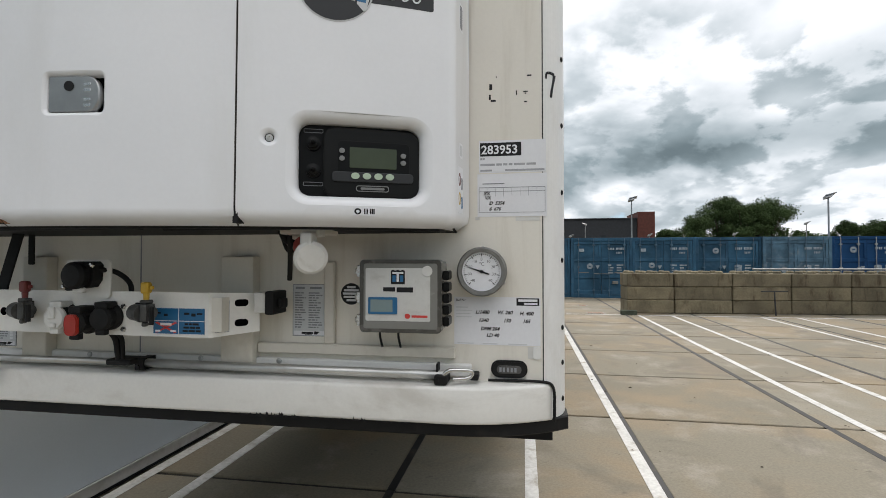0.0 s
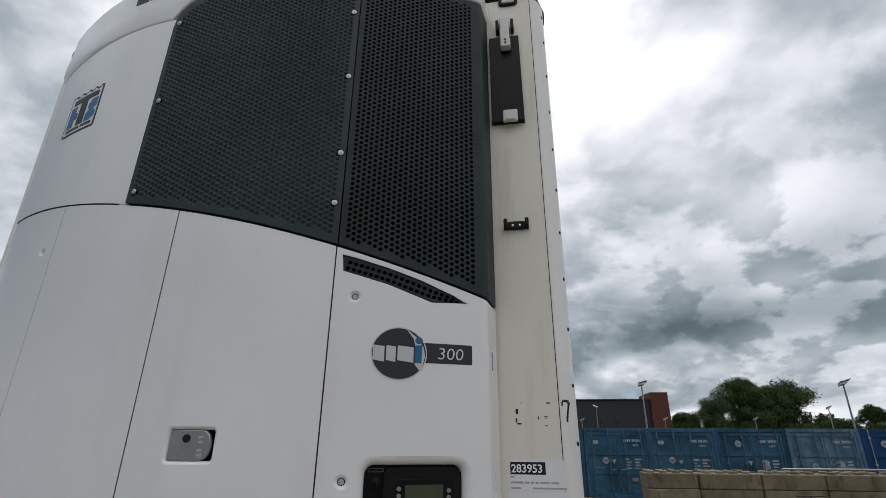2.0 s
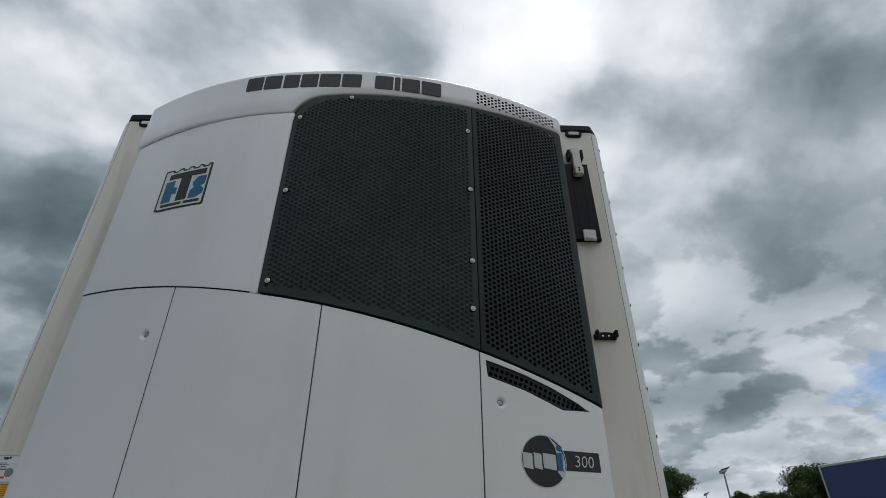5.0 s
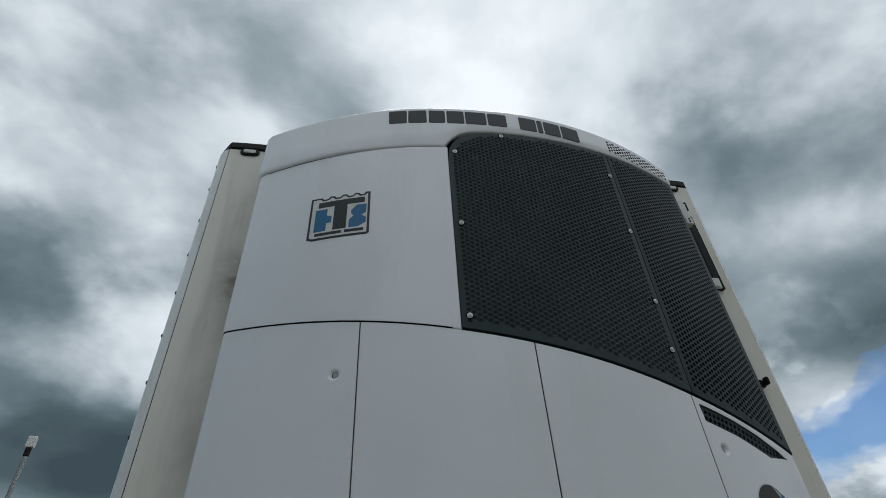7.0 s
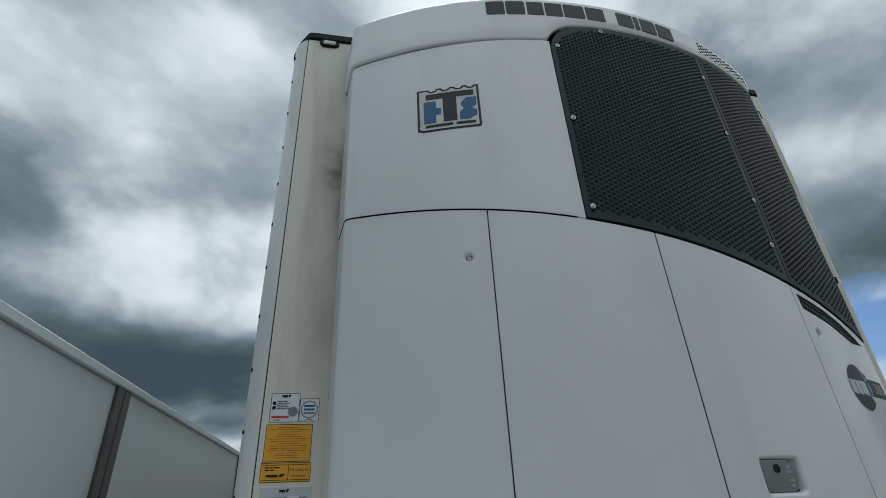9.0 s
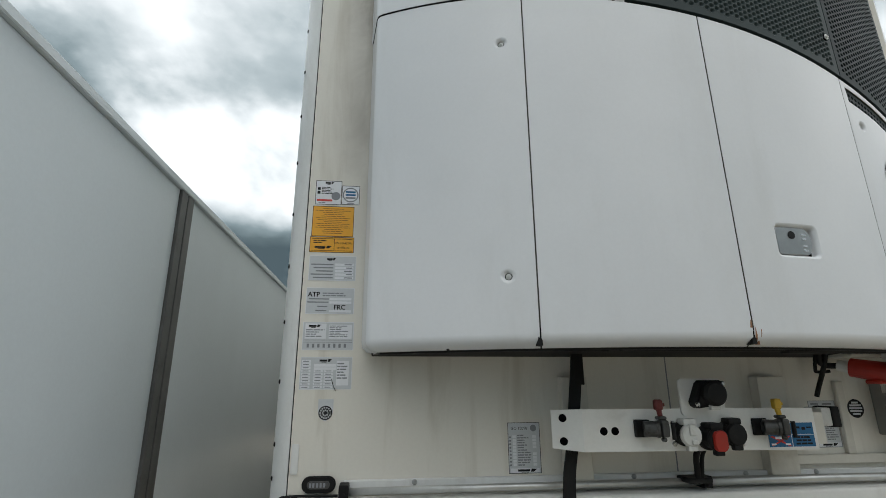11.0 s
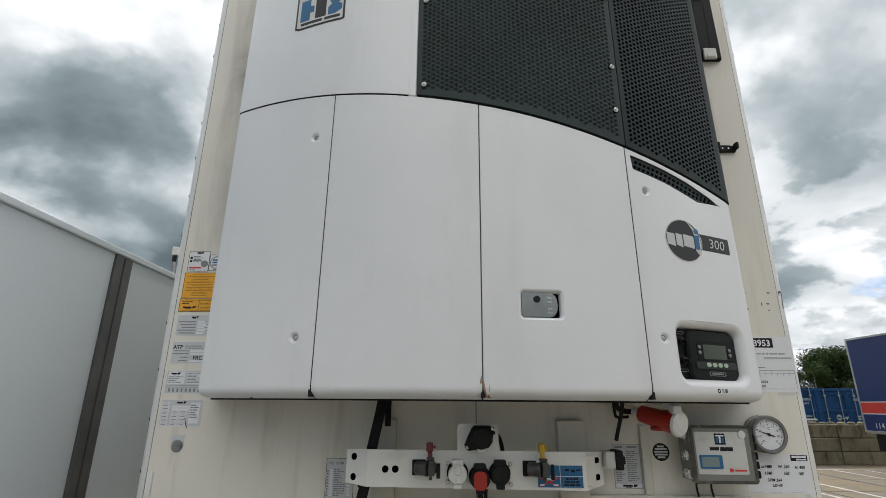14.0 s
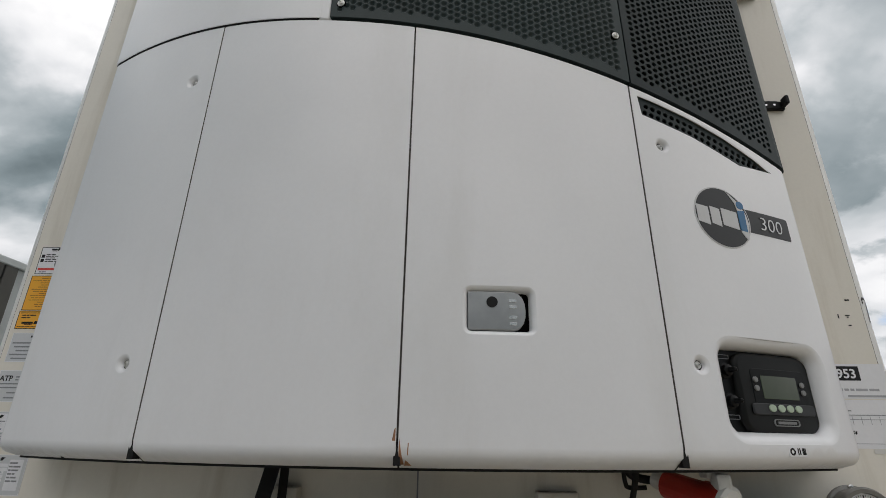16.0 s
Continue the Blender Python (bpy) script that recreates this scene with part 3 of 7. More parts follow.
def skin_text(name, text, size, u, z, mat, parent, lift=0.002, label="", slant=0.0):
    verts, faces = letters(text, size, -0.006)
    return raw(name, [on_unit(u + x + slant * y, z + y, -lift) for x, y in verts], faces, mat, parent, label, smooth=False)


def skin_plate(name, outline, mat, parent, lift=0.0015, label="", holes=()):
    return skin_panel(name, outline, mat, parent, holes, label, thick=0.0035 + lift * 0, lift=lift, grid=0.03, round_edge=0.0003)


def honeycomb(name, u0, u1, low, high, margin, mat, parent, pierced, label="", lift=0.0, corner=0.0, pitch=0.0196, radius=0.0056, stop=9.0):
    """A plastic grille on the skin with staggered round holes (pierced) or pressed dimples."""
    r_cell = pitch / math.sqrt(3)
    verts, faces = [], []

    def bound(u, z):
        u = min(max(u, u0), u1)
        top = high(u)
        if corner and u < u0 + corner:
            k = u0 + corner - u
            top -= corner - math.sqrt(max(0.0, corner * corner - k * k))
        return u, min(max(z, low(u)), top)

    z_floor, z_top = min(low(u0), low(u1)) - pitch, max(high(u0), high(u1), high((u0 + u1) / 2)) + pitch
    for i in range(int((u1 - u0) / (1.5 * r_cell)) + 3):
        cu = u0 + (i - 0.5) * 1.5 * r_cell
        for j in range(int((z_top - z_floor) / pitch) + 2):
            cz = z_floor + (j + 0.5 * (i % 2)) * pitch
            bu, bz = bound(cu, cz)
            if math.hypot(bu - cu, bz - cz) > pitch:
                continue
            outer = []
            for k in range(12):
                rr = r_cell if k % 2 == 0 else r_cell * math.cos(math.pi / 6)
                outer.append(bound(cu + rr * math.cos(math.pi * k / 6), cz + rr * math.sin(math.pi * k / 6)))
            e0, e1 = bound(cu - margin, cz - margin), bound(cu + margin, cz + margin)
            e2, e3 = bound(cu - margin, cz + margin), bound(cu + margin, cz - margin)
            open_cell = all(abs(e[0] - f[0]) < 1e-6 and abs(e[1] - f[1]) < 1e-6 for e, f in ((e0, (cu - margin, cz - margin)), (e1, (cu + margin, cz + margin)), (e2, (cu - margin, cz + margin)), (e3, (cu + margin, cz - margin))))
            open_cell = open_cell and cu < stop
            base = len(verts)
            verts += [on_unit(u, z, -lift) for u, z in outer]
            if not open_cell:
                faces.append(tuple(range(base, base + 12)))
                continue
            rings = ((radius * 1.22, 0.0), (radius * 1.16, 0.005)) if pierced else ((radius * 1.70, 0.0), (radius * 1.28, 0.0014), (radius * 0.76, 0.0044), (radius * 0.36, 0.0054))
            for rr, d in rings:
                verts += [on_unit(cu + rr * math.cos(math.pi * k / 6), cz + rr * math.sin(math.pi * k / 6), d - lift) for k in range(12)]
            for r in range(len(rings)):
                for k in range(12):
                    m = (k + 1) % 12
                    faces.append((base + r * 12 + k, base + r * 12 + m, base + (r + 1) * 12 + m, base + (r + 1) * 12 + k))
            if not pierced:
                faces.append(tuple(range(base + len(rings) * 12, base + len(rings) * 12 + 12)))
    # turned-in rim
    rim = [(u0, z) for z in np.linspace(high(u0) - corner, low(u0), 30)] + [(u, low(u)) for u in np.linspace(u0, u1, 40)] + [(u1, z) for z in np.linspace(low(u1), high(u1), 30)] + [(u, 9.0) for u in np.linspace(u1, u0, 60)]
    rim = [bound(*p) for p in rim]
    base, count = len(verts), len(rim)
    verts += [on_unit(u, z, -lift) for u, z in rim] + [on_unit(u, z, 0.02) for u, z in rim]
    for i in range(count):
        j = (i + 1) % count
        faces.append((base + i, base + count + i, base + count + j, base + j))
    return raw(name, verts, faces, mat, parent, label, smooth=False)


FOOT = (1.785, 0.035)
GAP = 0.0037
CAP_LOW = 3.705
U_END = 1.16


def grille_top(u):
    return 3.812 + 0.026 * u + 0.030 * u * u if u > 0 else 3.812 + 0.026 * u - 0.7 * u * u


def cap_top(u):
    return 3.967 + 0.011 * u


def cap_low(u):
    """Lower edge of the top cap: straight on the white side, arched over the grille."""
    if u < -0.224:
        return CAP_LOW + GAP - 0.012 * max(0.0, min(1.0, (-0.4 - u) / 0.6))
    if u > -0.10:
        return grille_top(u) + GAP
    return CAP_LOW + GAP + (grille_top(-0.10) - CAP_LOW) * math.sqrt(max(0.0, 1 - ((u + 0.10) / 0.124) ** 2))


def cap_lift(u, z):
    """How far the cap stands proud: a soft swell, and a lip that grows towards the white corner."""
    low = cap_low(u)
    v = max(0.0, min(1.0, (z - low) / (cap_top(u) - 0.026 - low)))
    k = max(0.0, min(1.0, (-0.36 - u) / 0.45))
    return 0.004 + 0.008 * min(1, v * 4) + 0.013 * k * k * (3 - 2 * k) * (1 - v) ** 2


def socket_screw(parent, u, z, sink=0.006, r=0.006):
    """A button-head screw with a hexagon socket, and a washer."""
    p, q = on_unit(u, z, sink), on_unit(u, z, sink - 0.006)
    turn = (q - p).to_track_quat("Z", "Y").to_matrix().to_4x4()
    bm = lathe(((r * 1.45, 0), (r * 1.45, 0.0015), (r, 0.0018), (r * 0.95, 0.004), (r * 0.7, 0.0055), (r * 0.45, 0.0057), (r * 0.42, 0.003)), Matrix.Translation(p) @ turn, 14)
    return part("screw", bm, ZINC, parent, smooth=False)


def build_unit():
    unit = thing("refrigeration_unit", "white trailer refrigeration unit with dark grey grilles, bolted to front wall", "refrigeration unit", place=(0, 0, 0))
    # lower doors
    seams = (-U_END, -0.544, 0.0, 0.539, U_END)
    screws = {0: ((-0.612, 2.729), (-0.618, 1.977)), 3: ((0.606, 2.511), (0.607, 1.983))}
    slot = [(0.566, 2.595), (0.70, 2.558), (0.835, 2.507), (0.944, 2.511), (0.90, 2.534), (0.80, 2.577), (0.70, 2.611), (0.60, 2.639), (0.561, 2.648)]
    ctl = rounded(0.666, 0.930, 1.855, 2.025, 0.026)
    paddle = rounded(0.128, 0.256, 2.034, 2.115, 0.008, 3)
    doors = []
    for k in range(4):
        u0, u1 = seams[k] + GAP, seams[k + 1] - GAP
        top = [(u, split_line(u) - GAP) for u in np.linspace(u1, u0, 24)]
        outline = [(u, 1.785) for u in np.linspace(u0, u1, 24)] + top
        holes = [circle(su, sz, 0.021, 24) for su, sz in screws.get(k, ())]
        if k == 2:
            holes.append(grow(paddle, 0.010))
        if k == 3:
            holes += [grow(ctl, 0.024), grow(slot, 0.003)]
        door = skin_panel("door_panel", outline, WHITE, unit, holes, "white moulded service door", foot=FOOT, edge=SEAL_GREY)
        doors.append(door)
        for su, sz in screws.get(k, ()):
            skin_rings("screw_cup", circle(su, sz, 0.021, 24), ((0, 0), (-0.003, 0.0007), (-0.007, 0.003), (-0.0105, 0.007), (-0.0105, 0.012)), WHITE, door, floor=True)
            skin_plate("cup_shadow_ring", circle(su, sz, 0.0098, 20), VOID, door, lift=-0.0105)
            socket_screw(door, su, sz, 0.0115, 0.0058)
        if k < 3:
            part("edge_clip", box(seams[k + 1] - 0.006, seams[k + 1] + 0.006, front(seams[k + 1], 1.8) + 0.004, front(seams[k + 1], 1.8) + 0.03, 1.788, 1.828), BLACK, door)
    # dull gaskets in the two joints of the wide doors
    for u in seams[1:3]:
        gasket = [(u - GAP - 0.002, 1.835), (u + GAP + 0.002, 1.835), (u + GAP + 0.002, split_line(u) - 0.012), (u - GAP - 0.002, split_line(u) - 0.012)]
        skin_panel("joint_gasket", gasket, SEAL_GREY, unit, lift=-0.0075, thick=0.006, grid=0.04, foot=FOOT, round_edge=0.0004)
    # recess and paddle of the latch
    skin_rings("latch_recess", grow(paddle, 0.010), ((0, 0), (-0.003, 0.001), (-0.008, 0.006), (-0.010, 0.012), (-0.010, 0.024)), WHITE, doors[2], "white moulded latch recess", floor=True)
    skin_rings("latch_shadow_gap", grow(paddle, 0.0005), ((-0.001, 0.0235), (-0.001, 0.0225)), VOID, doors[2], floor=True)
    blade = [(0.131, 2.037), (0.222, 2.037), (0.232, 2.041), (0.239, 2.05), (0.243, 2.062), (0.244, 2.075), (0.243, 2.088), (0.239, 2.1), (0.232, 2.108), (0.222, 2.112), (0.131, 2.112)]
    handle = skin_panel("latch_handle", blade, HANDLE_GREY, doors[2], label="grey metal paddle handle", lift=-0.006, thick=0.02, grid=0.02)
    skin_plate("lock_plug", circle(0.178, 2.092, 0.011, 20), BLACK, handle, lift=-0.004)
    for cz in (2.097, 2.084, 2.063, 2.05):
        skin_plate("embossed_mark", rounded(0.212, 0.227, cz - 0.0045, cz + 0.0015, 0.001, 2), CHROME, handle, lift=-0.0052)
    # lower curved vent
    vent = skin_rings("slot_vent", grow(slot, 0.003), ((0, 0), (-0.0015, 0.002), (-0.003, 0.010)), GRILLE, doors[3], "dark slot vent with punched holes")
    holes = []
    for i in range(20):
        u = 0.581 + i * 0.0176
        mid = np.interp(u, (0.566, 0.70, 0.835, 0.94), (2.619, 2.584, 2.536, 2.512))
        half = np.interp(u, (0.56, 0.80, 0.86, 0.94), (0.0098, 0.0094, 0.0072, 0.001))
        for s in (-1, 1):
            c = (u + (0.0030 if s > 0 else -0.0030), mid + s * half)
            if inside(c, grow(slot, -0.006)):
                holes.append(circle(c[0], c[1], 0.0072, 12))
    skin_panel("vent_plate", slot, GRILLE, vent, holes, lift=-0.006, thick=0.004, grid=0.03, round_edge=0.0002)
    # black sheet standing in for the unlit space behind the vent holes
    skin_panel("vent_dark_sheet", slot, VOID, vent, lift=-0.022, thick=0.002, grid=0.05, round_edge=0.0002)
    # controller
    lip = skin_rings("controller_recess", grow(ctl, 0.024), ((0, 0), (-0.004, 0.0008), (-0.010, 0.003), (-0.017, 0.009), (-0.022, 0.018), (-0.024, 0.030), (-0.024, 0.06)), WHITE, doors[3], "moulded recess of the controller")
    controller = skin_panel("controller", grow(ctl, -0.0005), GLOSS_BLACK, unit, label="black control panel with green display", lift=-0.040, thick=0.015, grid=0.03)
    bezel = rounded(0.724, 0.926, 1.86, 2.014, 0.022)
    skin_panel("bezel", bezel, BEZEL, controller, lift=-0.024, thick=0.018, grid=0.03, round_edge=0.006)
    skin_panel("display_surround", rounded(0.752, 0.906, 1.902, 1.986, 0.008), GLOSS_BLACK, controller, lift=-0.0225, thick=0.004, grid=0.03)
    skin_panel("display", rounded(0.776, 0.878, 1.924, 1.972, 0.002, 2), LCD, controller, label="dull green display", lift=-0.0212, thick=0.003, grid=0.03, round_edge=0.0004)
    skin_panel("button_ledge", rounded(0.740, 0.914, 1.892, 1.912, 0.006), DECAL_DARK, controller, lift=-0.019, thick=0.004, grid=0.03)
    for k in range(4):
        skin_panel("button", [(0.788 + 0.025 * k + 0.0082 * math.cos(a), 1.904 + 0.0066 * math.sin(a)) for a in np.linspace(0, 2 * math.pi, 20, endpoint=False)], BUTTON, controller, lift=-0.016, thick=0.004, grid=0.02, round_edge=0.001)
    for bu, bz in ((0.759, 1.963), (0.759, 1.945), (0.893, 1.957), (0.893, 1.94)):
        skin_panel("round_key", circle(bu, bz, 0.0052, 16), KEY_GREY, controller, lift=-0.018, thick=0.004, grid=0.02, round_edge=0.0008)
    skin_panel("name_plate", rounded(0.790, 0.862, 1.868, 1.882, 0.006), KEY_GREY, controller, holes=[rounded(0.7915, 0.8605, 1.8695, 1.8805, 0.005)], lift=-0.0215, thick=0.003, grid=0.03, round_edge=0.0002)
    skin_panel("name_bar", rounded(0.800, 0.852, 1.8725, 1.8775, 0.002, 2), KEY_GREY, controller, lift=-0.0215, thick=0.003, grid=0.03, round_edge=0.0002)
    for kz in (1.98, 1.916):
        p, q = on_unit(0.697, kz, 0.040), on_unit(0.697, kz, 0.010)
        turn = (q - p).to_track_quat("Z", "Y").to_matrix().to_4x4()
        part("toggle_switch", lathe(((0.017, 0), (0.017, 0.006), (0.012, 0.007), (0.012, 0.016), (0.006, 0.018), (0.0045, 0.034), (0.002, 0.036)), Matrix.Translation(p) @ turn, 16), GLOSS_BLACK, controller)
        skin_plate("switch_label", rounded(0.676, 0.718, kz + (0.026 if kz > 1.954 else -0.036), kz + (0.035 if kz > 1.954 else -0.027), 0.002, 2), INK_GREY, controller, lift=-0.0385, holes=[rounded(0.6768, 0.7172, kz + (0.0268 if kz > 1.954 else -0.0352), kz + (0.0342 if kz > 1.954 else -0.0278), 0.0016, 2)])
    # small pictogram strip
    strip = skin_plate("pictogram_strip", rounded(0.783, 0.829, 1.809, 1.828, 0.002, 2), PAPER, doors[3], lift=0.0006)
    skin_plate("round_pictogram", circle(0.7925, 1.8185, 0.007, 16), INK, strip, lift=0.0012, holes=[circle(0.7925, 1.8185, 0.004, 12)])
    for bu in (0.806, 0.811, 0.8185, 0.822, 0.8255):
        skin_plate("pictogram_bar", rounded(bu, bu + 0.0022, 1.8125, 1.825, 0.0004, 1), INK, strip, lift=0.0012)
    # round model badge with a plate beside it
    badge = skin_plate("model_badge", circle(0.742, 2.339, 0.0800, 48), DECAL_GREY, unit, lift=0.0012, label="round dark badge with light rim and blue mark")
    skin_plate("badge_disc", circle(0.742, 2.339, 0.0765, 48), DECAL_DARK, badge, lift=0.0022)
    skin_plate("badge_crescent", [(0.762, 2.413), (0.778, 2.401), (0.798, 2.384), (0.812, 2.358), (0.8165, 2.331), (0.806, 2.29), (0.800, 2.29), (0.787, 2.306), (0.789, 2.356), (0.783, 2.384)], DECAL_GREY, badge, lift=0.0030)
    for u0, u1 in ((0.668, 0.700), (0.706, 0.732), (0.738, 0.783)):
        skin_plate("badge_block", [(u0, 2.318), (u1, 2.312), (u1, 2.358), (u0, 2.362)], DECAL_GREY, badge, lift=0.0030)
    skin_plate("blue_stroke", [(0.787, 2.312), (0.806, 2.31), (0.808, 2.366), (0.788, 2.364)], DECAL_BLUE, badge, lift=0.0038)
    skin_plate("blue_dot", circle(0.798, 2.38, 0.0105, 20), DECAL_BLUE, badge, lift=0.0038)
    plate = skin_plate("model_plate", rounded(0.8085, 0.955, 2.313, 2.374, 0.004, 3), DECAL_DARK, unit, lift=0.0009, label="dark plate with model number")
    skin_text("number", "300", 0.052, 0.8505, 2.3255, INK_PALE, plate, lift=0.0027, slant=0.10)
    # stickers on the corner of the unit: a grey mark, a pale mark, and a sheet with four coloured rings
    for z0, z1, mat in ((2.300, 2.372, INK_GREY), (1.968, 2.006, PAPER_GREY)):
        tag = skin_plate("side_sticker", rounded(1.050, 1.080, z0, z1, 0.002, 2), PAPER, unit, lift=0.0008)
        skin_plate("sticker_print", rounded(1.055, 1.075, z0 + 0.006, z1 - 0.006, 0.003, 3), mat, tag, lift=0.0014)
    tag = skin_plate("ring_sticker", rounded(1.040, 1.084, 1.826, 1.944, 0.002, 2), PAPER, unit, lift=0.0008, label="pale sticker with four coloured rings")
    for ru, rz, mat in ((1.051, 1.911, MAROON), (1.073, 1.902, INK_GREY), (1.051, 1.862, YELLOW), (1.073, 1.853, DECAL_BLUE)):
        ring = [(ru + 0.0095 * math.cos(a), rz + 0.0165 * math.sin(a)) for a in np.linspace(0, 2 * math.pi, 22, endpoint=False)]
        skin_plate("coloured_ring", ring, mat, tag, lift=0.0014, holes=[grow(ring, -0.0042)])
    # rust where the middle doors rub together
    for pts in (((0.0035, 1.79), (0.012, 1.79), (0.0075, 1.812), (0.0038, 1.835)), ((0.012, 1.788), (0.026, 1.788), (0.016, 1.797)), ((-0.009, 1.83), (-0.0035, 1.83), (-0.0035, 1.852), (-0.006, 1.848)), ((0.019, 1.806), (0.0203, 1.806), (0.0215, 1.826), (0.0200, 1.826))):
        skin_panel("rust_mark", list(pts), RUST, doors[2] if pts[0][0] > 0 else doors[1], lift=0.0006, thick=0.001, grid=0.05, foot=FOOT, round_edge=0.0002)

    # upper left panel, white
    left = [(u, split_line(u) + GAP) for u in np.linspace(-U_END, -0.2555, 24)] + [(-0.2555, CAP_LOW - GAP)] + [(u, cap_low(u) - 2 * GAP) for u in np.linspace(-0.2555, -U_END, 24)]
    rim = [(-0.2530, split_line(-0.253) + GAP), (-0.2320, split_line(-0.232) + GAP), (-0.2320, CAP_LOW - GAP), (-0.2530, CAP_LOW - GAP)]
    skin_panel("panel_flange", rim, WHITE, unit, label="narrow white flange beside the grille", lift=0.003, round_edge=0.004)
    upper = skin_panel("upper_panel", left, WHITE, unit, label="white upper side panel", lift=0.004, edge=BLACK)
    # shield-shaped emblem
    shield = [(-0.748, 3.2617), (-0.741, 3.2560), (-0.537, 3.2560), (-0.530, 3.2617), (-0.531, 3.4631), (-0.548, 3.4650), (-0.5535, 3.4555), (-0.566, 3.4536), (-0.575, 3.4631), (-0.588, 3.4650), (-0.598, 3.4545), (-0.612, 3.4536), (-0.622, 3.4641), (-0.636, 3.4650), (-0.646, 3.4545), (-0.660, 3.4536), (-0.670, 3.4641), (-0.684, 3.4650), (-0.694, 3.4545), (-0.709, 3.4536), (-0.717, 3.4641), (-0.758, 3.4650), (-0.757, 3.2617)]
    shield = [(u * 0.985 - 0.010, z) for u, z in shield]
    emblem = skin_plate("emblem", shield, DECAL_DARK, unit, lift=0.0056, label="crown-topped emblem in black, grey and blue")
    skin_plate("emblem_field", grow(shield, -0.0085), PALE, emblem, lift=0.0064)
    for mat, pts in ((DECAL_DARK, ((-0.725, 3.4108), (-0.553, 3.4108), (-0.553, 3.4375), (-0.725, 3.4375))), (DECAL_DARK, ((-0.664, 3.2940), (-0.616, 3.2940), (-0.616, 3.4118), (-0.664, 3.4118))),
                     (DECAL_BLUE, ((-0.733, 3.2940), (-0.690, 3.2940), (-0.690, 3.3320), (-0.672, 3.3320), (-0.672, 3.3624), (-0.690, 3.3662), (-0.690, 3.4004), (-0.733, 3.4004))),
                     (DECAL_BLUE, ((-0.606, 3.2940), (-0.572, 3.2940), (-0.545, 3.3111), (-0.545, 3.3348), (-0.562, 3.3472), (-0.545, 3.3605), (-0.545, 3.4004), (-0.580, 3.4004), (-0.600, 3.3776), (-0.600, 3.3624), (-0.590, 3.3472), (-0.606, 3.3320)))):
        skin_plate("emblem_shape", list(pts), mat, emblem, lift=0.0074)
    for u0, u1 in ((-0.728, -0.632), (-0.620, -0.552)):
        skin_plate("emblem_bar", rounded(u0, u1, 3.2731, 3.2854, 0.002, 2), DECAL_DARK, emblem, lift=0.0074)
    # cap with rolled top
    us = np.concatenate([-np.array([U_END, 1.12, 1.09, 1.07, 1.05, 1.03, 1.01, 0.99, 0.97]), np.linspace(-0.94, 0.94, 60), np.array([0.97, 0.99, 1.01, 1.03, 1.05, 1.07, 1.09, 1.12, U_END])])
    verts, faces = [], []
    profile = [(0, 0.016), (0, 0.004), (0.012, 0.001)] + [(v, 0.0) for v in (0.04, 0.09, 0.16, 0.25, 0.38, 0.52, 0.66, 0.8, 0.9, 1.0)]
    roll = [(0.026 * math.sin(a), 0.026 * (1 - math.cos(a))) for a in np.linspace(0.15, math.pi / 2, 7)]
    rows = len(profile) + len(roll) + 1
    for u in us:
        low = cap_low(u)
        for v, d in profile:
            z = low + (cap_top(u) - 0.026 - low) * v
            verts.append(on_unit(u, z, d - cap_lift(u, z)))
        for dz, d in roll:
            verts.append(on_unit(u, cap_top(u) - 0.026 + dz, d - 0.012))
        p = on_unit(u, cap_top(u), 0.026)
        verts.append(Vector((p.x * 0.97, -0.004, cap_top(u) + 0.012)))
    for i in range(len(us) - 1):
        for r in range(rows - 1):
            a = i * rows + r
            faces.append((a, a + rows, a + rows + 1, a + 1))
    cap = raw("top_cap", verts, faces, WHITE, unit, "white moulded top cap")
    # dark blocks in place of the maker's lettering, one for each letter
    starts = ((-0.470, 0.075), (-0.388, 0.078), (-0.300, 0.070), (-0.222, 0.075), (-0.140, 0.092), (-0.040, 0.085), (0.105, 0.080), (0.192, 0.024), (0.224, 0.080), (0.312, 0.088))
    for u0, width in starts:
        skin_plate("lettering_block", rounded(u0, u0 + width, 3.848, 3.930, 0.006, 2), DECAL_DARK, cap, lift=0.0136)
    # perforated corner of the cap: raised black discs painted as dark holes, none cut
    r = 0.0066
    for i in range(23):
        for j in range(4):
            u, z = 0.572 + i * 0.0175, 3.868 + j * 0.0195 + (0.00975 if i % 2 else 0)
            if z > 3.934 or z < cap_low(u) + 0.012:
                continue
            lift = cap_lift(u, z)
            skin_rings("cap_hole_disc", circle(u, z, r, 10), ((0, 0.0002 - lift), (-0.0004, -0.0006 - lift)), VOID, cap, floor=True)
    # grilles
    g_left, g_mid, g_right = -0.226, 0.5425, 1.135
    low = lambda u: split_line(u) + GAP + 0.002
    dimpled = honeycomb("dimpled_grille", g_left, g_mid - 0.002, low, lambda u: grille_top(u) - GAP, 0.022, GRILLE_DEEP, unit, False, "dark grey dimpled plastic grille", 0.004, 0.11)
    pierced = honeycomb("perforated_grille", g_mid + 0.002, g_right, low, lambda u: grille_top(u) - GAP, 0.020, GRILLE, unit, True, "dark grey perforated plastic grille", 0.004, stop=0.962)
    # added black sheet, so that the pierced grille looks unlit inside
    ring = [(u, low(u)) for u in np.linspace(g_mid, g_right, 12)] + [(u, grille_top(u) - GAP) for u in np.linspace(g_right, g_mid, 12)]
    skin_panel("grille_dark_sheet", ring, VOID, unit, lift=-0.030, thick=0.004, grid=0.08)
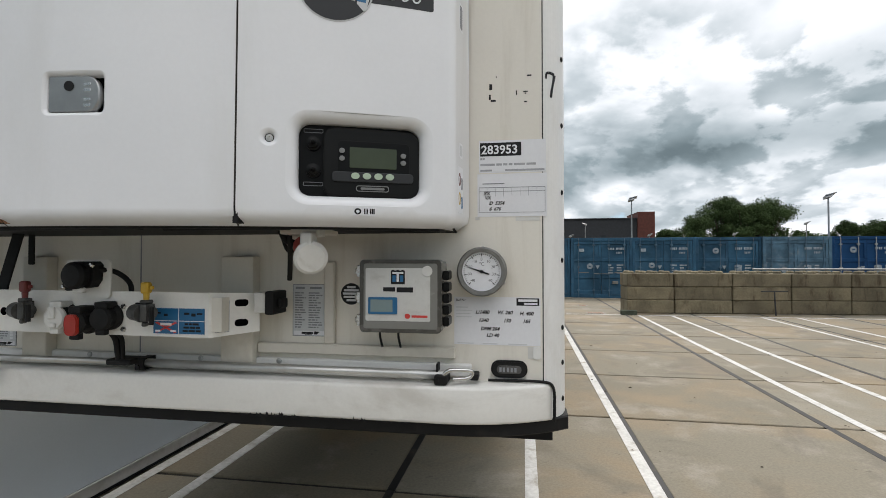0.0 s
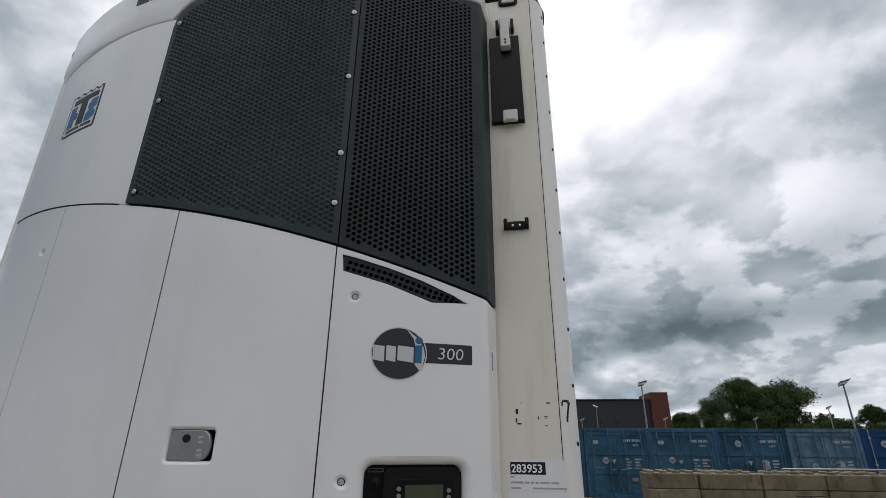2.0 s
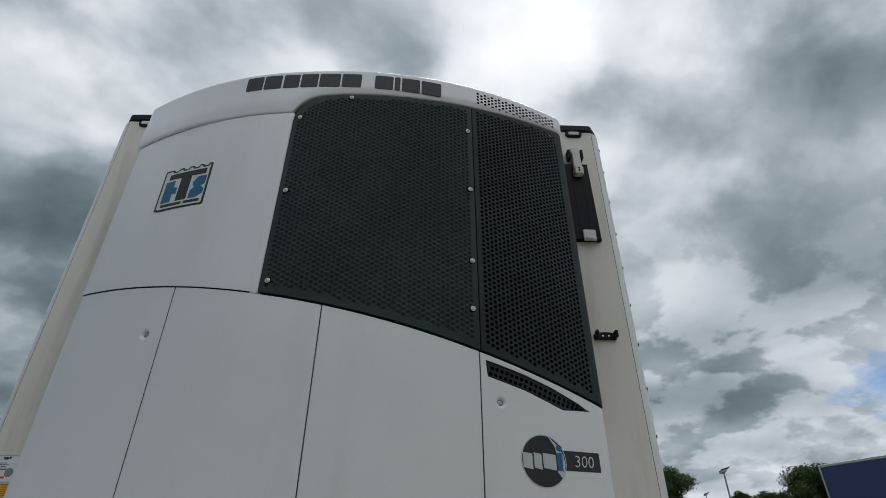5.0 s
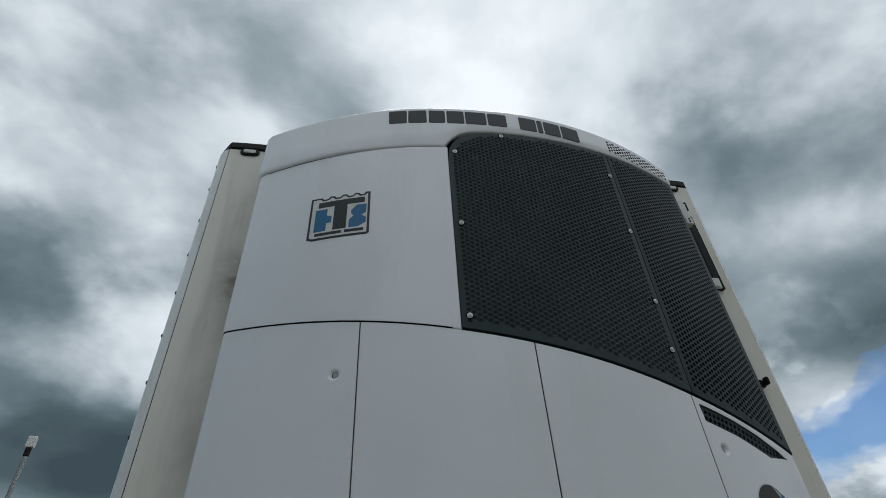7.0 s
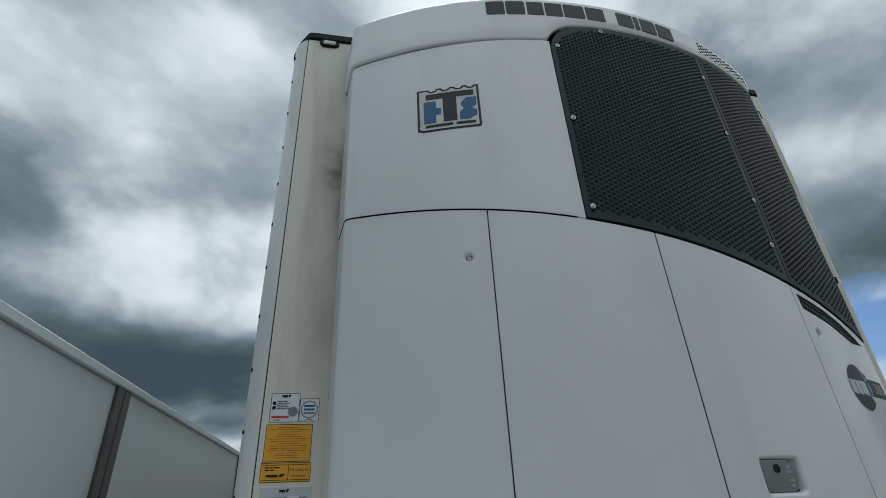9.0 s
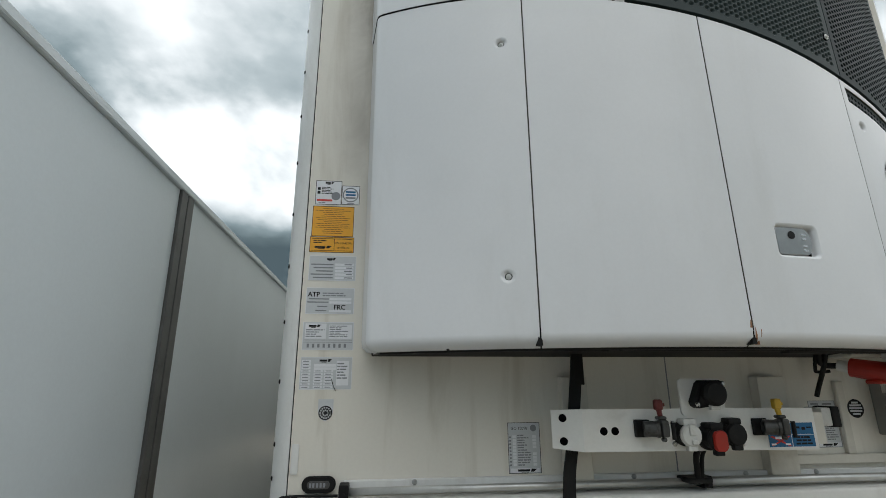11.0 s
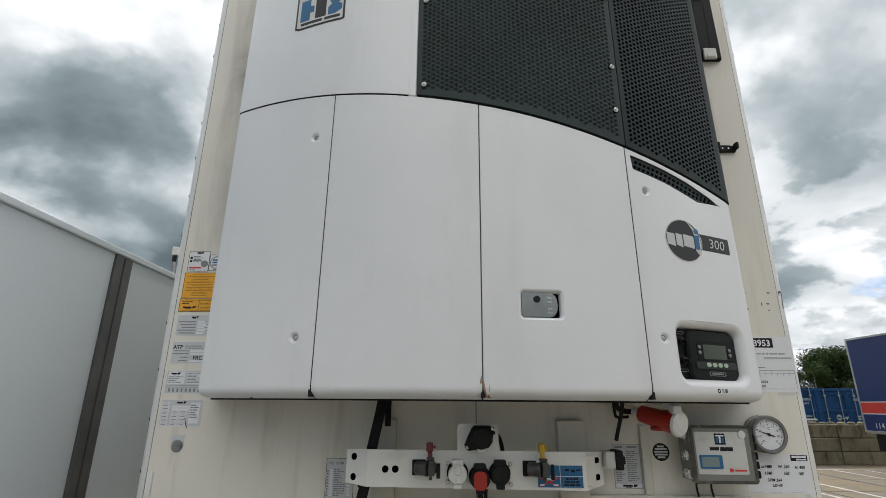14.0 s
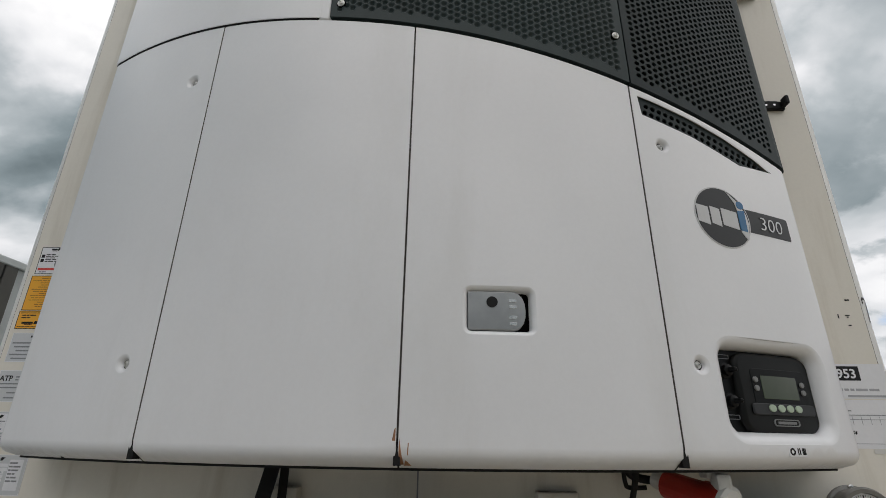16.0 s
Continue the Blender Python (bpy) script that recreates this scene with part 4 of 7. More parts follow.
    for u, z in ((-0.199, 3.674), (-0.199, 3.287), (-0.199, 2.898), (0.011, 3.792), (0.521, 3.681), (0.524, 3.361), (0.523, 3.026), (0.519, 2.831)):
        skin_plate("screw_seat", circle(u, z, 0.0125, 20), VOID, dimpled, lift=0.0046)
        socket_screw(dimpled, u, z, -0.0048, 0.0068)
    # black sheet that puts shade behind the joints, and the dark underside
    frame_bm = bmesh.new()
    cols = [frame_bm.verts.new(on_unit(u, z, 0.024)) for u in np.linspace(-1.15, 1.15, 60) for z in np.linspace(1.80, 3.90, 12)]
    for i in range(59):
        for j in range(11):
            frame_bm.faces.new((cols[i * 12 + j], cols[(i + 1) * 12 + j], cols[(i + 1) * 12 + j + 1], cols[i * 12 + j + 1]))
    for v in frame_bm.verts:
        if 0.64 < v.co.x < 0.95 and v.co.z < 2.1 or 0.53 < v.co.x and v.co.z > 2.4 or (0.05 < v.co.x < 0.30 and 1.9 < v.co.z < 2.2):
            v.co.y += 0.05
    part("joint_dark_sheet", frame_bm, VOID, unit, smooth=True)
    under = bmesh.new()
    edge = [on_unit(u, 1.80, 0.020) for u in np.linspace(-1.10, 1.10, 50)]
    edge = [Vector((max(-0.99, min(0.99, p.x)), p.y, 1.796)) for p in edge]
    lower = [under.verts.new(p) for p in edge]
    back = [under.verts.new((p.x, -0.003, 1.780)) for p in edge]
    for i in range(49):
        under.faces.new((lower[i], back[i], back[i + 1], lower[i + 1]))
    strip = bmesh.new()
    rows = []
    for u in np.linspace(-1.08, 1.08, 60):
        a, b = on_unit(u, 1.86, 0.046), on_unit(u, 1.86, 0.056)
        rows.append([strip.verts.new((p.x, p.y, z)) for p, z in ((a, 1.793), (a, 1.778), (b, 1.778), (b, 1.793))])
    for r, s in zip(rows, rows[1:]):
        for k in range(4):
            strip.faces.new((r[k], r[(k + 1) % 4], s[(k + 1) % 4], s[k]))
    part("edge_seal", strip, BLACK, unit, "black rubber edge seal")
    part("underside", under, BLACK, unit, "black plastic underside")
    # black strips put the shade of the side gap into colour
    for z0, z1 in ((2.62, 3.16), (3.20, 3.70)):
        part("side_gap_strip", box(1.006, 1.024, -0.030, -0.001, z0, z1, 0.004), BLACK, unit, "black strip standing in for the dark gap at the wall")
    for x0, x1, y, dz in ((-0.78, -0.30, -0.22, 0.008), (-0.28, 0.22, -0.26, 0.008), (0.26, 0.60, -0.22, 0.010)):
        part("underside_rib", box(x0, x1, y - 0.02, y + 0.02, 1.790 - dz, 1.800, 0.005), BLACK, unit)
    return unit


unit = build_unit()


# ---- trailer ----
HALF, TOP, FLOOR = 1.29, 4.062, 1.24


def join(*parts_bm):
    """One bmesh out of several."""
    out = bmesh.new()
    for bm in parts_bm:
        data = bpy.data.meshes.new("joined")
        bm.to_mesh(data)
        bm.free()
        out.from_mesh(data)
        bpy.data.meshes.remove(data)
    return out


def bars(rows, y, thick=0.0006):
    """Flat printed bars: rows of x0, x1, z0, z1."""
    bm = bmesh.new()
    for x0, x1, z0, z1 in rows:
        add_box(bm, x0, x1, y - thick, y, z0, z1)
    return bm


def wall_text(name, text, size, x, z, y, mat, parent, label="", slant=0.0, bold=0.0):
    verts, faces = letters(text, size, bold)
    return raw(name, [(x + a + slant * b, y, z + b) for a, b in verts], faces, mat, parent, label, smooth=False)


def bumper_plan(grow_by=0.0, end=1.245):
    """Plan of the front beam: straight, with ends that curve back to the wall."""
    pts = []
    for x in np.concatenate([np.linspace(-end, -0.95, 14), np.linspace(-0.9, 0.9, 7), np.linspace(0.95, end, 14)]):
        k = max(0.0, (abs(x) - 0.95) / (end - 0.95))
        pts.append((float(x), -0.088 - grow_by + 0.080 * k ** 2.2))
    return pts


def rubber_plan():
    return [(float(x), -0.062 + 0.110 * max(0.0, (abs(x) - 0.9) / 0.392) ** 3) for x in np.concatenate([np.linspace(-1.292, -0.9, 14), np.linspace(-0.85, 0.85, 5), np.linspace(0.9, 1.292, 14)])]


def sweep_plan(plan, profile, back=0.0):
    """A beam: the profile rows (inset, z) swept along the plan."""
    bm = bmesh.new()
    rows = [[bm.verts.new((x, y + inset, z)) for x, y in plan] for inset, z in profile]
    rows.append([bm.verts.new((x, back, profile[-1][1])) for x, y in plan])
    rows.insert(0, [bm.verts.new((x, back, profile[0][1])) for x, y in plan])
    for low, high in zip(rows, rows[1:]):
        for i in range(len(plan) - 1):
            bm.faces.new((low[i], low[i + 1], high[i + 1], high[i]))
    for i in (0, -1):
        face = [row[i] for row in rows]
        bm.faces.new(face if i else face[::-1])
    bmesh.ops.recalc_face_normals(bm, faces=bm.faces)
    return bm


def build_trailer():
    t = thing("semi_trailer", "white refrigerated semi-trailer parked on its landing legs", "trailer")
    body = bmesh.new()
    add_box(body, -HALF + 0.005, HALF - 0.012, 0.136, 13.4, FLOOR + 0.03, TOP - 0.045, 0.012, 2)
    part("body", body, WALL_WHITE, t, "white insulated box body")
    part("front_wall", box(-1.2215, 1.2215, 0.0, 0.135, FLOOR + 0.034, TOP - 0.05), FRONT_WHITE, t, "off-white front wall with dirt streaks")
    for s in (-1, 1):
        wide = 0.086 if s > 0 else 0.089
        arc = [(s * (1.202 + wide * math.sin(a)), 0.1185 - 0.120 * math.cos(a)) for a in np.linspace(0.268, math.pi / 2, 14)] + [(s * (1.202 + wide), 0.135), (s * 1.2245, 0.135)]
        prof = bmesh.new()
        low, high = ([prof.verts.new((x, y, z)) for x, y in arc] for z in (FLOOR + 0.035, TOP - 0.05))
        for k in range(len(arc)):
            prof.faces.new((low[k], low[(k + 1) % len(arc)], high[(k + 1) % len(arc)], high[k]))
        prof.faces.new(low), prof.faces.new(high)
        bmesh.ops.recalc_face_normals(prof, faces=prof.faces)
        profile = part("corner_profile", prof, PROFILE, t, "white aluminium corner profile")
        part("seam", box(min(s * 1.2217, s * 1.2243), max(s * 1.2217, s * 1.2243), 0.0022, 0.0112, FLOOR + 0.04, TOP - 0.055), BLACK, t)
        dome = None
        for z in (1.319, 1.419, 1.516, 1.704, 1.894, 2.083, 2.271, 2.468, 2.657, 2.847, 3.032, 3.222, 3.41, 3.60, 3.79, 3.94):
            if dome is None:
                dome = part("rivet", lathe(((0.0074, 0), (0.0071, 0.0017), (0.005, 0.0034), (0.001, 0.0042)), Matrix.Rotation(radians(90), 4, "X"), 12), BLACK, profile)
                first = dome
            else:
                first = new("rivet", dome.data)
                first.parent = profile
            first.location, first.rotation_euler = (s * (1.202 + wide * 0.875), 0.0604, z), (0, 0, s * 1.20)
        # dark top corner cap
        plan = [(1.02, -0.010), (1.10, -0.010), (1.18, -0.010), (1.216, -0.008), (1.226, -0.003), (1.262, 0.040), (1.268, 0.050), (1.209 + wide, 0.112), (1.210 + wide, 0.16)]
        cap = bmesh.new()
        rows = []
        for k, (x, y) in enumerate(plan):
            drop = 0.022 * max(0.0, (x - 1.215) / 0.07)
            rows.append([cap.verts.new((s * px, py, pz)) for px, py, pz in ((x - 0.02, y + 0.02, 4.020 - drop), (x, y, 4.020 - drop), (x, y, 4.052 - drop), (x - 0.005, y + 0.005, 4.058 - drop), (min(x - 0.05, 1.15), y + 0.06, 4.066))])
        for a, b in zip(rows, rows[1:]):
            for m in range(4):
                cap.faces.new((a[m], b[m], b[m + 1], a[m + 1]))
        bmesh.ops.recalc_face_normals(cap, faces=cap.faces)
        part("top_corner_cap", cap, BLACK, t, "black plastic top corner cap")
        for name, z0, z1, x0, x1 in (("top_clearance_lamp", 3.973, 4.018, 1.081, 1.170), ("marker_lamp", 1.386, 1.432, 1.083, 1.181)):
            base = prism(rounded(min(s * x0, s * x1), max(s * x0, s * x1), z0, z1, (z1 - z0) / 2 - 0.001), -0.010, 0.0, 0.003)
            lamp = part(name, base, BLACK, t, "black rubber lamp surround")
            part("lens", prism(rounded(min(s * x0, s * x1) + 0.016, max(s * x0, s * x1) - 0.016, z0 + 0.012, z1 - 0.012, (z1 - z0) / 2 - 0.013), -0.016, -0.008, 0.003), LENS if z0 < 2 else PALE, lamp, "clear ribbed lens")
            if z0 < 2:
                part("lens_ribs", bars([(s * (x0 + x1) / 2 + dx, s * (x0 + x1) / 2 + dx + 0.006, (z0 + z1) / 2 - 0.006, (z0 + z1) / 2 + 0.006) for dx in (-0.026, -0.017, -0.006, 0.004, 0.014)], -0.0161), INK_GREY, lamp)
        # small rounded cover beside the lamp
        part("cover_strip", prism(rounded(min(s * 1.196, s * 1.217), max(s * 1.196, s * 1.217), 1.437, 1.522 if s < 0 else 1.471, 0.006, 3), -0.006, 0.0, 0.002), PROFILE, t)
        # black gasket round the end of the beam
        part("gasket", pipe([(s * 1.075, -0.012, 1.379), (s * 1.15, -0.010, 1.380), (s * 1.222, -0.010, 1.379), (s * 1.244, -0.010, 1.372), (s * 1.251, -0.010, 1.350), (s * 1.2515, -0.010, 1.31), (s * 1.2515, -0.010, 1.276)], 0.0042, 6), BLACK, t, smooth=True)
    part("roof_edge", box(-1.02, 1.02, -0.004, 0.05, 4.014, 4.062, 0.004), BLACK, t)
    # lower beam and rubber
    r = 0.010
    beam = sweep_plan(bumper_plan(), [(r, 1.276)] + [(r - r * math.sin(a), 1.276 + r - r * math.cos(a)) for a in (0.5, 1.0, 1.57)] + [(r - r * math.cos(a), 1.374 - r + r * math.sin(a)) for a in (0.0, 0.5, 1.0, 1.4)])
    part("front_beam", beam, BEAM, t, "white rounded front beam with scuffs", smooth=True)
    rubber = sweep_plan(rubber_plan(), [(0.004, 1.238), (0.0, 1.242), (0.0, 1.272), (0.005, 1.2755)], 0.12)
    part("rubber_strip", rubber, BLACK, t, "black rubber buffer strip")
    nick = bmesh.new()
    rng = random.Random(5)
    for k in range(70):
        x = 0.36 + 0.52 * rng.random()
        near = math.exp(-((x - 0.50) / 0.10) ** 2) + 0.7 * math.exp(-((x - 0.72) / 0.05) ** 2)
        h = 0.0015 + rng.random() ** 3 * 0.011 * near
        w = rng.uniform(0.003, 0.010)
        pts = [(x, 1.2745), (x + w, 1.2745), (x + w * rng.uniform(0.5, 0.95), 1.277 + h * rng.uniform(0.3, 0.8)), (x + w * rng.uniform(0.2, 0.5), 1.277 + h)]
        low, high = ([nick.verts.new((a, y, b)) for a, b in pts] for y in (-0.0888, -0.0868))
        nick.faces.new(low)
        for m in range(4):
            nick.faces.new((low[m], high[m], high[(m + 1) % 4], low[(m + 1) % 4]))
    bmesh.ops.recalc_face_normals(nick, faces=nick.faces)
    part("scuff", nick, INK, t, "chipped dark scuffs")["kind"] = "stuff"
    # rod with clamps
    part("rod", join(tube((-1.055, -0.052, 1.396), (0.045, -0.052, 1.400), 0.0105, sides=16), tube((0.06, -0.052, 1.400), (0.965, -0.052, 1.397), 0.0125, sides=16)), ZINC, t, "galvanised round rod", smooth=True)
    part("rod_rail", box(-1.06, 1.03, -0.018, -0.0005, 1.386, 1.420, 0.003), PROFILE, t)
    for x in (-1.055, 0.055):
        clamp = join(box(x - 0.014, x + 0.014, -0.070, -0.010, 1.380, 1.416, 0.004, 2), tube((x, -0.075, 1.390), (x, -0.060, 1.390), 0.006, sides=8))
        part("rod_clamp", clamp, BLACK, t)
    part("latch_block", join(box(0.938, 0.972, -0.080, -0.015, 1.376, 1.402, 0.003), tube((0.945, -0.085, 1.389), (0.945, -0.075, 1.389), 0.007, sides=8), box(0.940, 0.946, -0.06, -0.03, 1.40, 1.428, 0.001)), BLACK, t, "black latch block")
    part("rod_latch", join(pipe([(0.96, -0.07, 1.395), (0.975, -0.075, 1.414), (1.01, -0.07, 1.416), (1.034, -0.06, 1.412), (1.036, -0.055, 1.400), (1.02, -0.06, 1.392), (0.985, -0.065, 1.390)], 0.0058, 8)), CHROME, t, "steel loop handle of the latch", smooth=True)
    part("latch_tab", box(1.030, 1.052, -0.055, -0.01, 1.386, 1.402, 0.002), BLACK, t)
    for x in (-0.85, -0.16, 0.22, 0.47):
        part("rail_bolt", lathe(((0.008, 0), (0.008, 0.003), (0.005, 0.006)), Matrix.Translation((x, -0.018, 1.412)) @ Matrix.Rotation(radians(90), 4, "X"), 10), ALU, t)
    # steel on the wall below the unit
    for x0, x1 in ((-0.385, -0.298), (0.297, 0.399)):
        part("channel_post", join(box(x0, x1, -0.040, 0.0, 1.395, 1.715, 0.004, 2), box(x0 + 0.01, x1 - 0.01, -0.1738, -0.0405, 1.515, 1.605)), STEEL_WHITE, t, "off-white steel channel post")
    part("shelf_rail", box(0.402, 0.986, -0.020, 0.0, 1.434, 1.464, 0.003), STEEL_WHITE, t, "off-white horizontal rail")
    part("upright_bar", box(0.606, 0.637, -0.018, 0.0, 1.4645, 1.700, 0.003), STEEL_WHITE, t, "off-white upright bar")
    part("wall_seam", box(-0.002, 0.002, -0.0008, 0.0, 1.42, 1.785), INK_GREY, t)
    # underneath
    part("floor_frame", box(-1.25, 1.25, 0.06, 13.3, 1.20, FLOOR + 0.029), BLACK, t, "dark underside of the trailer")
    for x in (-0.46, 0.46):
        part("chassis_rail", join(box(x - 0.07, x + 0.07, 2.4, 13.2, 1.04, 1.055), box(x - 0.006, x + 0.006, 2.4, 13.2, 1.0555, 1.184), box(x - 0.07, x + 0.07, 2.4, 13.2, 1.1845, 1.1995)), BLACK, t)
    for x in (-0.945, 0.945):
        leg = part("landing_leg", join(box(x - 0.055, x + 0.055, 3.775, 3.885, 0.42, 1.199, 0.006), box(x - 0.045, x + 0.045, 3.785, 3.875, 0.12, 0.4195)), BLACK, t, "black landing leg")
        part("foot", join(box(x - 0.13, x + 0.13, 3.71, 3.95, 0.0, 0.028, 0.006), box(x - 0.075, x + 0.075, 3.76, 3.90, 0.0285, 0.11, 0.012), tube((x - 0.1, 3.83, 0.085), (x + 0.1, 3.83, 0.085), 0.022, sides=12)), BLACK, leg)
    part("leg_brace", join(tube((-0.945, 3.85, 0.75), (-0.46, 4.23, 1.0), 0.02, sides=8), tube((0.945, 3.85, 0.75), (0.46, 4.23, 1.0), 0.02, sides=8), tube((-0.895, 3.82, 0.62), (0.895, 3.82, 0.62), 0.016, sides=8)), BLACK, t)
    return t


trailer = build_trailer()


# ---- stickers on the front wall ----
def sticker(name, x0, x1, z0, z1, mat, label, edge=None, y=0.0):
    ob = part(name, box(x0, x1, y - 0.0008, y, z0, z1), mat, trailer, label)
    if edge:
        w = 0.0016
        part("border", bars([(x0, x1, z0, z0 + w), (x0, x1, z1 - w, z1), (x0, x0 + w, z0 + w, z1 - w), (x1 - w, x1, z0 + w, z1 - w)], y - 0.0008, 0.0004), edge, ob)
    return ob


def print_lines(parent, rows, mat=INK_GREY, y=-0.0008, name="print"):
    ob = part(name, bars(rows, y, 0.0005), mat, parent)
    ob["kind"] = "stuff"
    return ob


def paragraph(x0, x1, z0, z1, lines, seed, fill=0.45, centre=False):
    rng = random.Random(seed)
    rows, step = [], (z1 - z0) / lines
    for k in range(lines):
        z = z1 - (k + 0.5) * step
        w = (x1 - x0) * rng.uniform(0.45, 1.0)
        a = x0 + (x1 - x0 - w) / 2 if centre else x0
        cut = a
        while cut < a + w - 0.002:
            e = min(a + w, cut + rng.uniform(0.006, 0.022))
            rows.append((cut, e, z - step * fill / 2, z + step * fill / 2))
            cut = e + 0.0022
    return rows


def maker_mark(parent, x, z, w=0.026, y=-0.0008):
    """A small bar with a slanted shape, in place of a maker's mark."""
    part("maker_mark", join(bars([(x - w / 2, x + w * 0.2, z - 0.003, z + 0.003), (x - w * 0.3, x + w * 0.15, z - 0.0058, z - 0.004)], y, 0.0005), prism([(x + w * 0.25, z - 0.004), (x + w * 0.42, z - 0.004), (x + w * 0.62, z + 0.004), (x + w * 0.3, z + 0.005)], y - 0.0005, y)), INK, parent)


def build_stickers():
    # upper pair
    s = sticker("rules_sticker", -1.200, -1.112, 2.290, 2.378, PAPER, "white sticker with pictograms and red strip", INK)
    maker_mark(s, -1.155, 2.370)
    print_lines(s, [(-1.194, -1.184, 2.343, 2.353), (-1.194, -1.184, 2.329, 2.339)] + paragraph(-1.180, -1.130, 2.328, 2.356, 5, 3), INK)
    part("stamp", prism(circle(-1.131, 2.322, 0.015, 24), -0.0014, -0.0008), INK_GREY, s)
    part("red_bar", bars([(-1.194, -1.142, 2.302, 2.309)], -0.0008, 0.0005), DECAL_RED, s)
    print_lines(s, paragraph(-1.188, -1.150, 2.293, 2.300, 1, 4))
    s = sticker("round_mark_sticker", -1.111, -1.050, 2.292, 2.362, PAPER, "white sticker with a round mark", INK)
    bm = bmesh.new()
    for k in range(40):
        a = 2 * math.pi * k / 40
        add_box(bm, -1.081 + 0.025 * math.cos(a) - 0.002, -1.081 + 0.025 * math.cos(a) + 0.002, -0.0013, -0.0008, 2.328 + 0.025 * math.sin(a) - 0.002, 2.328 + 0.025 * math.sin(a) + 0.002)
    part("ring", bm, INK_GREY, s)
    print_lines(s, [(-1.098, -1.064, 2.336, 2.342), (-1.098, -1.064, 2.325, 2.331)], DECAL_BLUE)
    print_lines(s, [(-1.098, -1.064, 2.314, 2.320), (-1.092, -1.068, 2.296, 2.299)])
    s = sticker("orange_notice", -1.205, -1.066, 2.176, 2.284, DECAL_ORANGE, "orange notice with small black print", INK)
    print_lines(s, paragraph(-1.196, -1.075, 2.184, 2.278, 14, 8, 0.26, True), INK_BROWN)
    s = sticker("orange_certificate", -1.208, -1.062, 2.12, 2.174, DECAL_ORANGE, "orange certificate sticker", INK)
    part("divider", bars([(-1.128, -1.1265, 2.126, 2.168), (-1.202, -1.068, 2.1255, 2.127), (-1.202, -1.068, 2.167, 2.1685)], -0.0008, 0.0004), INK, s)
    maker_mark(s, -1.166, 2.138, 0.05)
    print_lines(s, paragraph(-1.196, -1.136, 2.15, 2.164, 2, 9), INK)
    wall_text("writing", "EN 12642-XL", 0.0098, -1.1235, 2.15, -0.0014, INK, s)
    wall_text("writing", "certificate", 0.0105, -1.119, 2.134, -0.0014, INK, s)
    s = sticker("type_plate", -1.205, -1.052, 2.024, 2.108, PAPER_GREY, "silver type plate with fields", PAPER)
    maker_mark(s, -1.135, 2.097)
    for k in range(5):
        z = 2.079 - k * 0.0112
        part("field", bars([(-1.120, -1.060, z - 0.004, z + 0.0035)], -0.0008, 0.0004), PAPER, s)
    print_lines(s, [r for k in range(5) for r in ((-1.198 + 0.008 * (k % 3), -1.126, 2.0765 - k * 0.0112, 2.0805 - k * 0.0112), (-1.090 + 0.006 * (k % 2), -1.064, 2.077 - k * 0.0112, 2.0805 - k * 0.0112))])
    s = sticker("transport_plate", -1.207, -1.053, 1.914, 2., PAPER_GREY, "silver plate reading ATP and FRC", PAPER)
    wall_text("writing", "ATP", 0.0215, -1.202, 1.9705, -0.0014, INK, s, bold=0.022)
    wall_text("writing", "FRC", 0.0215, -1.118, 1.929, -0.0014, INK, s, bold=0.022)
    print_lines(s, paragraph(-1.155, -1.060, 1.97, 1.986, 2, 11) + [(-1.198, -1.135, 1.961, 1.9645), (-1.202, -1.135, 1.9505, 1.954), (-1.17, -1.138, 1.9365, 1.94), (-1.175, -1.140, 1.923, 1.9265)])
    for z in (1.959, 1.948, 1.9195):
        part("field", bars([(-1.132, -1.062, z, z + 0.0075)], -0.0008, 0.0004), PAPER, s)
    for name, z0, z1, seed in (("load_table", 1.799, 1.888, 21), ("tyre_table", 1.679, 1.778, 22)):
        s = sticker(name, -1.210, -1.050, z0, z1, PAPER_GREY, "silver sticker with a printed table", PAPER)
        if seed == 21:
            part("field", bars([(-1.203, -1.137, z0 + 0.036, z1 - 0.005), (-1.128, -1.056, z0 + 0.036, z1 - 0.008)], -0.0008, 0.0003), PAPER, s)["kind"] = "stuff"
            maker_mark(s, -1.175, z1 - 0.013, 0.034, -0.0011)
            print_lines(s, paragraph(-1.200, -1.140, z0 + 0.040, z1 - 0.022, 4, 23) + paragraph(-1.126, -1.060, z0 + 0.040, z1 - 0.010, 7, 24), INK_GREY, -0.0011)
            print_lines(s, [(-1.195 + 0.0165 * k, -1.188 + 0.0165 * k, z0 + 0.008, z0 + 0.020) for k in range(8)] + [(-1.206, -1.054, z0 + 0.031, z0 + 0.0322), (-1.206, -1.054, z0 + 0.024, z0 + 0.0248)])
        else:
            cells = [(-1.206 + c, -1.206 + c + 0.028, z1 - 0.014 - k * 0.0098 - 0.0032, z1 - 0.014 - k * 0.0098 + 0.0042) for k in range(9) for c in (0.0, 0.038, 0.070) if not (c and k < 3)]
            part("field", bars(cells + [(-1.098, -1.060, z0 + 0.012, z1 - 0.012), (-1.168, -1.100, z1 - 0.030, z1 - 0.022), (-1.168, -1.100, z1 - 0.040, z1 - 0.032)], -0.0008, 0.0003), PAPER, s)["kind"] = "stuff"
            maker_mark(s, -1.135, z1 - 0.011, 0.034)
            print_lines(s, [(a + 0.004, b - 0.006, c + 0.0025, d - 0.0025) for a, b, c, d in cells] + paragraph(-1.096, -1.062, z0 + 0.03, z1 - 0.016, 6, 25), INK_GREY, -0.0011)
            part("pen_mark", pipe([(-1.112, -0.002, z0 + 0.032), (-1.106, -0.002, z0 + 0.012), (-1.098, -0.002, z0 - 0.004)], 0.0012, 5), INK, s)
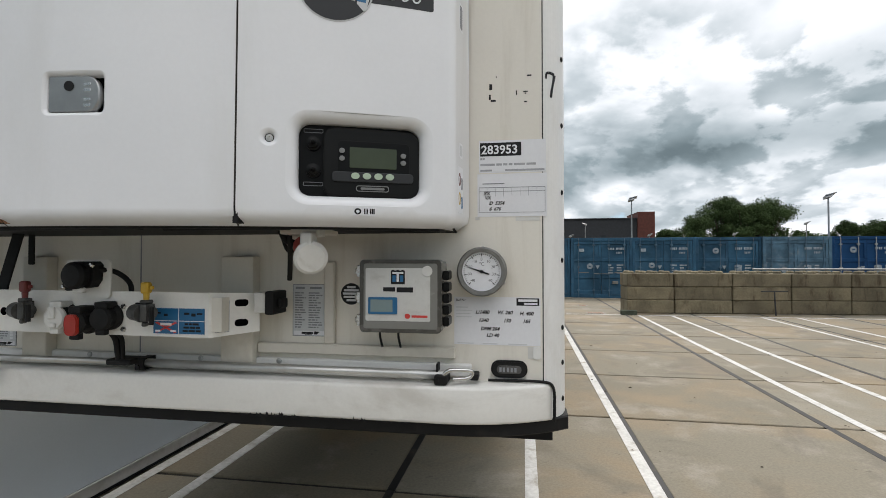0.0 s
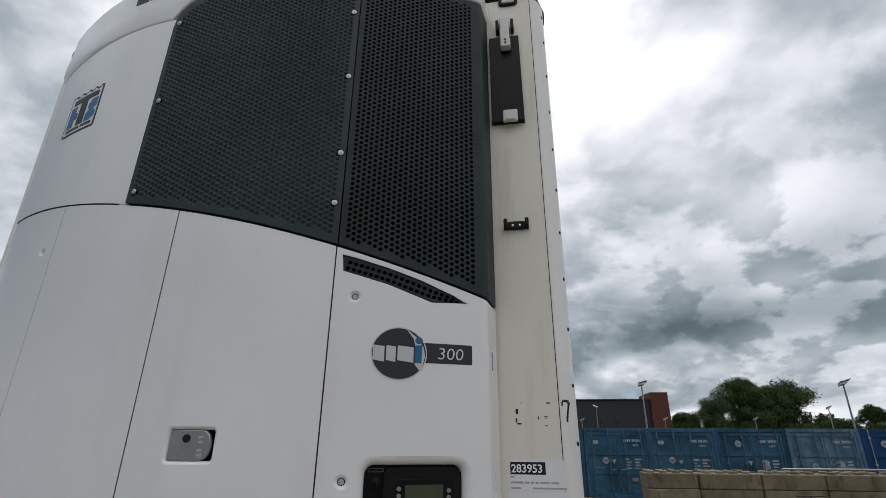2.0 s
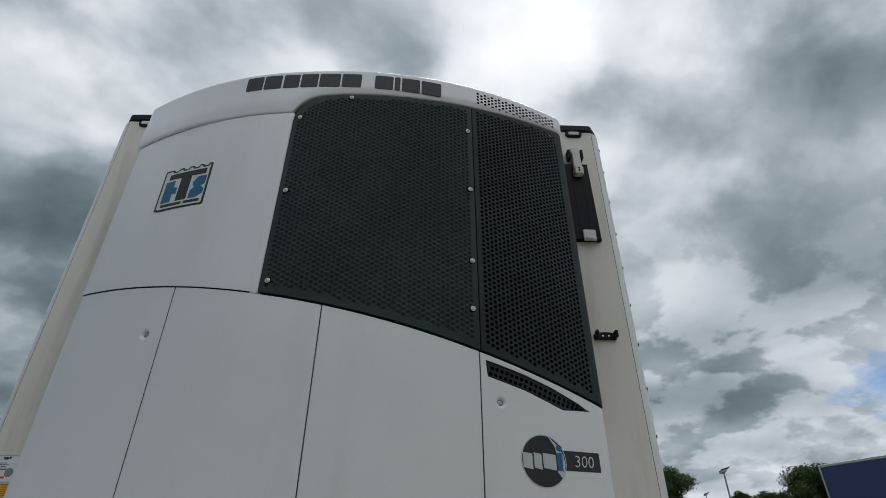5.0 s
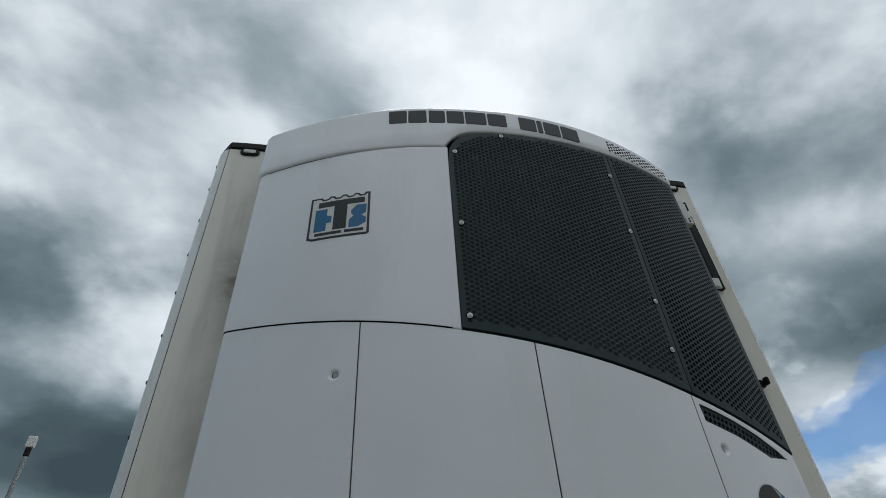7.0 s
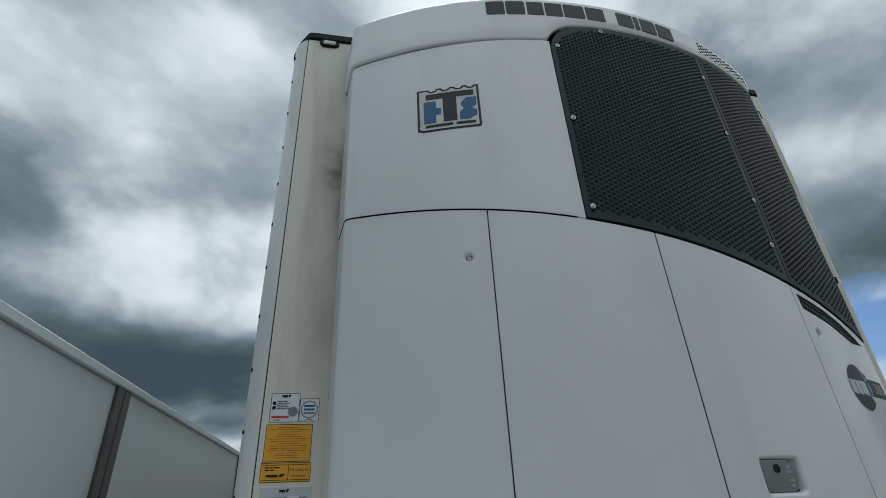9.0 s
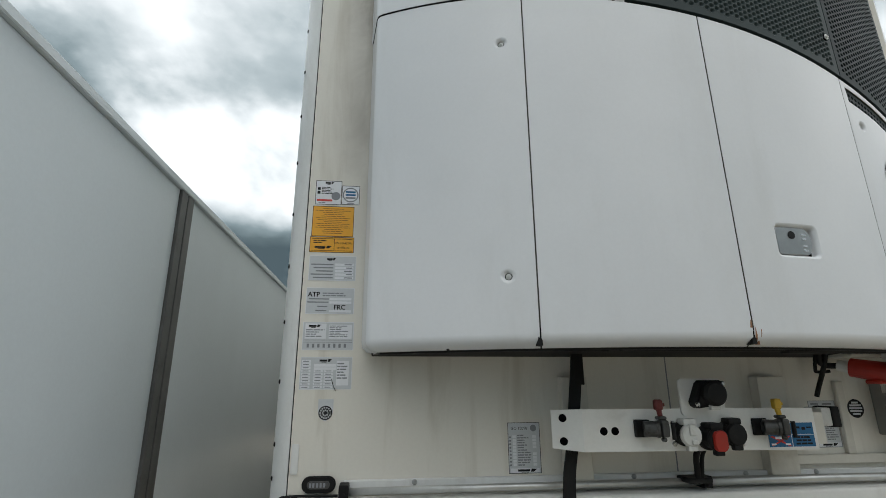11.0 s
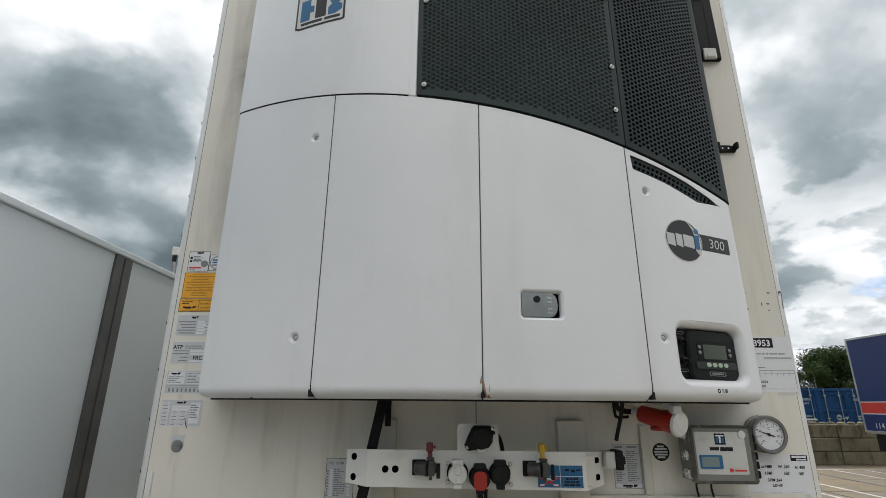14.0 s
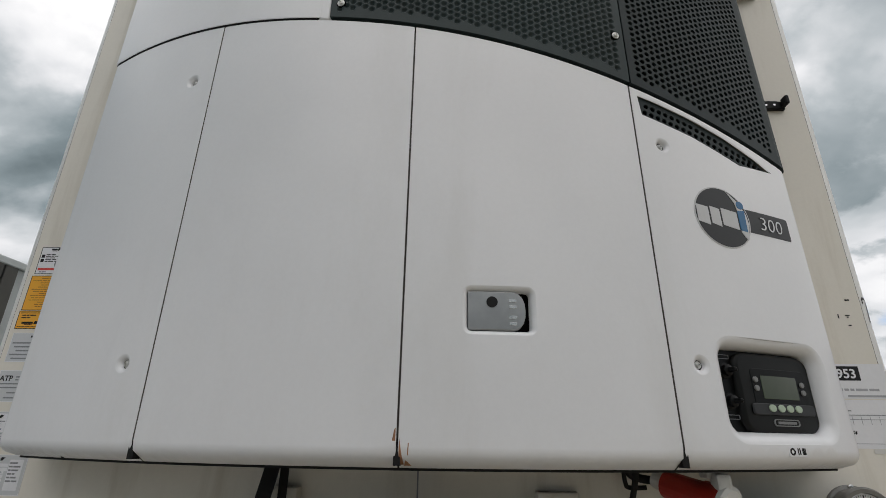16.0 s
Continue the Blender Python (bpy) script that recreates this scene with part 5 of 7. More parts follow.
    s = part("seal_badge", prism([(-1.148, 1.650), (-1.148, 1.612), (-1.144, 1.600), (-1.136, 1.590), (-1.125, 1.586), (-1.114, 1.590), (-1.106, 1.600), (-1.102, 1.612), (-1.102, 1.650)], -0.001, 0.0), PAPER_GREY, trailer, "grey test badge with a dotted disc")
    part("dotted_disc", prism(circle(-1.125, 1.610, 0.021, 24), -0.0015, -0.001), INK, s)
    part("dots", bars([(-1.125 + r * math.cos(a) - 0.0022, -1.125 + r * math.cos(a) + 0.0022, 1.610 + r * math.sin(a) - 0.0022, 1.610 + r * math.sin(a) + 0.0022) for r in (0.008, 0.0155) for a in np.linspace(0, 6.28, 9 if r < 0.01 else 15)], -0.0015, 0.0005), PAPER_GREY, s)
    s = sticker("connector_table", -0.556, -0.452, 1.425, 1.575, PAPER_GREY, "silver sticker with a connector table", INK)
    wall_text("writing", "ISO 12098", 0.0125, -0.546, 1.5535, -0.0014, INK, s)
    part("disc", prism(circle(-0.473, 1.558, 0.010, 20), -0.0013, -0.0008), INK_GREY, s)
    part("field", bars([(-0.541, -0.530, 1.447 + k * 0.0102, 1.455 + k * 0.0102) for k in range(9)] + [(-0.477, -0.465, 1.447 + k * 0.0102, 1.455 + k * 0.0102) for k in range(9) if k != 4], -0.0008, 0.0004), PAPER, s)["kind"] = "stuff"
    print_lines(s, paragraph(-0.526, -0.482, 1.446, 1.540, 13, 31, 0.5) + [(-0.552, -0.546, 1.447 + k * 0.0102, 1.452 + k * 0.0102) for k in range(9)])
    part("strip", bars([(-0.550, -0.458, 1.428, 1.440)], -0.0008, 0.0003), PAPER, s)
    maker_mark(s, -0.500, 1.434, 0.055, -0.0011)
    s = sticker("wiring_table", 0.503, 0.604, 1.483, 1.634, PAPER_GREY, "faded silver sticker with a table", INK_GREY)
    print_lines(s, paragraph(0.510, 0.545, 1.505, 1.612, 15, 33, 0.5) + paragraph(0.552, 0.597, 1.505, 1.612, 15, 34, 0.5) + [(0.512, 0.540, 1.620, 1.626), (0.556, 0.592, 1.620, 1.626)])
    part("strip", bars([(0.507, 0.600, 1.486, 1.498)], -0.0008, 0.0003), PAPER, s)
    maker_mark(s, 0.556, 1.492, 0.05, -0.0011)
    s = part("round_seal", prism(circle(0.682, 1.607, 0.031, 32), -0.001, 0.0), INK, trailer, "round black seal with pale print")
    part("seal_print", bars([(0.682 - w, 0.682 + w, 1.607 + dz, 1.607 + dz + 0.006) for dz, w in ((-0.021, 0.014), (-0.0115, 0.023), (-0.002, 0.025), (0.0075, 0.022), (0.0165, 0.013))], -0.001, 0.0005), INK_PALE, s)
    # on the beam
    s = part("beam_seal", prism(circle(-1.043, 1.327, 0.029, 32), -0.0868, -0.084), PAPER, trailer, "round white seal with black print")
    part("seal_print", join(bars([(-1.066, -1.020, 1.322, 1.333)], -0.0868, 0.0005), bars([(-1.043 + 0.022 * math.cos(a) - 0.003, -1.043 + 0.022 * math.cos(a) + 0.003, 1.327 + 0.022 * math.sin(a) - 0.003, 1.327 + 0.022 * math.sin(a) + 0.003) for a in np.linspace(0, 6.28, 20) if abs(math.sin(a)) > 0.35], -0.0868, 0.0005)), INK, s)
    # sale sheets on the other side
    s = sticker("stock_label", 1.050, 1.232, 1.945, 2.034, PAPER, "white stock label with black number field")
    part("number_field", bars([(1.0535, 1.166, 1.991, 2.028)], -0.0008, 0.0004), INK, s)
    wall_text("writing", "283953", 0.0335, 1.0565, 1.9975, -0.0016, PAPER, s, bold=0.022)
    print_lines(s, [(1.054, 1.060, 1.981, 1.987), (1.061, 1.066, 1.981, 1.987)] + [(a, b, 1.9645, 1.9705) for a, b in ((1.054, 1.094), (1.098, 1.113), (1.117, 1.128), (1.132, 1.142), (1.146, 1.176), (1.180, 1.205))] + [(1.054, 1.086, 1.949, 1.954), (1.122, 1.228, 1.949, 1.954)], INK_FADED)
    s = sticker("record_sheet", 1.046, 1.234, 1.824, 1.942, PAPER, "white sheet with a ruled table")
    print_lines(s, [(1.050, 1.230, 1.9035, 1.905), (1.050, 1.230, 1.893, 1.894), (1.050, 1.230, 1.835, 1.836), (1.050, 1.0512, 1.836, 1.9035), (1.2288, 1.230, 1.836, 1.9035)] + [(1.050 + 0.0225 * k, 1.0506 + 0.0225 * k, 1.880, 1.9035) for k in range(1, 8)] + [(1.06, 1.12, 1.9135, 1.916)], INK_GREY)
    for text, x, z in (("XX", 1.062, 1.884), ("VX", 1.066, 1.872), ("D  5354", 1.078, 1.857), ("6  676", 1.078, 1.841)):
        wall_text("handwriting", text, 0.0125, x, z, -0.0014, INK, s, slant=0.28, bold=0.034)
    s = sticker("size_sheet", 0.981, 1.216, 1.472, 1.603, PAPER, "white sheet with handwritten trailer sizes")
    part("maker_field", bars([(1.152, 1.213, 1.581, 1.601)], -0.0008, 0.0004), INK, s)
    part("maker_bars", bars([(1.157, 1.208, 1.5915, 1.598), (1.172, 1.208, 1.5835, 1.5885)], -0.0012, 0.0004), PAPER, s)
    wall_text("writing", "Ref.Nr.", 0.010, 0.986, 1.591, -0.0014, INK, s)
    print_lines(s, [(0.986, 1.02, 1.573, 1.576), (0.986, 1.03, 1.565, 1.567), (0.986, 1.026, 1.556, 1.558), (0.986, 1.03, 1.547, 1.549), (0.99, 1.035, 1.4745, 1.477), (1.06, 1.10, 1.4745, 1.477), (1.13, 1.18, 1.4745, 1.477)], INK_PALE)
    for text, x, z in (("L/1480", 1.040, 1.557), ("W. 260", 1.100, 1.557), ("H. 400", 1.160, 1.555), ("1340", 1.048, 1.535), ("150", 1.116, 1.535), ("165", 1.168, 1.534), ("DPM 264", 1.054, 1.512), ("LD 40", 1.070, 1.494)):
        wall_text("handwriting", text, 0.0135, x, z, -0.0014, INK, s, slant=0.28, bold=0.034)
    # scraped remains of old tape
    bits = bmesh.new()
    for x, z, w, h in ((1.079, 2.175, 0.008, 0.016), (1.083, 2.142, 0.014, 0.005), (1.078, 2.148, 0.005, 0.014), (1.182, 2.208, 0.012, 0.004), (1.172, 2.165, 0.012, 0.003), (1.174, 2.137, 0.008, 0.003), (1.097, 2.208, 0.003, 0.004), (1.176, 2.160, 0.004, 0.003), (1.152, 2.158, 0.003, 0.012)):
        add_box(bits, x, x + w, -0.0007, 0.0, z, z + h)
    # a torn stroke that follows the rounded corner profile
    stroke = [(1.233, 2.200, 0.0021), (1.234, 2.214, 0.0028), (1.240, 2.218, 0.0039), (1.249, 2.217, 0.0042), (1.256, 2.215, 0.0045), (1.2555, 2.205, 0.0039), (1.253, 2.192, 0.0031), (1.2505, 2.178, 0.0031), (1.248, 2.164, 0.0036), (1.247, 2.150, 0.0031)]
    for (xa, za, wa), (xb, zb, wb) in zip(stroke, stroke[1:]):
        side = Vector((zb - za, xa - xb)).normalized()
        quad = []
        for x, z, w, way in ((xa, za, wa, 1), (xb, zb, wb, 1), (xb, zb, wb, -1), (xa, za, wa, -1)):
            px = x + side.x * w * way
            quad.append(bits.verts.new((px, 0.1175 - 0.120 * math.sqrt(1 - min(0.99, ((px - 1.202) / 0.086) ** 2)), z + side.y * w * way)))
        bits.faces.new(quad)
    part("tape_remains", bits, INK, trailer, "torn dark tape remains")["kind"] = "stuff"
    for x0, x1, z0, z1 in ((1.150, 1.215, 1.812, 1.823), (1.040, 1.052, 1.815, 1.824), (1.182, 1.217, 1.438, 1.470)):
        part("tape", box(x0, x1, -0.0012, -0.0009, z0, z1), PALE, trailer, "strip of white tape")


build_stickers()


# ---- things fixed to the front wall ----
def ring_tube(a, b, r_out, r_in):
    """A short open pipe between two points."""
    a, b = Vector(a), Vector(b)
    turn = (b - a).to_track_quat("Z", "Y").to_matrix().to_4x4()
    long = (b - a).length
    return lathe(((r_out, long), (r_out, 0.002), (r_out - 0.0015, 0.0), (r_in, 0.0), (r_in, long)), Matrix.Translation(a) @ turn, 22)


def build_bracket():
    t = thing("coupling_bracket", "white steel bracket carrying air and electric sockets", "bracket", place=(0, -0.014, 0))
    plan = [(-0.456, -0.122), (-0.378, -0.165), (0.355, -0.165), (0.441, -0.066)]
    lows, highs = (1.512, 1.505, 1.500, 1.506), (1.618, 1.621, 1.619, 1.612)
    bm = bmesh.new()
    outer = [[bm.verts.new((x, y, z)) for (x, y), z in zip(plan, zs)] for zs in (lows, highs)]
    inner = [[bm.verts.new((x + 0.001, y + 0.005, z)) for (x, y), z in zip(plan, zs)] for zs in (lows, highs)]
    for i in range(3):
        bm.faces.new((outer[0][i], outer[0][i + 1], outer[1][i + 1], outer[1][i]))
        bm.faces.new((inner[0][i + 1], inner[0][i], inner[1][i], inner[1][i + 1]))
        bm.faces.new((outer[1][i], outer[1][i + 1], inner[1][i + 1], inner[1][i]))
        bm.faces.new((outer[0][i + 1], outer[0][i], inner[0][i], inner[0][i + 1]))
    for i in (0, 3):
        bm.faces.new((outer[0][i], outer[1][i], inner[1][i], inner[0][i]))
    bmesh.ops.recalc_face_normals(bm, faces=bm.faces)
    part("plate", bm, BEAM, t, "bent white steel plate")
    # holes of the plate: black shapes laid on it for their dark, nothing cut
    for x, z in ((-0.316, 1.560), (-0.282, 1.560)):
        part("hole", prism(circle(x, z, 0.0115, 18), -0.1656, -0.1640), VOID, t)
    fold = Matrix.Translation((-0.427, -0.1380, 0.0)) @ Matrix.Rotation(math.atan2(-0.043, 0.078), 4, "Z")
    for z in (1.596, 1.532):
        hole = prism(circle(0.0, z, 0.0115, 18), -0.0012, 0.0006)
        bmesh.ops.transform(hole, matrix=fold, verts=hole.verts)
        part("hole", hole, VOID, t)
    fold = Matrix.Translation((0.398, -0.1155, 1.56)) @ Matrix.Rotation(math.atan2(0.099, 0.086), 4, "Z")
    for dz in (0.028, -0.026):
        hole = prism(rounded(0.000, 0.036, dz - 0.0095, dz + 0.0095, 0.009, 4), -0.0014, 0.0)
        bmesh.ops.transform(hole, matrix=fold, verts=hole.verts)
        part("hole", hole, VOID, t)
    mark = prism(rounded(-0.050, -0.014, -0.048, 0.036, 0.002, 2), -0.0012, 0.0)
    bmesh.ops.transform(mark, matrix=fold, verts=mark.verts)
    mark = part("flange_sticker", mark, PAPER, t, "white sticker with fine outline")
    lines = bars([(-0.050, -0.014, 0.0348, 0.036), (-0.050, -0.014, -0.048, -0.0468), (-0.050, -0.0488, -0.0468, 0.0348), (-0.0152, -0.014, -0.0468, 0.0348), (-0.042, -0.022, 0.004, 0.006), (-0.042, -0.022, 0.026, 0.028), (-0.042, -0.040, 0.006, 0.026), (-0.024, -0.022, 0.006, 0.026), (-0.044, -0.020, -0.012, -0.010), (-0.044, -0.024, -0.034, -0.032)], -0.0012, 0.0005)
    bmesh.ops.transform(lines, matrix=fold, verts=lines.verts)
    part("sticker_lines", lines, INK_GREY, mark)["kind"] = "stuff"
    # blue warning label
    y = -0.1656
    s = part("warning_label", box(0.194, 0.344, y - 0.0008, y, 1.508, 1.578), DECAL_BLUE, t, "blue label with four warning fields")
    part("label_lines", bars([(0.268, 0.2695, 1.508, 1.578), (0.194, 0.344, 1.5425, 1.544), (0.194, 0.344, 1.508, 1.5092), (0.194, 0.344, 1.5768, 1.578)], y - 0.0008, 0.0004), PAPER, s)
    part("label_print", bars(paragraph(0.276, 0.338, 1.513, 1.540, 3, 41, 0.6, True) + [(0.285, 0.300, 1.560, 1.566), (0.306, 0.318, 1.556, 1.564), (0.322, 0.338, 1.561, 1.565), (0.20, 0.215, 1.562, 1.566), (0.225, 0.236, 1.556, 1.562)], y - 0.0008, 0.0004), INK, s)["kind"] = "stuff"
    part("red_field", join(prism([(0.198, 1.512), (0.207, 1.512), (0.265, 1.538), (0.257, 1.540)], y - 0.0013, y - 0.0008), prism([(0.255, 1.512), (0.265, 1.512), (0.207, 1.540), (0.198, 1.538)], y - 0.0013, y - 0.0008)), DECAL_RED, s)
    part("pale_print", bars([(0.215, 0.248, 1.531, 1.538), (0.20, 0.215, 1.514, 1.519), (0.245, 0.262, 1.514, 1.519)], y - 0.0012, 0.0004), PAPER, s)
    # air couplings
    for x, mat, label in ((-0.180, MAROON, "grey air coupling with raised dark red flap"), (0.190, YELLOW, "grey air coupling with raised yellow flap")):
        barrel = ring_tube((x - 0.030, -0.194, 1.568), (x + 0.002, -0.207, 1.567), 0.0215, 0.0165)
        a = part("air_coupling", join(barrel, tube((x + 0.0025, -0.2072, 1.567), (x + 0.010, -0.2102, 1.567), 0.0235, 0.0235, 20), box(x + 0.0105, x + 0.032, -0.226, -0.192, 1.546, 1.592, 0.006, 2), tube((x + 0.0325, -0.209, 1.569), (x + 0.036, -0.210, 1.569), 0.017, 0.016, 16), box(x + 0.013, x + 0.024, -0.222, -0.204, 1.534, 1.5455, 0.003), box(x + 0.005, x + 0.030, -0.220, -0.196, 1.5925, 1.602, 0.003), box(x - 0.012, x - 0.002, -0.192, -0.177, 1.556, 1.580)), DARK_CAST, t, label)
        # black disc painted as the unlit depth of the barrel
        part("coupling_bore", tube((x - 0.012, -0.2013, 1.5675), (x - 0.010, -0.2021, 1.5675), 0.0164, 0.0164, 18), VOID, a)
        part("coupling_mount", box(x - 0.045, x + 0.000, -0.1768, -0.1652, 1.543, 1.591, 0.002), BLACK, a)
        part("flap", join(tube((x + 0.017, -0.208, 1.602), (x + 0.015, -0.206, 1.622), 0.007, 0.008, 10), box(x + 0.003, x + 0.026, -0.216, -0.196, 1.618, 1.648, 0.007, 3), box(x + 0.0265, x + 0.034, -0.210, -0.200, 1.628, 1.638, 0.003, 2)), mat, a, smooth=False)
        part("lug", tube((x + 0.044, -0.222, 1.585), (x + 0.044, -0.222, 1.540), 0.006, sides=8), BLACK, a)
    # three round sockets
    for x, z, body_mat, lid_mat, drop, label in ((-0.073, 1.552, PALE, PALE, 0.0, "pale plastic socket with hinged lid"), (0.000, 1.540, BLACK, RED, 0.012, "black socket with red lid centre"), (0.067, 1.552, BLACK, BLACK, 0.0, "black socket with hinged lid")):
        back = Matrix.Rotation(radians(90), 4, "X")
        sck = part("socket", lathe(((0.036, 0), (0.036, 0.010), (0.030, 0.016), (0.030, 0.030 + drop)), Matrix.Translation((x, -0.166, z)) @ back, 22), BLACK, t, label)
        part("lid", join(lathe(((0.031, 0.0), (0.032, 0.007), (0.028, 0.013), (0.012, 0.015)), Matrix.Translation((x, -0.196 - drop, z - 0.003)) @ back, 22), box(x - 0.020, x + 0.020, -0.205 - drop, -0.168, z + 0.024, z + 0.042, 0.005, 2), box(x - 0.014, x + 0.014, -0.206 - drop, -0.188 - drop, z - 0.046, z - 0.026, 0.004, 2)), body_mat, sck)
        if drop:
            part("lid_centre", prism(rounded(x - 0.021, x + 0.021, z - 0.034, z + 0.022, 0.016), -0.229, -0.220, 0.003), RED, sck, "worn red lid centre")
        if body_mat is PALE:
            part("lid_ribs", join(box(x - 0.010, x + 0.010, -0.216, -0.210, z - 0.004, z + 0.028, 0.002), box(x - 0.006, x + 0.012, -0.216, -0.210, z - 0.028, z - 0.014, 0.002)), PALE, sck)
    for x, z in ((-0.105, 1.580), (-0.105, 1.523), (0.104, 1.518), (0.104, 1.580)):
        part("bolt", lathe(((0.008, 0), (0.008, 0.003), (0.0055, 0.007)), Matrix.Translation((x, -0.1655, z)) @ Matrix.Rotation(radians(90), 4, "X"), 6), CHROME, t)
    # upper socket on its own tab
    part("upper_tab", prism(rounded(-0.074, 0.066, 1.600, 1.706, 0.012, 4), -0.172, -0.1655, 0.001), BEAM, t, "white steel tab")
    up = part("upper_socket", prism([(-0.050, 1.640), (-0.046, 1.628), (-0.036, 1.622), (0.030, 1.632), (0.043, 1.650), (0.046, 1.692), (0.036, 1.701), (-0.016, 1.701), (-0.026, 1.692)], -0.212, -0.1725, 0.008), BLACK, t, "black round-edged socket")
    part("socket_lid", lathe(((0.036, 0.0), (0.036, 0.014), (0.028, 0.022), (0.01, 0.024)), Matrix.Translation((0.004, -0.212, 1.664)) @ Matrix.Rotation(radians(90), 4, "X"), 24), BLACK, up)
    part("socket_tag", box(-0.008, 0.022, -0.216, -0.200, 1.618, 1.632, 0.002), PALE, up)
    for x, z in ((-0.042, 1.634), (0.042, 1.692)):
        part("bolt", lathe(((0.008, 0), (0.008, 0.004), (0.005, 0.007)), Matrix.Translation((x, -0.205, z)) @ Matrix.Rotation(radians(90), 4, "X"), 6), CHROME, up)
    part("cable", pipe([(0.036, -0.19, 1.68), (0.062, -0.15, 1.672), (0.080, -0.12, 1.64), (0.085, -0.12, 1.60)], 0.007, 8), BLACK, t, smooth=True)
    part("hose", join(pipe([(0.004, -0.12, 1.515), (0.006, -0.088, 1.48), (0.008, -0.080, 1.44), (0.010, -0.076, 1.402)], 0.009, 8), pipe([(0.026, -0.12, 1.515), (0.026, -0.088, 1.48), (0.024, -0.080, 1.44), (0.022, -0.076, 1.402)], 0.006, 8)), BLACK, t, "black cables running down behind the plate", smooth=True)
    part("cable_gland", box(-0.028, 0.052, -0.088, -0.0185, 1.400, 1.416, 0.004), BLACK, t)
    # small switch beside the flange
    sw = part("side_switch", join(box(0.444, 0.478, -0.100, -0.030, 1.560, 1.616, 0.005, 2)), PALE, t, "grey and black side connector")
    part("switch_head", join(box(0.4782, 0.505, -0.105, -0.028, 1.556, 1.620, 0.006, 2), box(0.505, 0.518, -0.085, -0.045, 1.572, 1.600, 0.006, 2)), BLACK, sw)
    return t


build_bracket()


def build_gauge():
    t = thing("dial_thermometer", "round steel dial thermometer with white face", "thermometer")
    back = Matrix.Translation((1.061, 0.0, 1.674)) @ Matrix.Rotation(radians(90), 4, "X")
    part("housing", lathe(((0.066, 0), (0.066, 0.010), (0.060, 0.012), (0.060, 0.040), (0.065, 0.042), (0.066, 0.050), (0.062, 0.057), (0.0535, 0.056), (0.0525, 0.047)), back, 48), GREY_CAST, t, "dull steel housing", smooth=False)
    face = part("dial", lathe(((0.0522, 0.0), (0.0522, 0.0478)), back, 48), PAPER, t, "white dial")
    ticks = bmesh.new()
    for k in range(41):
        a = radians(225 - 270 * k / 40)
        r0, r1 = (0.041 if k % 5 == 0 else 0.045), 0.0485
        d, s = Vector((math.cos(a), 0, math.sin(a))), Vector((-math.sin(a), 0, math.cos(a))) * (0.0008 if k % 5 else 0.0013)
        c = Vector((1.061, -0.0481, 1.674))
        ticks.faces.new([ticks.verts.new(c + p) for p in (d * r0 - s, d * r1 - s, d * r1 + s, d * r0 + s)])
    part("scale", ticks, INK, face)
    for k, word in enumerate(("-40", "-30", "-20", "-10", "0", "10", "20", "30", "40")):
        a = radians(225 - 270 * k / 8)
        wall_text("number", word, 0.0105, 1.061 + 0.033 * math.cos(a) - 0.0026 * len(word), 1.674 + 0.033 * math.sin(a) - 0.0035, -0.0482, INK, face)
    wall_text("unit_sign", "\u00b0C", 0.013, 1.054, 1.690, -0.0482, INK, face)
    part("pointer", prism([(1.018, 1.6875), (1.061, 1.6715), (1.081, 1.6655), (1.082, 1.6685), (1.062, 1.6765)], -0.0500, -0.0490), INK, t, "black pointer")
    part("hub", lathe(((0.0048, 0), (0.0048, 0.003)), Matrix.Translation((1.061, -0.0485, 1.674)) @ Matrix.Rotation(radians(90), 4, "X"), 12), INK, t)
    for a in (90, 210, 330):
        part("rim_screw", lathe(((0.006, 0), (0.0055, 0.003), (0.003, 0.004)), Matrix.Translation((1.061 + 0.063 * math.cos(radians(a)), -0.012, 1.674 + 0.063 * math.sin(radians(a)))) @ Matrix.Rotation(radians(90), 4, "X"), 10), CHROME, t)


build_gauge()


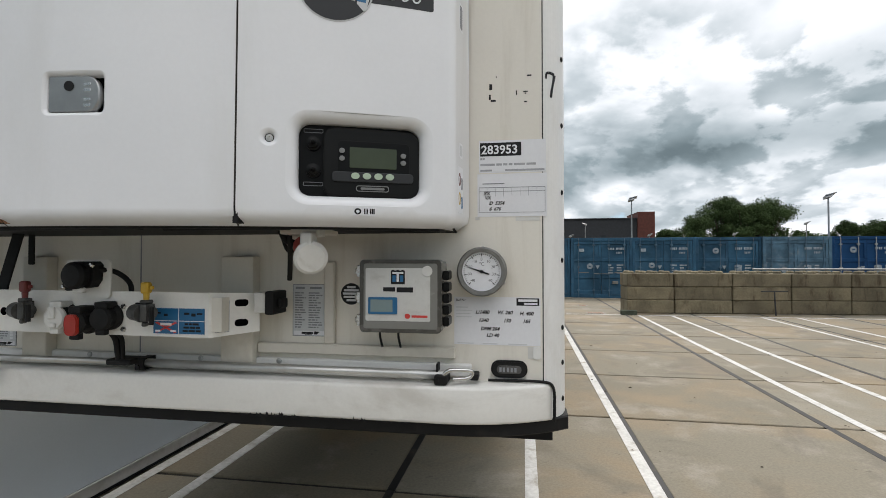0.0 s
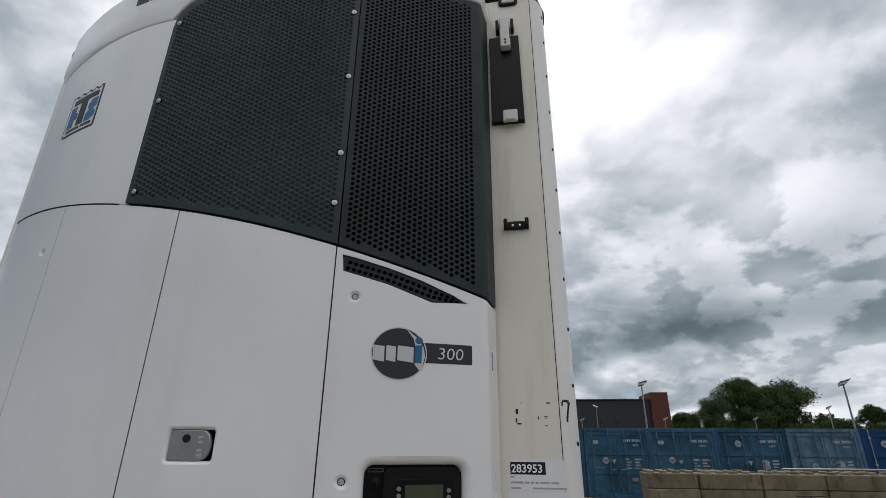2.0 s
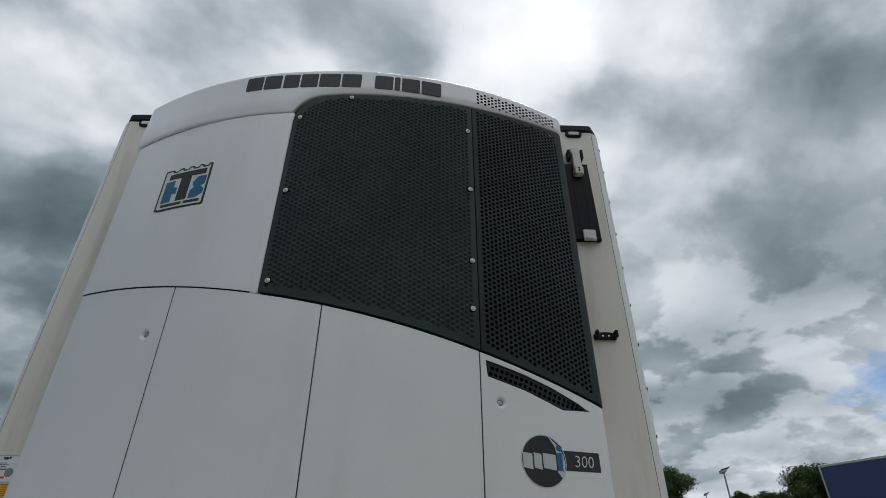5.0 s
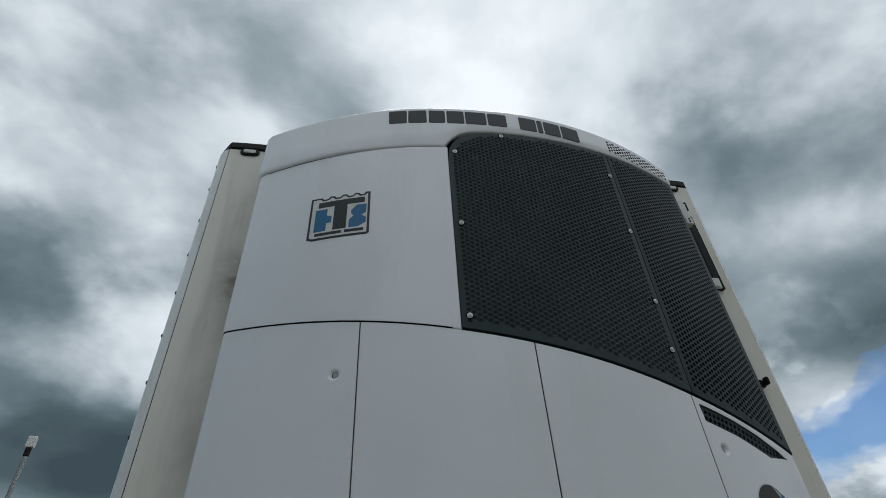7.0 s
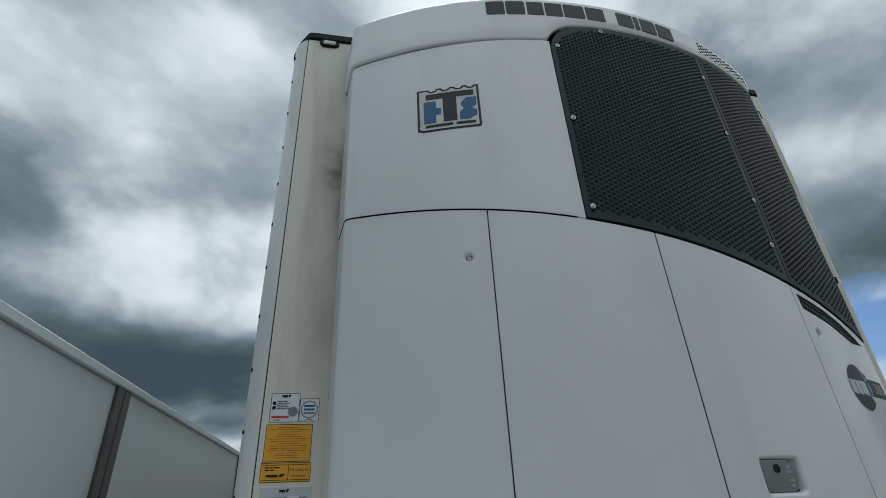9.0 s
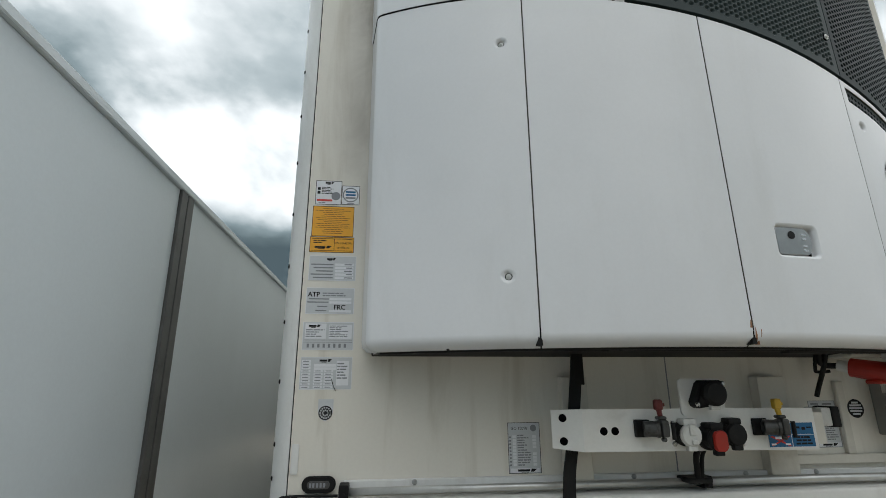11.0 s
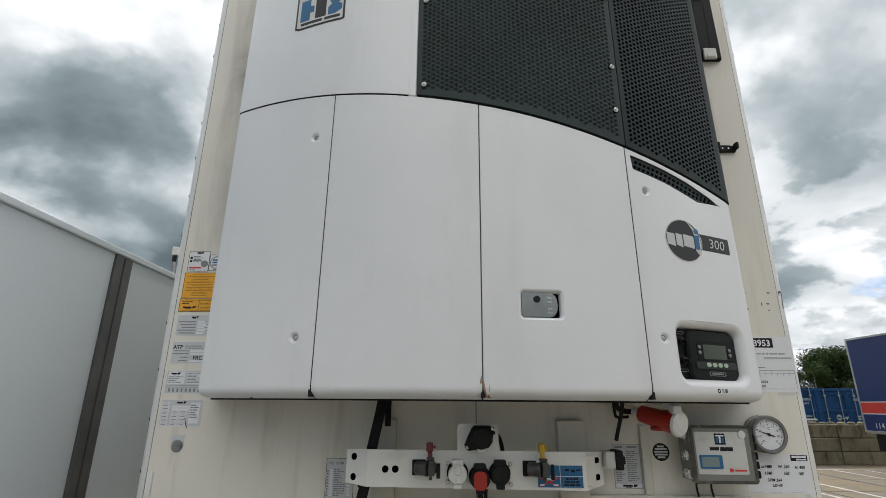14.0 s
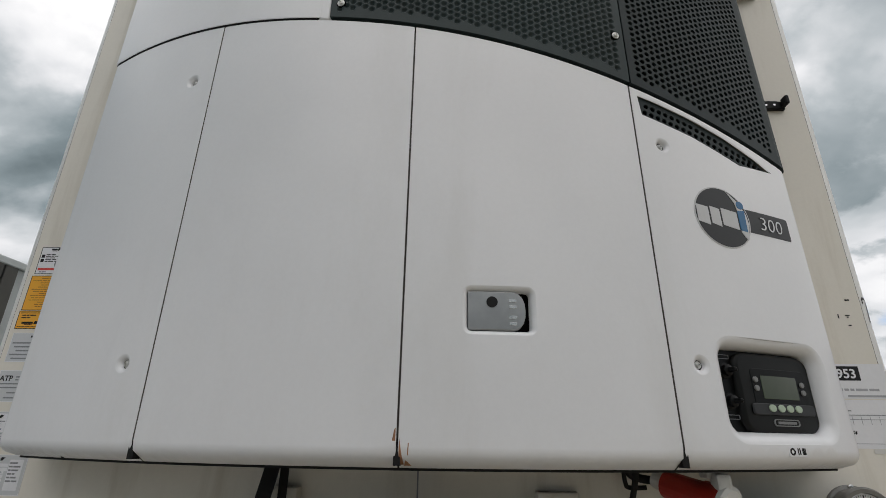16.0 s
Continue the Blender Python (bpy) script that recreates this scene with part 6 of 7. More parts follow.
def build_printer():
    t = thing("temperature_recorder", "grey-lidded temperature recorder box with small display", "recorder", place=(0.009, -0.012, 0))
    part("case", box(0.740, 0.952, -0.062, 0.012, 1.520, 1.702, 0.008, 2), BOX_GREY, t, "grey plastic case")
    part("lid", prism(rounded(0.736, 0.954, 1.516, 1.706, 0.012), -0.098, -0.0625, 0.006), BOX_GREY, t, "smoked lid with dark rim")
    rim = skin_frame(0.736, 0.954, 1.516, 1.706, 0.010, -0.1002, -0.096)
    part("lid_rim", rim, SMOKED, t)
    y = -0.0985
    f = part("face_plate", prism(rounded(0.752, 0.925, 1.546, 1.684, 0.004, 3), y - 0.001, y), FACE_GREY, t, "pale grey printed face plate")
    y -= 0.001
    part("mark_field", prism([(0.8205, 1.642), (0.858, 1.642), (0.858, 1.677), (0.852, 1.680), (0.846, 1.677), (0.839, 1.680), (0.832, 1.677), (0.826, 1.680), (0.8205, 1.677)], y - 0.0004, y), INK, f, "small dark emblem")
    part("mark_shapes", bars([(0.8245, 0.854, 1.669, 1.674), (0.836, 0.8425, 1.648, 1.669)], y - 0.0004, 0.0003), PAPER, f)
    part("mark_blue", bars([(0.825, 0.8335, 1.648, 1.665), (0.845, 0.8535, 1.648, 1.665)], y - 0.0004, 0.0003), DECAL_BLUE, f)
    part("name_bars", bars([(0.800, 0.832, 1.623, 1.634), (0.836, 0.880, 1.621, 1.634)], y, 0.0004), INK, f, "two dark bars")
    part("display_frame", prism(rounded(0.760, 0.838, 1.564, 1.608, 0.003, 3), y - 0.003, y), DECAL_BLUE, f, "blue display frame")
    part("display", prism(rounded(0.7665, 0.826, 1.570, 1.602, 0.001, 2), y - 0.0036, y - 0.003), LCD_BLUE, f, "grey display")
    part("red_mark", prism(rounded(0.858, 0.872, 1.553, 1.566, 0.006, 4), y - 0.0005, y), DECAL_RED, f)
    part("red_bar", bars([(0.876, 0.918, 1.556, 1.562)], y, 0.0004), DECAL_RED, f)
    part("corner_knob", lathe(((0.014, 0), (0.013, 0.003), (0.006, 0.003)), Matrix.Translation((0.917, y, 1.676)) @ Matrix.Rotation(radians(90), 4, "X"), 18), PALE, t)
    for z in (1.545, 1.575, 1.605, 1.635, 1.665):
        part("hinge_knuckle", box(0.955, 0.972, -0.088, -0.035, z - 0.012, z + 0.012, 0.003), GLOSS_BLACK, t)
    for z in (1.545, 1.605, 1.675):
        part("catch", join(box(0.722, 0.736, -0.085, -0.050, z - 0.016, z + 0.016, 0.002), box(0.716, 0.724, -0.08, -0.056, z - 0.008, z + 0.008, 0.002)), CHROME, t, "steel spring catch")
    for x in (0.772, 0.824):
        part("lead", pipe([(x, -0.03, 1.522), (x - 0.002, -0.026, 1.495), (x + 0.004, -0.022, 1.464)], 0.0035, 6), BLACK, t, smooth=True)


def skin_frame(x0, x1, z0, z1, w, y0, y1):
    """A flat rounded frame."""
    outer, inner = rounded(x0, x1, z0, z1, 0.012), rounded(x0 + w, x1 - w, z0 + w, z1 - w, 0.006)
    bm, count = bmesh.new(), len(outer)
    rings = [[bm.verts.new((x, y, z)) for x, z in ring] for ring, y in ((outer, y1), (outer, y0), (inner, y0), (inner, y1))]
    for a, b in zip(rings, rings[1:]):
        for i in range(count):
            bm.faces.new((a[i], a[(i + 1) % count], b[(i + 1) % count], b[i]))
    bmesh.ops.recalc_face_normals(bm, faces=bm.faces)
    return bm


build_printer()


def build_power_inlet():
    t = thing("power_inlet", "red three-phase power inlet with pale hinged lid", "power inlet")
    a, b = Vector((0.588, -0.108, 1.742)), Vector((0.658, -0.225, 1.713))
    d = (b - a).normalized()
    part("body", join(tube(a, a + d * 0.10, 0.030, 0.033, 20), tube(a + d * 0.095, b, 0.036, 0.036, 20), box(0.600, 0.648, -0.19, -0.135, 1.688, 1.702, 0.004)), RED, t, "weathered red plastic body", smooth=False)
    turn = d.to_track_quat("Z", "Y").to_matrix().to_4x4()
    part("lid", lathe(((0.036, 0), (0.041, 0.002), (0.041, 0.012), (0.034, 0.017), (0.012, 0.018)), Matrix.Translation(b) @ turn, 24), PALE, t, "pale round lid")
    part("lid_hinge", join(box(0.640, 0.670, -0.248, -0.210, 1.739, 1.773, 0.006, 2), box(0.632, 0.678, -0.22, -0.18, 1.762, 1.785, 0.005, 2)), PALE, t)
    part("gland", tube(a - d * 0.035, a, 0.017, 0.022, 14), PALE, t)
    part("mount", box(0.545, 0.665, -0.165, -0.06, 1.772, 1.792, 0.003), STEEL_WHITE, t, "pale sheet mount under the unit")
    part("cable", pipe([a - d * 0.03, (0.545, -0.062, 1.750), (0.515, -0.070, 1.762), (0.505, -0.085, 1.792)], 0.0095, 8), BLACK, t, smooth=True)
    part("cable", pipe([(0.500, -0.075, 1.792), (0.508, -0.055, 1.740), (0.520, -0.048, 1.729), (0.556, -0.060, 1.731)], 0.0055, 8), BLACK, t, smooth=True)
    part("cable", pipe([(0.532, -0.085, 1.792), (0.526, -0.066, 1.735), (0.516, -0.046, 1.68), (0.510, -0.036, 1.648)], 0.0075, 8), BLACK, t, smooth=True)


build_power_inlet()


def build_strap():
    t = thing("rubber_strap", "doubled black rubber strap hanging before the beam", "strap")
    for dx, z1 in ((-0.0088, 1.372), (0.0088, 1.352)):
        pts = [(-0.345 + dx, -0.090, 1.790), (-0.352 + dx, -0.098, 1.74), (-0.372 + dx, -0.112, 1.63), (-0.392 + dx, -0.118, 1.50), (-0.405 + dx, -0.122, 1.44), (-0.412 + dx, -0.124, z1)]
        strip = bmesh.new()
        rows = [[strip.verts.new((x + ox, y + oy, z)) for ox, oy in ((-0.0095, 0), (0.0095, 0), (0.0095, 0.006), (-0.0095, 0.006))] for x, y, z in pts]
        for p, q in zip(rows, rows[1:]):
            for k in range(4):
                strip.faces.new((p[k], p[(k + 1) % 4], q[(k + 1) % 4], q[k]))
        strip.faces.new(rows[0]), strip.faces.new(rows[-1][::-1])
        bmesh.ops.recalc_face_normals(strip, faces=strip.faces)
        part("strap", strip, BLACK, t)
    part("strap_end", box(-0.338, -0.316, -0.066, -0.060, 1.690, 1.795, 0.002), BLACK, t, "short hanging strap end")
    part("tie", pipe([(-0.425, -0.148, 1.535), (-0.415, -0.150, 1.515), (-0.405, -0.135, 1.495)], 0.004, 6), BLACK, t)


build_strap()


def build_document_tube():
    t = thing("fire_extinguisher_holder", "dark grey wall pad with two white metal clips", "holder")
    pad = prism([(1.034, 3.778), (1.164, 3.778), (1.170, 3.325), (1.034, 3.325)], -0.022, 0.0, 0.004)
    part("pad", pad, GLOSS_BLACK, t, "dark grey plastic pad")
    part("groove", join(box(1.075, 1.083, -0.0235, -0.0222, 3.34, 3.765), box(1.125, 1.133, -0.0235, -0.0222, 3.34, 3.765)), GLOSS_BLACK, t)
    clip = part("upper_clip", join(box(1.085, 1.125, -0.050, -0.022, 3.703, 3.838, 0.005, 2), box(1.082, 1.128, -0.040, -0.0, 3.828, 3.873, 0.006, 2), box(1.084, 1.128, -0.056, -0.020, 3.693, 3.738, 0.004)), PALE, t, "white metal spring clip")
    for z in (3.71, 3.726):
        part("rivet", tube((1.106, -0.058, z), (1.106, -0.055, z), 0.005, sides=10), BLACK, clip)
    for x in (1.066, 1.132):
        part("hook", box(x, x + 0.014, -0.04, 0.0, 3.803, 3.86, 0.005, 2), BLACK, t)
    part("lower_clip", join(box(1.082, 1.142, -0.036, -0.022, 3.318, 3.375, 0.006, 2), box(1.092, 1.132, -0.042, -0.0362, 3.322, 3.338, 0.003)), PALE, t, "white lower clip")
    h = thing("rubber_bump_stop", "small black rubber holder on the front wall", "holder")
    arch = [(1.066, 2.844), (1.160, 2.844)] + [(1.113 + 0.047 * math.cos(a), 2.866 + 0.010 * math.sin(a)) for a in np.linspace(0, math.pi, 9)]
    part("base", prism(arch, -0.014, 0.0, 0.003), BLACK, h)
    for x in (1.066, 1.146):
        part("ear", box(x, x + 0.014, -0.042, -0.0142, 2.846, 2.878, 0.004), BLACK, h)
    for x in (1.100, 1.126):
        part("screw_head", tube((x, -0.016, 2.858), (x, -0.0142, 2.858), 0.004, sides=10), CHROME, h)


build_document_tube()


# ---- neighbouring box body ----
def build_box_body():
    x = -1.828
    t = thing("box_body", "pale grey panelled box body standing close by", "box body", place=(0, 0, 0))
    edges = (-9.6, -7.05, -4.50, -1.98, 0.434, 3.165, 5.5, 8.05, 10.6)
    for k, (y0, y1) in enumerate(zip(edges, edges[1:])):
        wide = 0.065 if k != 4 else 0.012
        a = y0 + (0.135 if y0 != 3.165 else 0.02)
        part("side_panel", box(x - 0.05, x, a, y1, 0.13, 2.496, 0.002), PANEL_GREY, t, "pale grey smooth side panel")
        if k:
            w = 0.132 if y0 != 3.165 else 0.018
            part("post", join(box(x - 0.05, x + 0.012, y0 + 0.001, y0 + w * 0.46, 0.13, 2.50, 0.002), box(x - 0.05, x + 0.012, y0 + w * 0.54, y0 + w, 0.13, 2.50, 0.002), box(x - 0.05, x + 0.002, y0 + w * 0.46, y0 + w * 0.54, 0.13, 2.50)), POST_GREY, t, "dull aluminium joint profile")
    part("top_rail", join(box(x - 0.06, x + 0.016, edges[0], edges[-1], 2.497, 2.53, 0.004), box(x - 2.4, x - 0.0605, edges[0], edges[-1], 2.49, 2.525)), PANEL_GREY, t, "pale top rail and roof")
    part("bottom_rail", box(x - 0.06, x + 0.014, edges[0], edges[-1], 0.04, 0.129, 0.004), ALU, t, "aluminium bottom rail")
    part("skid", box(x - 2.38, x - 0.02, edges[0] + 0.02, edges[-1] - 0.02, 0.0, 0.039), BLACK, t)
    part("end_wall", join(box(x - 2.4, x - 0.051, edges[0], edges[0] + 0.05, 0.05, 2.489), box(x - 2.4, x - 0.051, edges[-1] - 0.05, edges[-1], 0.05, 2.489), box(x - 2.4, x - 2.35, edges[0] + 0.051, edges[-1] - 0.051, 0.05, 2.489)), PANEL_GREY, t)


build_box_body()


# ---- row of stacking blocks ----
def build_blocks():
    rng = random.Random(3)
    data = None
    for row in range(3):
        for k in range(10):
            if data is None:
                bm = box(-0.848, 0.848, -0.4, 0.4, -0.203, 0.203, 0.022)
                block = finish(bm, "concrete_block", BLOCK)
                data = block.data
                short = finish(box(-0.70, 0.70, -0.4, 0.4, -0.203, 0.203, 0.022), "concrete_block", BLOCK)
                end_data = short.data
                bpy.data.objects.remove(short)
                block.data = end_data
            else:
                block = new("concrete_block", data if k else end_data)
            # the row runs off at a slight angle
            along = 1.722 * k + (0.861 if k else 1.005)
            block.matrix_world = Matrix.Translation((4.01 + along * 0.9963, 15.11 + along * 0.085, 0.206 + 0.4135 * row)) @ Matrix.Rotation(0.085 + rng.uniform(-0.004, 0.004), 4, "Z") @ Matrix.Translation((rng.uniform(-0.006, 0.006), rng.uniform(-0.012, 0.012), 0))
            tagged(block, "weathered grey concrete stacking block with dark stains", "concrete block", "concrete block wall")
            if row == 2:
                for dx in (-0.55, -0.18, 0.18, 0.55):
                    for dy in (-0.2, 0.2):
                        if k == 0 and dx == -0.55 and dy == -0.2:
                            stud = finish(lathe(((0.12, 0.0), (0.11, 0.05), (0.07, 0.075)), sides=10), "stud", BLOCK, block)
                            knob = stud.data
                        else:
                            stud = new("stud", knob)
                            stud.parent = block
                        stud.location = (dx, dy, 0.205)
    t = thing("steel_bar_tool", "dark steel bar with a crosspiece leaning on the blocks", "tool")
    part("shaft", tube((8.55, 14.72, 0.0), (8.55, 14.80, 0.70), 0.022, sides=8), BRICK_DARK, t)
    part("crosspiece", tube((8.18, 14.80, 0.712), (8.92, 14.80, 0.722), 0.02, sides=8), BRICK_DARK, t)
    t = thing("steel_tube", "thin galvanised tube lying on the concrete blocks", "tube")
    part("tube", tube((8.2, 15.36, 1.365), (12.2, 15.70, 1.365), 0.03, sides=10), POLE, t)
    for x0, x1, y0, y1 in ((3.10, 3.66, 14.42, 14.80), (3.10, 3.43, 16.90, 17.30)):
        t = thing("drain_cover", "dark cast iron drain cover in the concrete", "drain cover")
        rim = part("frame", box(x0, x1, y0, y1, 0.0, 0.005, 0.0015), GREY_CAST, t)
        for k in range(6):
            a = x0 + 0.04 + (x1 - x0 - 0.08) * k / 6
            part("rib", box(a, a + (x1 - x0 - 0.08) / 9, y0 + 0.04, y1 - 0.04, 0.0051, 0.009), RUST, rim)
    t = thing("timber_bearer", "short dark green timber beside the blocks", "timber")
    part("beam", box(4.06, 4.52, 14.2, 14.38, 0.0, 0.14, 0.01), TIMBER, t)


build_blocks()


# ---- shipping containers ----
def build_container(paint, seed):
    rng = random.Random(seed)
    t = thing("shipping_container", "blue steel shipping container with closed double doors", "shipping container", "row of shipping containers")
    w, h, d = 1.274, 2.591, 6.05
    frame_bm = bmesh.new()
    for s in (-1, 1):
        add_box(frame_bm, s * w - 0.12 * (s > 0), s * w + 0.12 * (s < 0), 0.0, 0.16, 0.0, h, 0.01)
        add_box(frame_bm, s * w - 0.05 * (s > 0), s * w + 0.05 * (s < 0), 0.161, d, 0.0, 0.16)
        add_box(frame_bm, s * w - 0.05 * (s > 0), s * w + 0.05 * (s < 0), 0.161, d, h - 0.08, h)
    add_box(frame_bm, -w + 0.121, w - 0.121, 0.0, 0.14, h - 0.14, h - 0.005, 0.006), add_box(frame_bm, -w + 0.121, w - 0.121, 0.0, 0.14, 0.0, 0.16, 0.006)
    part("frame", frame_bm, paint, t)
    shell = join(box(-w + 0.051, w - 0.051, 0.2, d - 0.02, h - 0.05, h - 0.03), box(-w + 0.01, -w + 0.045, 0.161, d, 0.161, h - 0.081), box(w - 0.045, w - 0.01, 0.161, d, 0.161, h - 0.081), box(-w + 0.051, w - 0.051, d - 0.019, d, 0.161, h - 0.051))
    part("shell", shell, paint, t)
    for s in (-1, 1):
        bm = bmesh.new()
        x0, x1 = (0.006, w - 0.125) if s > 0 else (-w + 0.125, -0.006)
        add_box(bm, x0, x1, 0.055, 0.075, 0.165, 2.445)
        for z0, z1 in ((0.165, 0.32), (0.84, 0.98), (1.56, 1.70), (2.30, 2.445)):
            add_box(bm, x0, x1, 0.022, 0.0548, z0, z1, 0.008)
        for a, b in ((x0, x0 + 0.09), (x1 - 0.09, x1)):
            add_box(bm, a, b, 0.022, 0.0548, 0.3205, 0.8395), add_box(bm, a, b, 0.022, 0.0548, 0.9805, 1.5595), add_box(bm, a, b, 0.022, 0.0548, 1.7005, 2.2995)
        door = part("door", bm, paint, t)
        for rx in (0.27, 0.83):
            x = x0 + (x1 - x0) * (rx if s > 0 else 1 - rx)
            rod = part("lock_rod", join(tube((x, -0.012, 0.05), (x, -0.012, 2.56), 0.017, sides=8), box(x - 0.05, x + 0.05, -0.03, 0.021, 0.30, 0.36), box(x - 0.05, x + 0.05, -0.03, 0.021, 2.24, 2.30), box(x - 0.05, x + 0.05, -0.03, 0.021, 1.30, 1.35)), ALU if paint is BLUE_NEW else RUSTY_BLUE, door)
            part("lock_handle", box(min(x, x - s * 0.42), max(x, x - s * 0.42), -0.040, -0.030, 1.02 + 0.05 * (rx > 0.5), 1.05 + 0.05 * (rx > 0.5), 0.004), GREY_CAST, rod)
        xm = (x0 + x1) / 2
        part("lock_box", box(xm - 0.13, xm + 0.10, -0.05, 0.021, 0.60, 0.72, 0.008), GREY_CAST, door, "dark steel lock box") if s > 0 else None
        if s > 0:
            rows = [(xm - 0.30 + 0.07 * k, xm - 0.30 + 0.07 * k + 0.05, 2.06, 2.16) for k in range(4)] + [(xm + 0.03 + 0.055 * k, xm + 0.07 + 0.055 * k, 2.06, 2.16) for k in range(7)] + [(xm + 0.05 + 0.06 * k, xm + 0.09 + 0.06 * k, 1.90, 1.98) for k in range(4)]
            for k in range(4):
                rows += [(xm - 0.30, xm - 0.30 + rng.uniform(0.12, 0.26), 1.38 - 0.11 * k, 1.44 - 0.11 * k), (xm + 0.06, xm + 0.06 + rng.uniform(0.15, 0.30), 1.38 - 0.11 * k, 1.44 - 0.11 * k)]
            part("markings", bars(rows, 0.0215, 0.001), MARK_PALE, door, "pale printed markings")["kind"] = "stuff"
            if seed in (3, 4, 5):
                part("label_panel", box(xm - 0.32, xm - 0.06, 0.019, 0.0548, 1.10, 1.42), MARK_PALE, door, "white printed label")
        else:
            ring = (2.05, 1.36, 1.40, 2.02, 1.24)[seed % 5]
            mark = part("round_mark", prism(circle(xm + 0.10, ring, 0.125, 20), 0.019, 0.0215), MARK_PALE, door, "pale round mark")
            part("mark_bar", box(xm + 0.05, xm + 0.15, 0.0175, 0.0188, ring - 0.02, ring + 0.02), paint, mark)
            if seed != 4:
                part("warning_triangle", prism([(xm + 0.42, 1.24), (xm + 0.51, 1.40), (xm + 0.33, 1.40)], 0.019, 0.0215), MARK_PALE, door)
            if seed in (1, 2):
                part("square_mark", prism(rounded(xm - 0.34, xm - 0.14, 1.98, 2.12, 0.01, 2), 0.019, 0.0215), MARK_PALE, door)
    return t


for k in range(-1, 11):
    paint = BLUE_NEW if k > 3 else BLUE_FADED if k == 3 else BLUE_OLD
    box_unit = build_container(paint, k + 1)
    box_unit.matrix_world = pose(4.47 + 2.556 * k, 20.75 + 0.05 * (k % 3), 0.0)
    tagged(box_unit, "deep blue steel shipping container with closed double doors" if k > 3 else "chalky faded blue shipping container with pale patches" if k == 3 else "worn teal-blue shipping container with closed double doors")


# ---- blue truck body ----
def build_truck():
    t = thing("truck_body", "navy blue box truck body with red and white stripes", "truck")
    x0, x1, y0, y1, z0, z1 = 11.95, 14.5, 0.4, 13.43, 1.12, 3.76
    part("body", box(x0, x1, y0, y1, z0, z1, 0.02, 2), BLUE_TRUCK, t, "navy blue side panels")
    part("top_rail", box(x0 - 0.012, x1 + 0.012, y0 - 0.012, y1 + 0.012, z1 - 0.055, z1 + 0.012, 0.008), ALU, t)
    part("corner_post", box(x0 - 0.01, x0 + 0.05, y1 - 0.05, y1 + 0.012, z0 - 0.02, z1 - 0.056, 0.006), ALU, t)
    part("bottom_rail", box(x0 - 0.012, x0 + 0.05, y0, y1 - 0.051, z0 - 0.05, z0 + 0.03, 0.006), ALU, t)
    part("red_stripe", box(x0 - 0.003, x0 + 0.002, y0 + 0.02, y1 - 0.052, 1.62, 1.92), DECAL_RED, t, "red stripe")
    part("white_stripe", join(box(x0 - 0.0035, x0 + 0.002, y0 + 0.02, y1 - 0.052, 1.595, 1.6198), box(x0 - 0.0035, x0 + 0.002, y0 + 0.02, y1 - 0.052, 1.9202, 1.945)), PAPER, t)
    verts, faces = letters("114", 0.22)
    raw("number", [(x0 - 0.004, 13.05 - a, 1.22 + b) for a, b in verts], faces, PAPER, t, smooth=False)
    part("side_guard", box(x0 + 0.03, x0 + 0.09, y0 + 0.4, y1 - 0.3, 0.62, z0 - 0.052, 0.006), BLACK, t, "black side guard")
    part("chassis", box(x0 + 0.55, x1 - 0.55, y0 + 0.3, y1 - 0.4, 0.80, z0 - 0.051), BLACK, t)
    for x in (x0 + 0.18, x1 - 0.18):
        for y in (10.6, 11.8, 2.4):
            part("wheel", lathe(((0.2, -0.14), (0.46, -0.14), (0.51, -0.10), (0.51, 0.10), (0.46, 0.14), (0.26, 0.14), (0.22, 0.06)), Matrix.Translation((x, y, 0.51)) @ Matrix.Rotation(radians(90), 4, "Y"), 28), BLACK, t, "black truck wheel")
    part("axle", join(*(box(x0 + 0.3, x1 - 0.3, y - 0.06, y + 0.06, 0.45, 0.57) for y in (10.6, 11.8, 2.4)), *(box(x0 + 0.7, x0 + 0.8, y - 0.05, y + 0.05, 0.5705, 0.7995) for y in (10.6, 11.8, 2.4))), BLACK, t)


build_truck()


# ---- lamps, building, trees beyond ----
def build_lamp(x, y, height, turn, boxed=False):
    t = thing("street_lamp", "slim galvanised lamp post with a " + ("small upright head" if boxed else "flat angled head"), "street lamp", "yard lamps", place=(x, y, 0))
    part("post", tube((0, 0, 0), (0, 0, height - 0.06), 0.055, 0.038, 10), POLE, t)
    turned = Matrix.Translation((0, 0, height - 0.08)) @ Matrix.Rotation(radians(turn), 4, "Z")
    if boxed:
        head = box(-0.075, 0.075, -0.05, 0.05, 0.06, 0.26, 0.012)
        clamp = box(-0.045, 0.045, -0.045, 0.045, -0.10, 0.0595, 0.01)
        bmesh.ops.transform(head, matrix=turned, verts=head.verts), bmesh.ops.transform(clamp, matrix=turned, verts=clamp.verts)
        part("head", head, PALE, t, "pale lamp head"), part("clamp", clamp, BLACK, t)
        return
    # a tilted flat panel over a short wedge-shaped head
    tilt = turned @ Matrix.Rotation(radians(-16), 4, "Y") @ Matrix.Rotation(radians(-16), 4, "X")
    panel = box(-0.14, 0.36, -0.20, 0.20, 0.05, 0.095, 0.008)
    bmesh.ops.transform(panel, matrix=tilt, verts=panel.verts)
    head = prism([(-0.22, -0.06), (-0.18, 0.049), (0.26, 0.049), (0.10, -0.07)], -0.13, 0.13, 0.01)
    bmesh.ops.transform(head, matrix=tilt, verts=head.verts)
    part("panel", panel, POLE, t, "flat grey panel"), part("head", head, POLE, t, "wedge-shaped grey lamp head")


def far(az, dist, eye=(1.168, -1.348)):
    return eye[0] + dist * math.sin(radians(az)), eye[1] + dist * math.cos(radians(az))


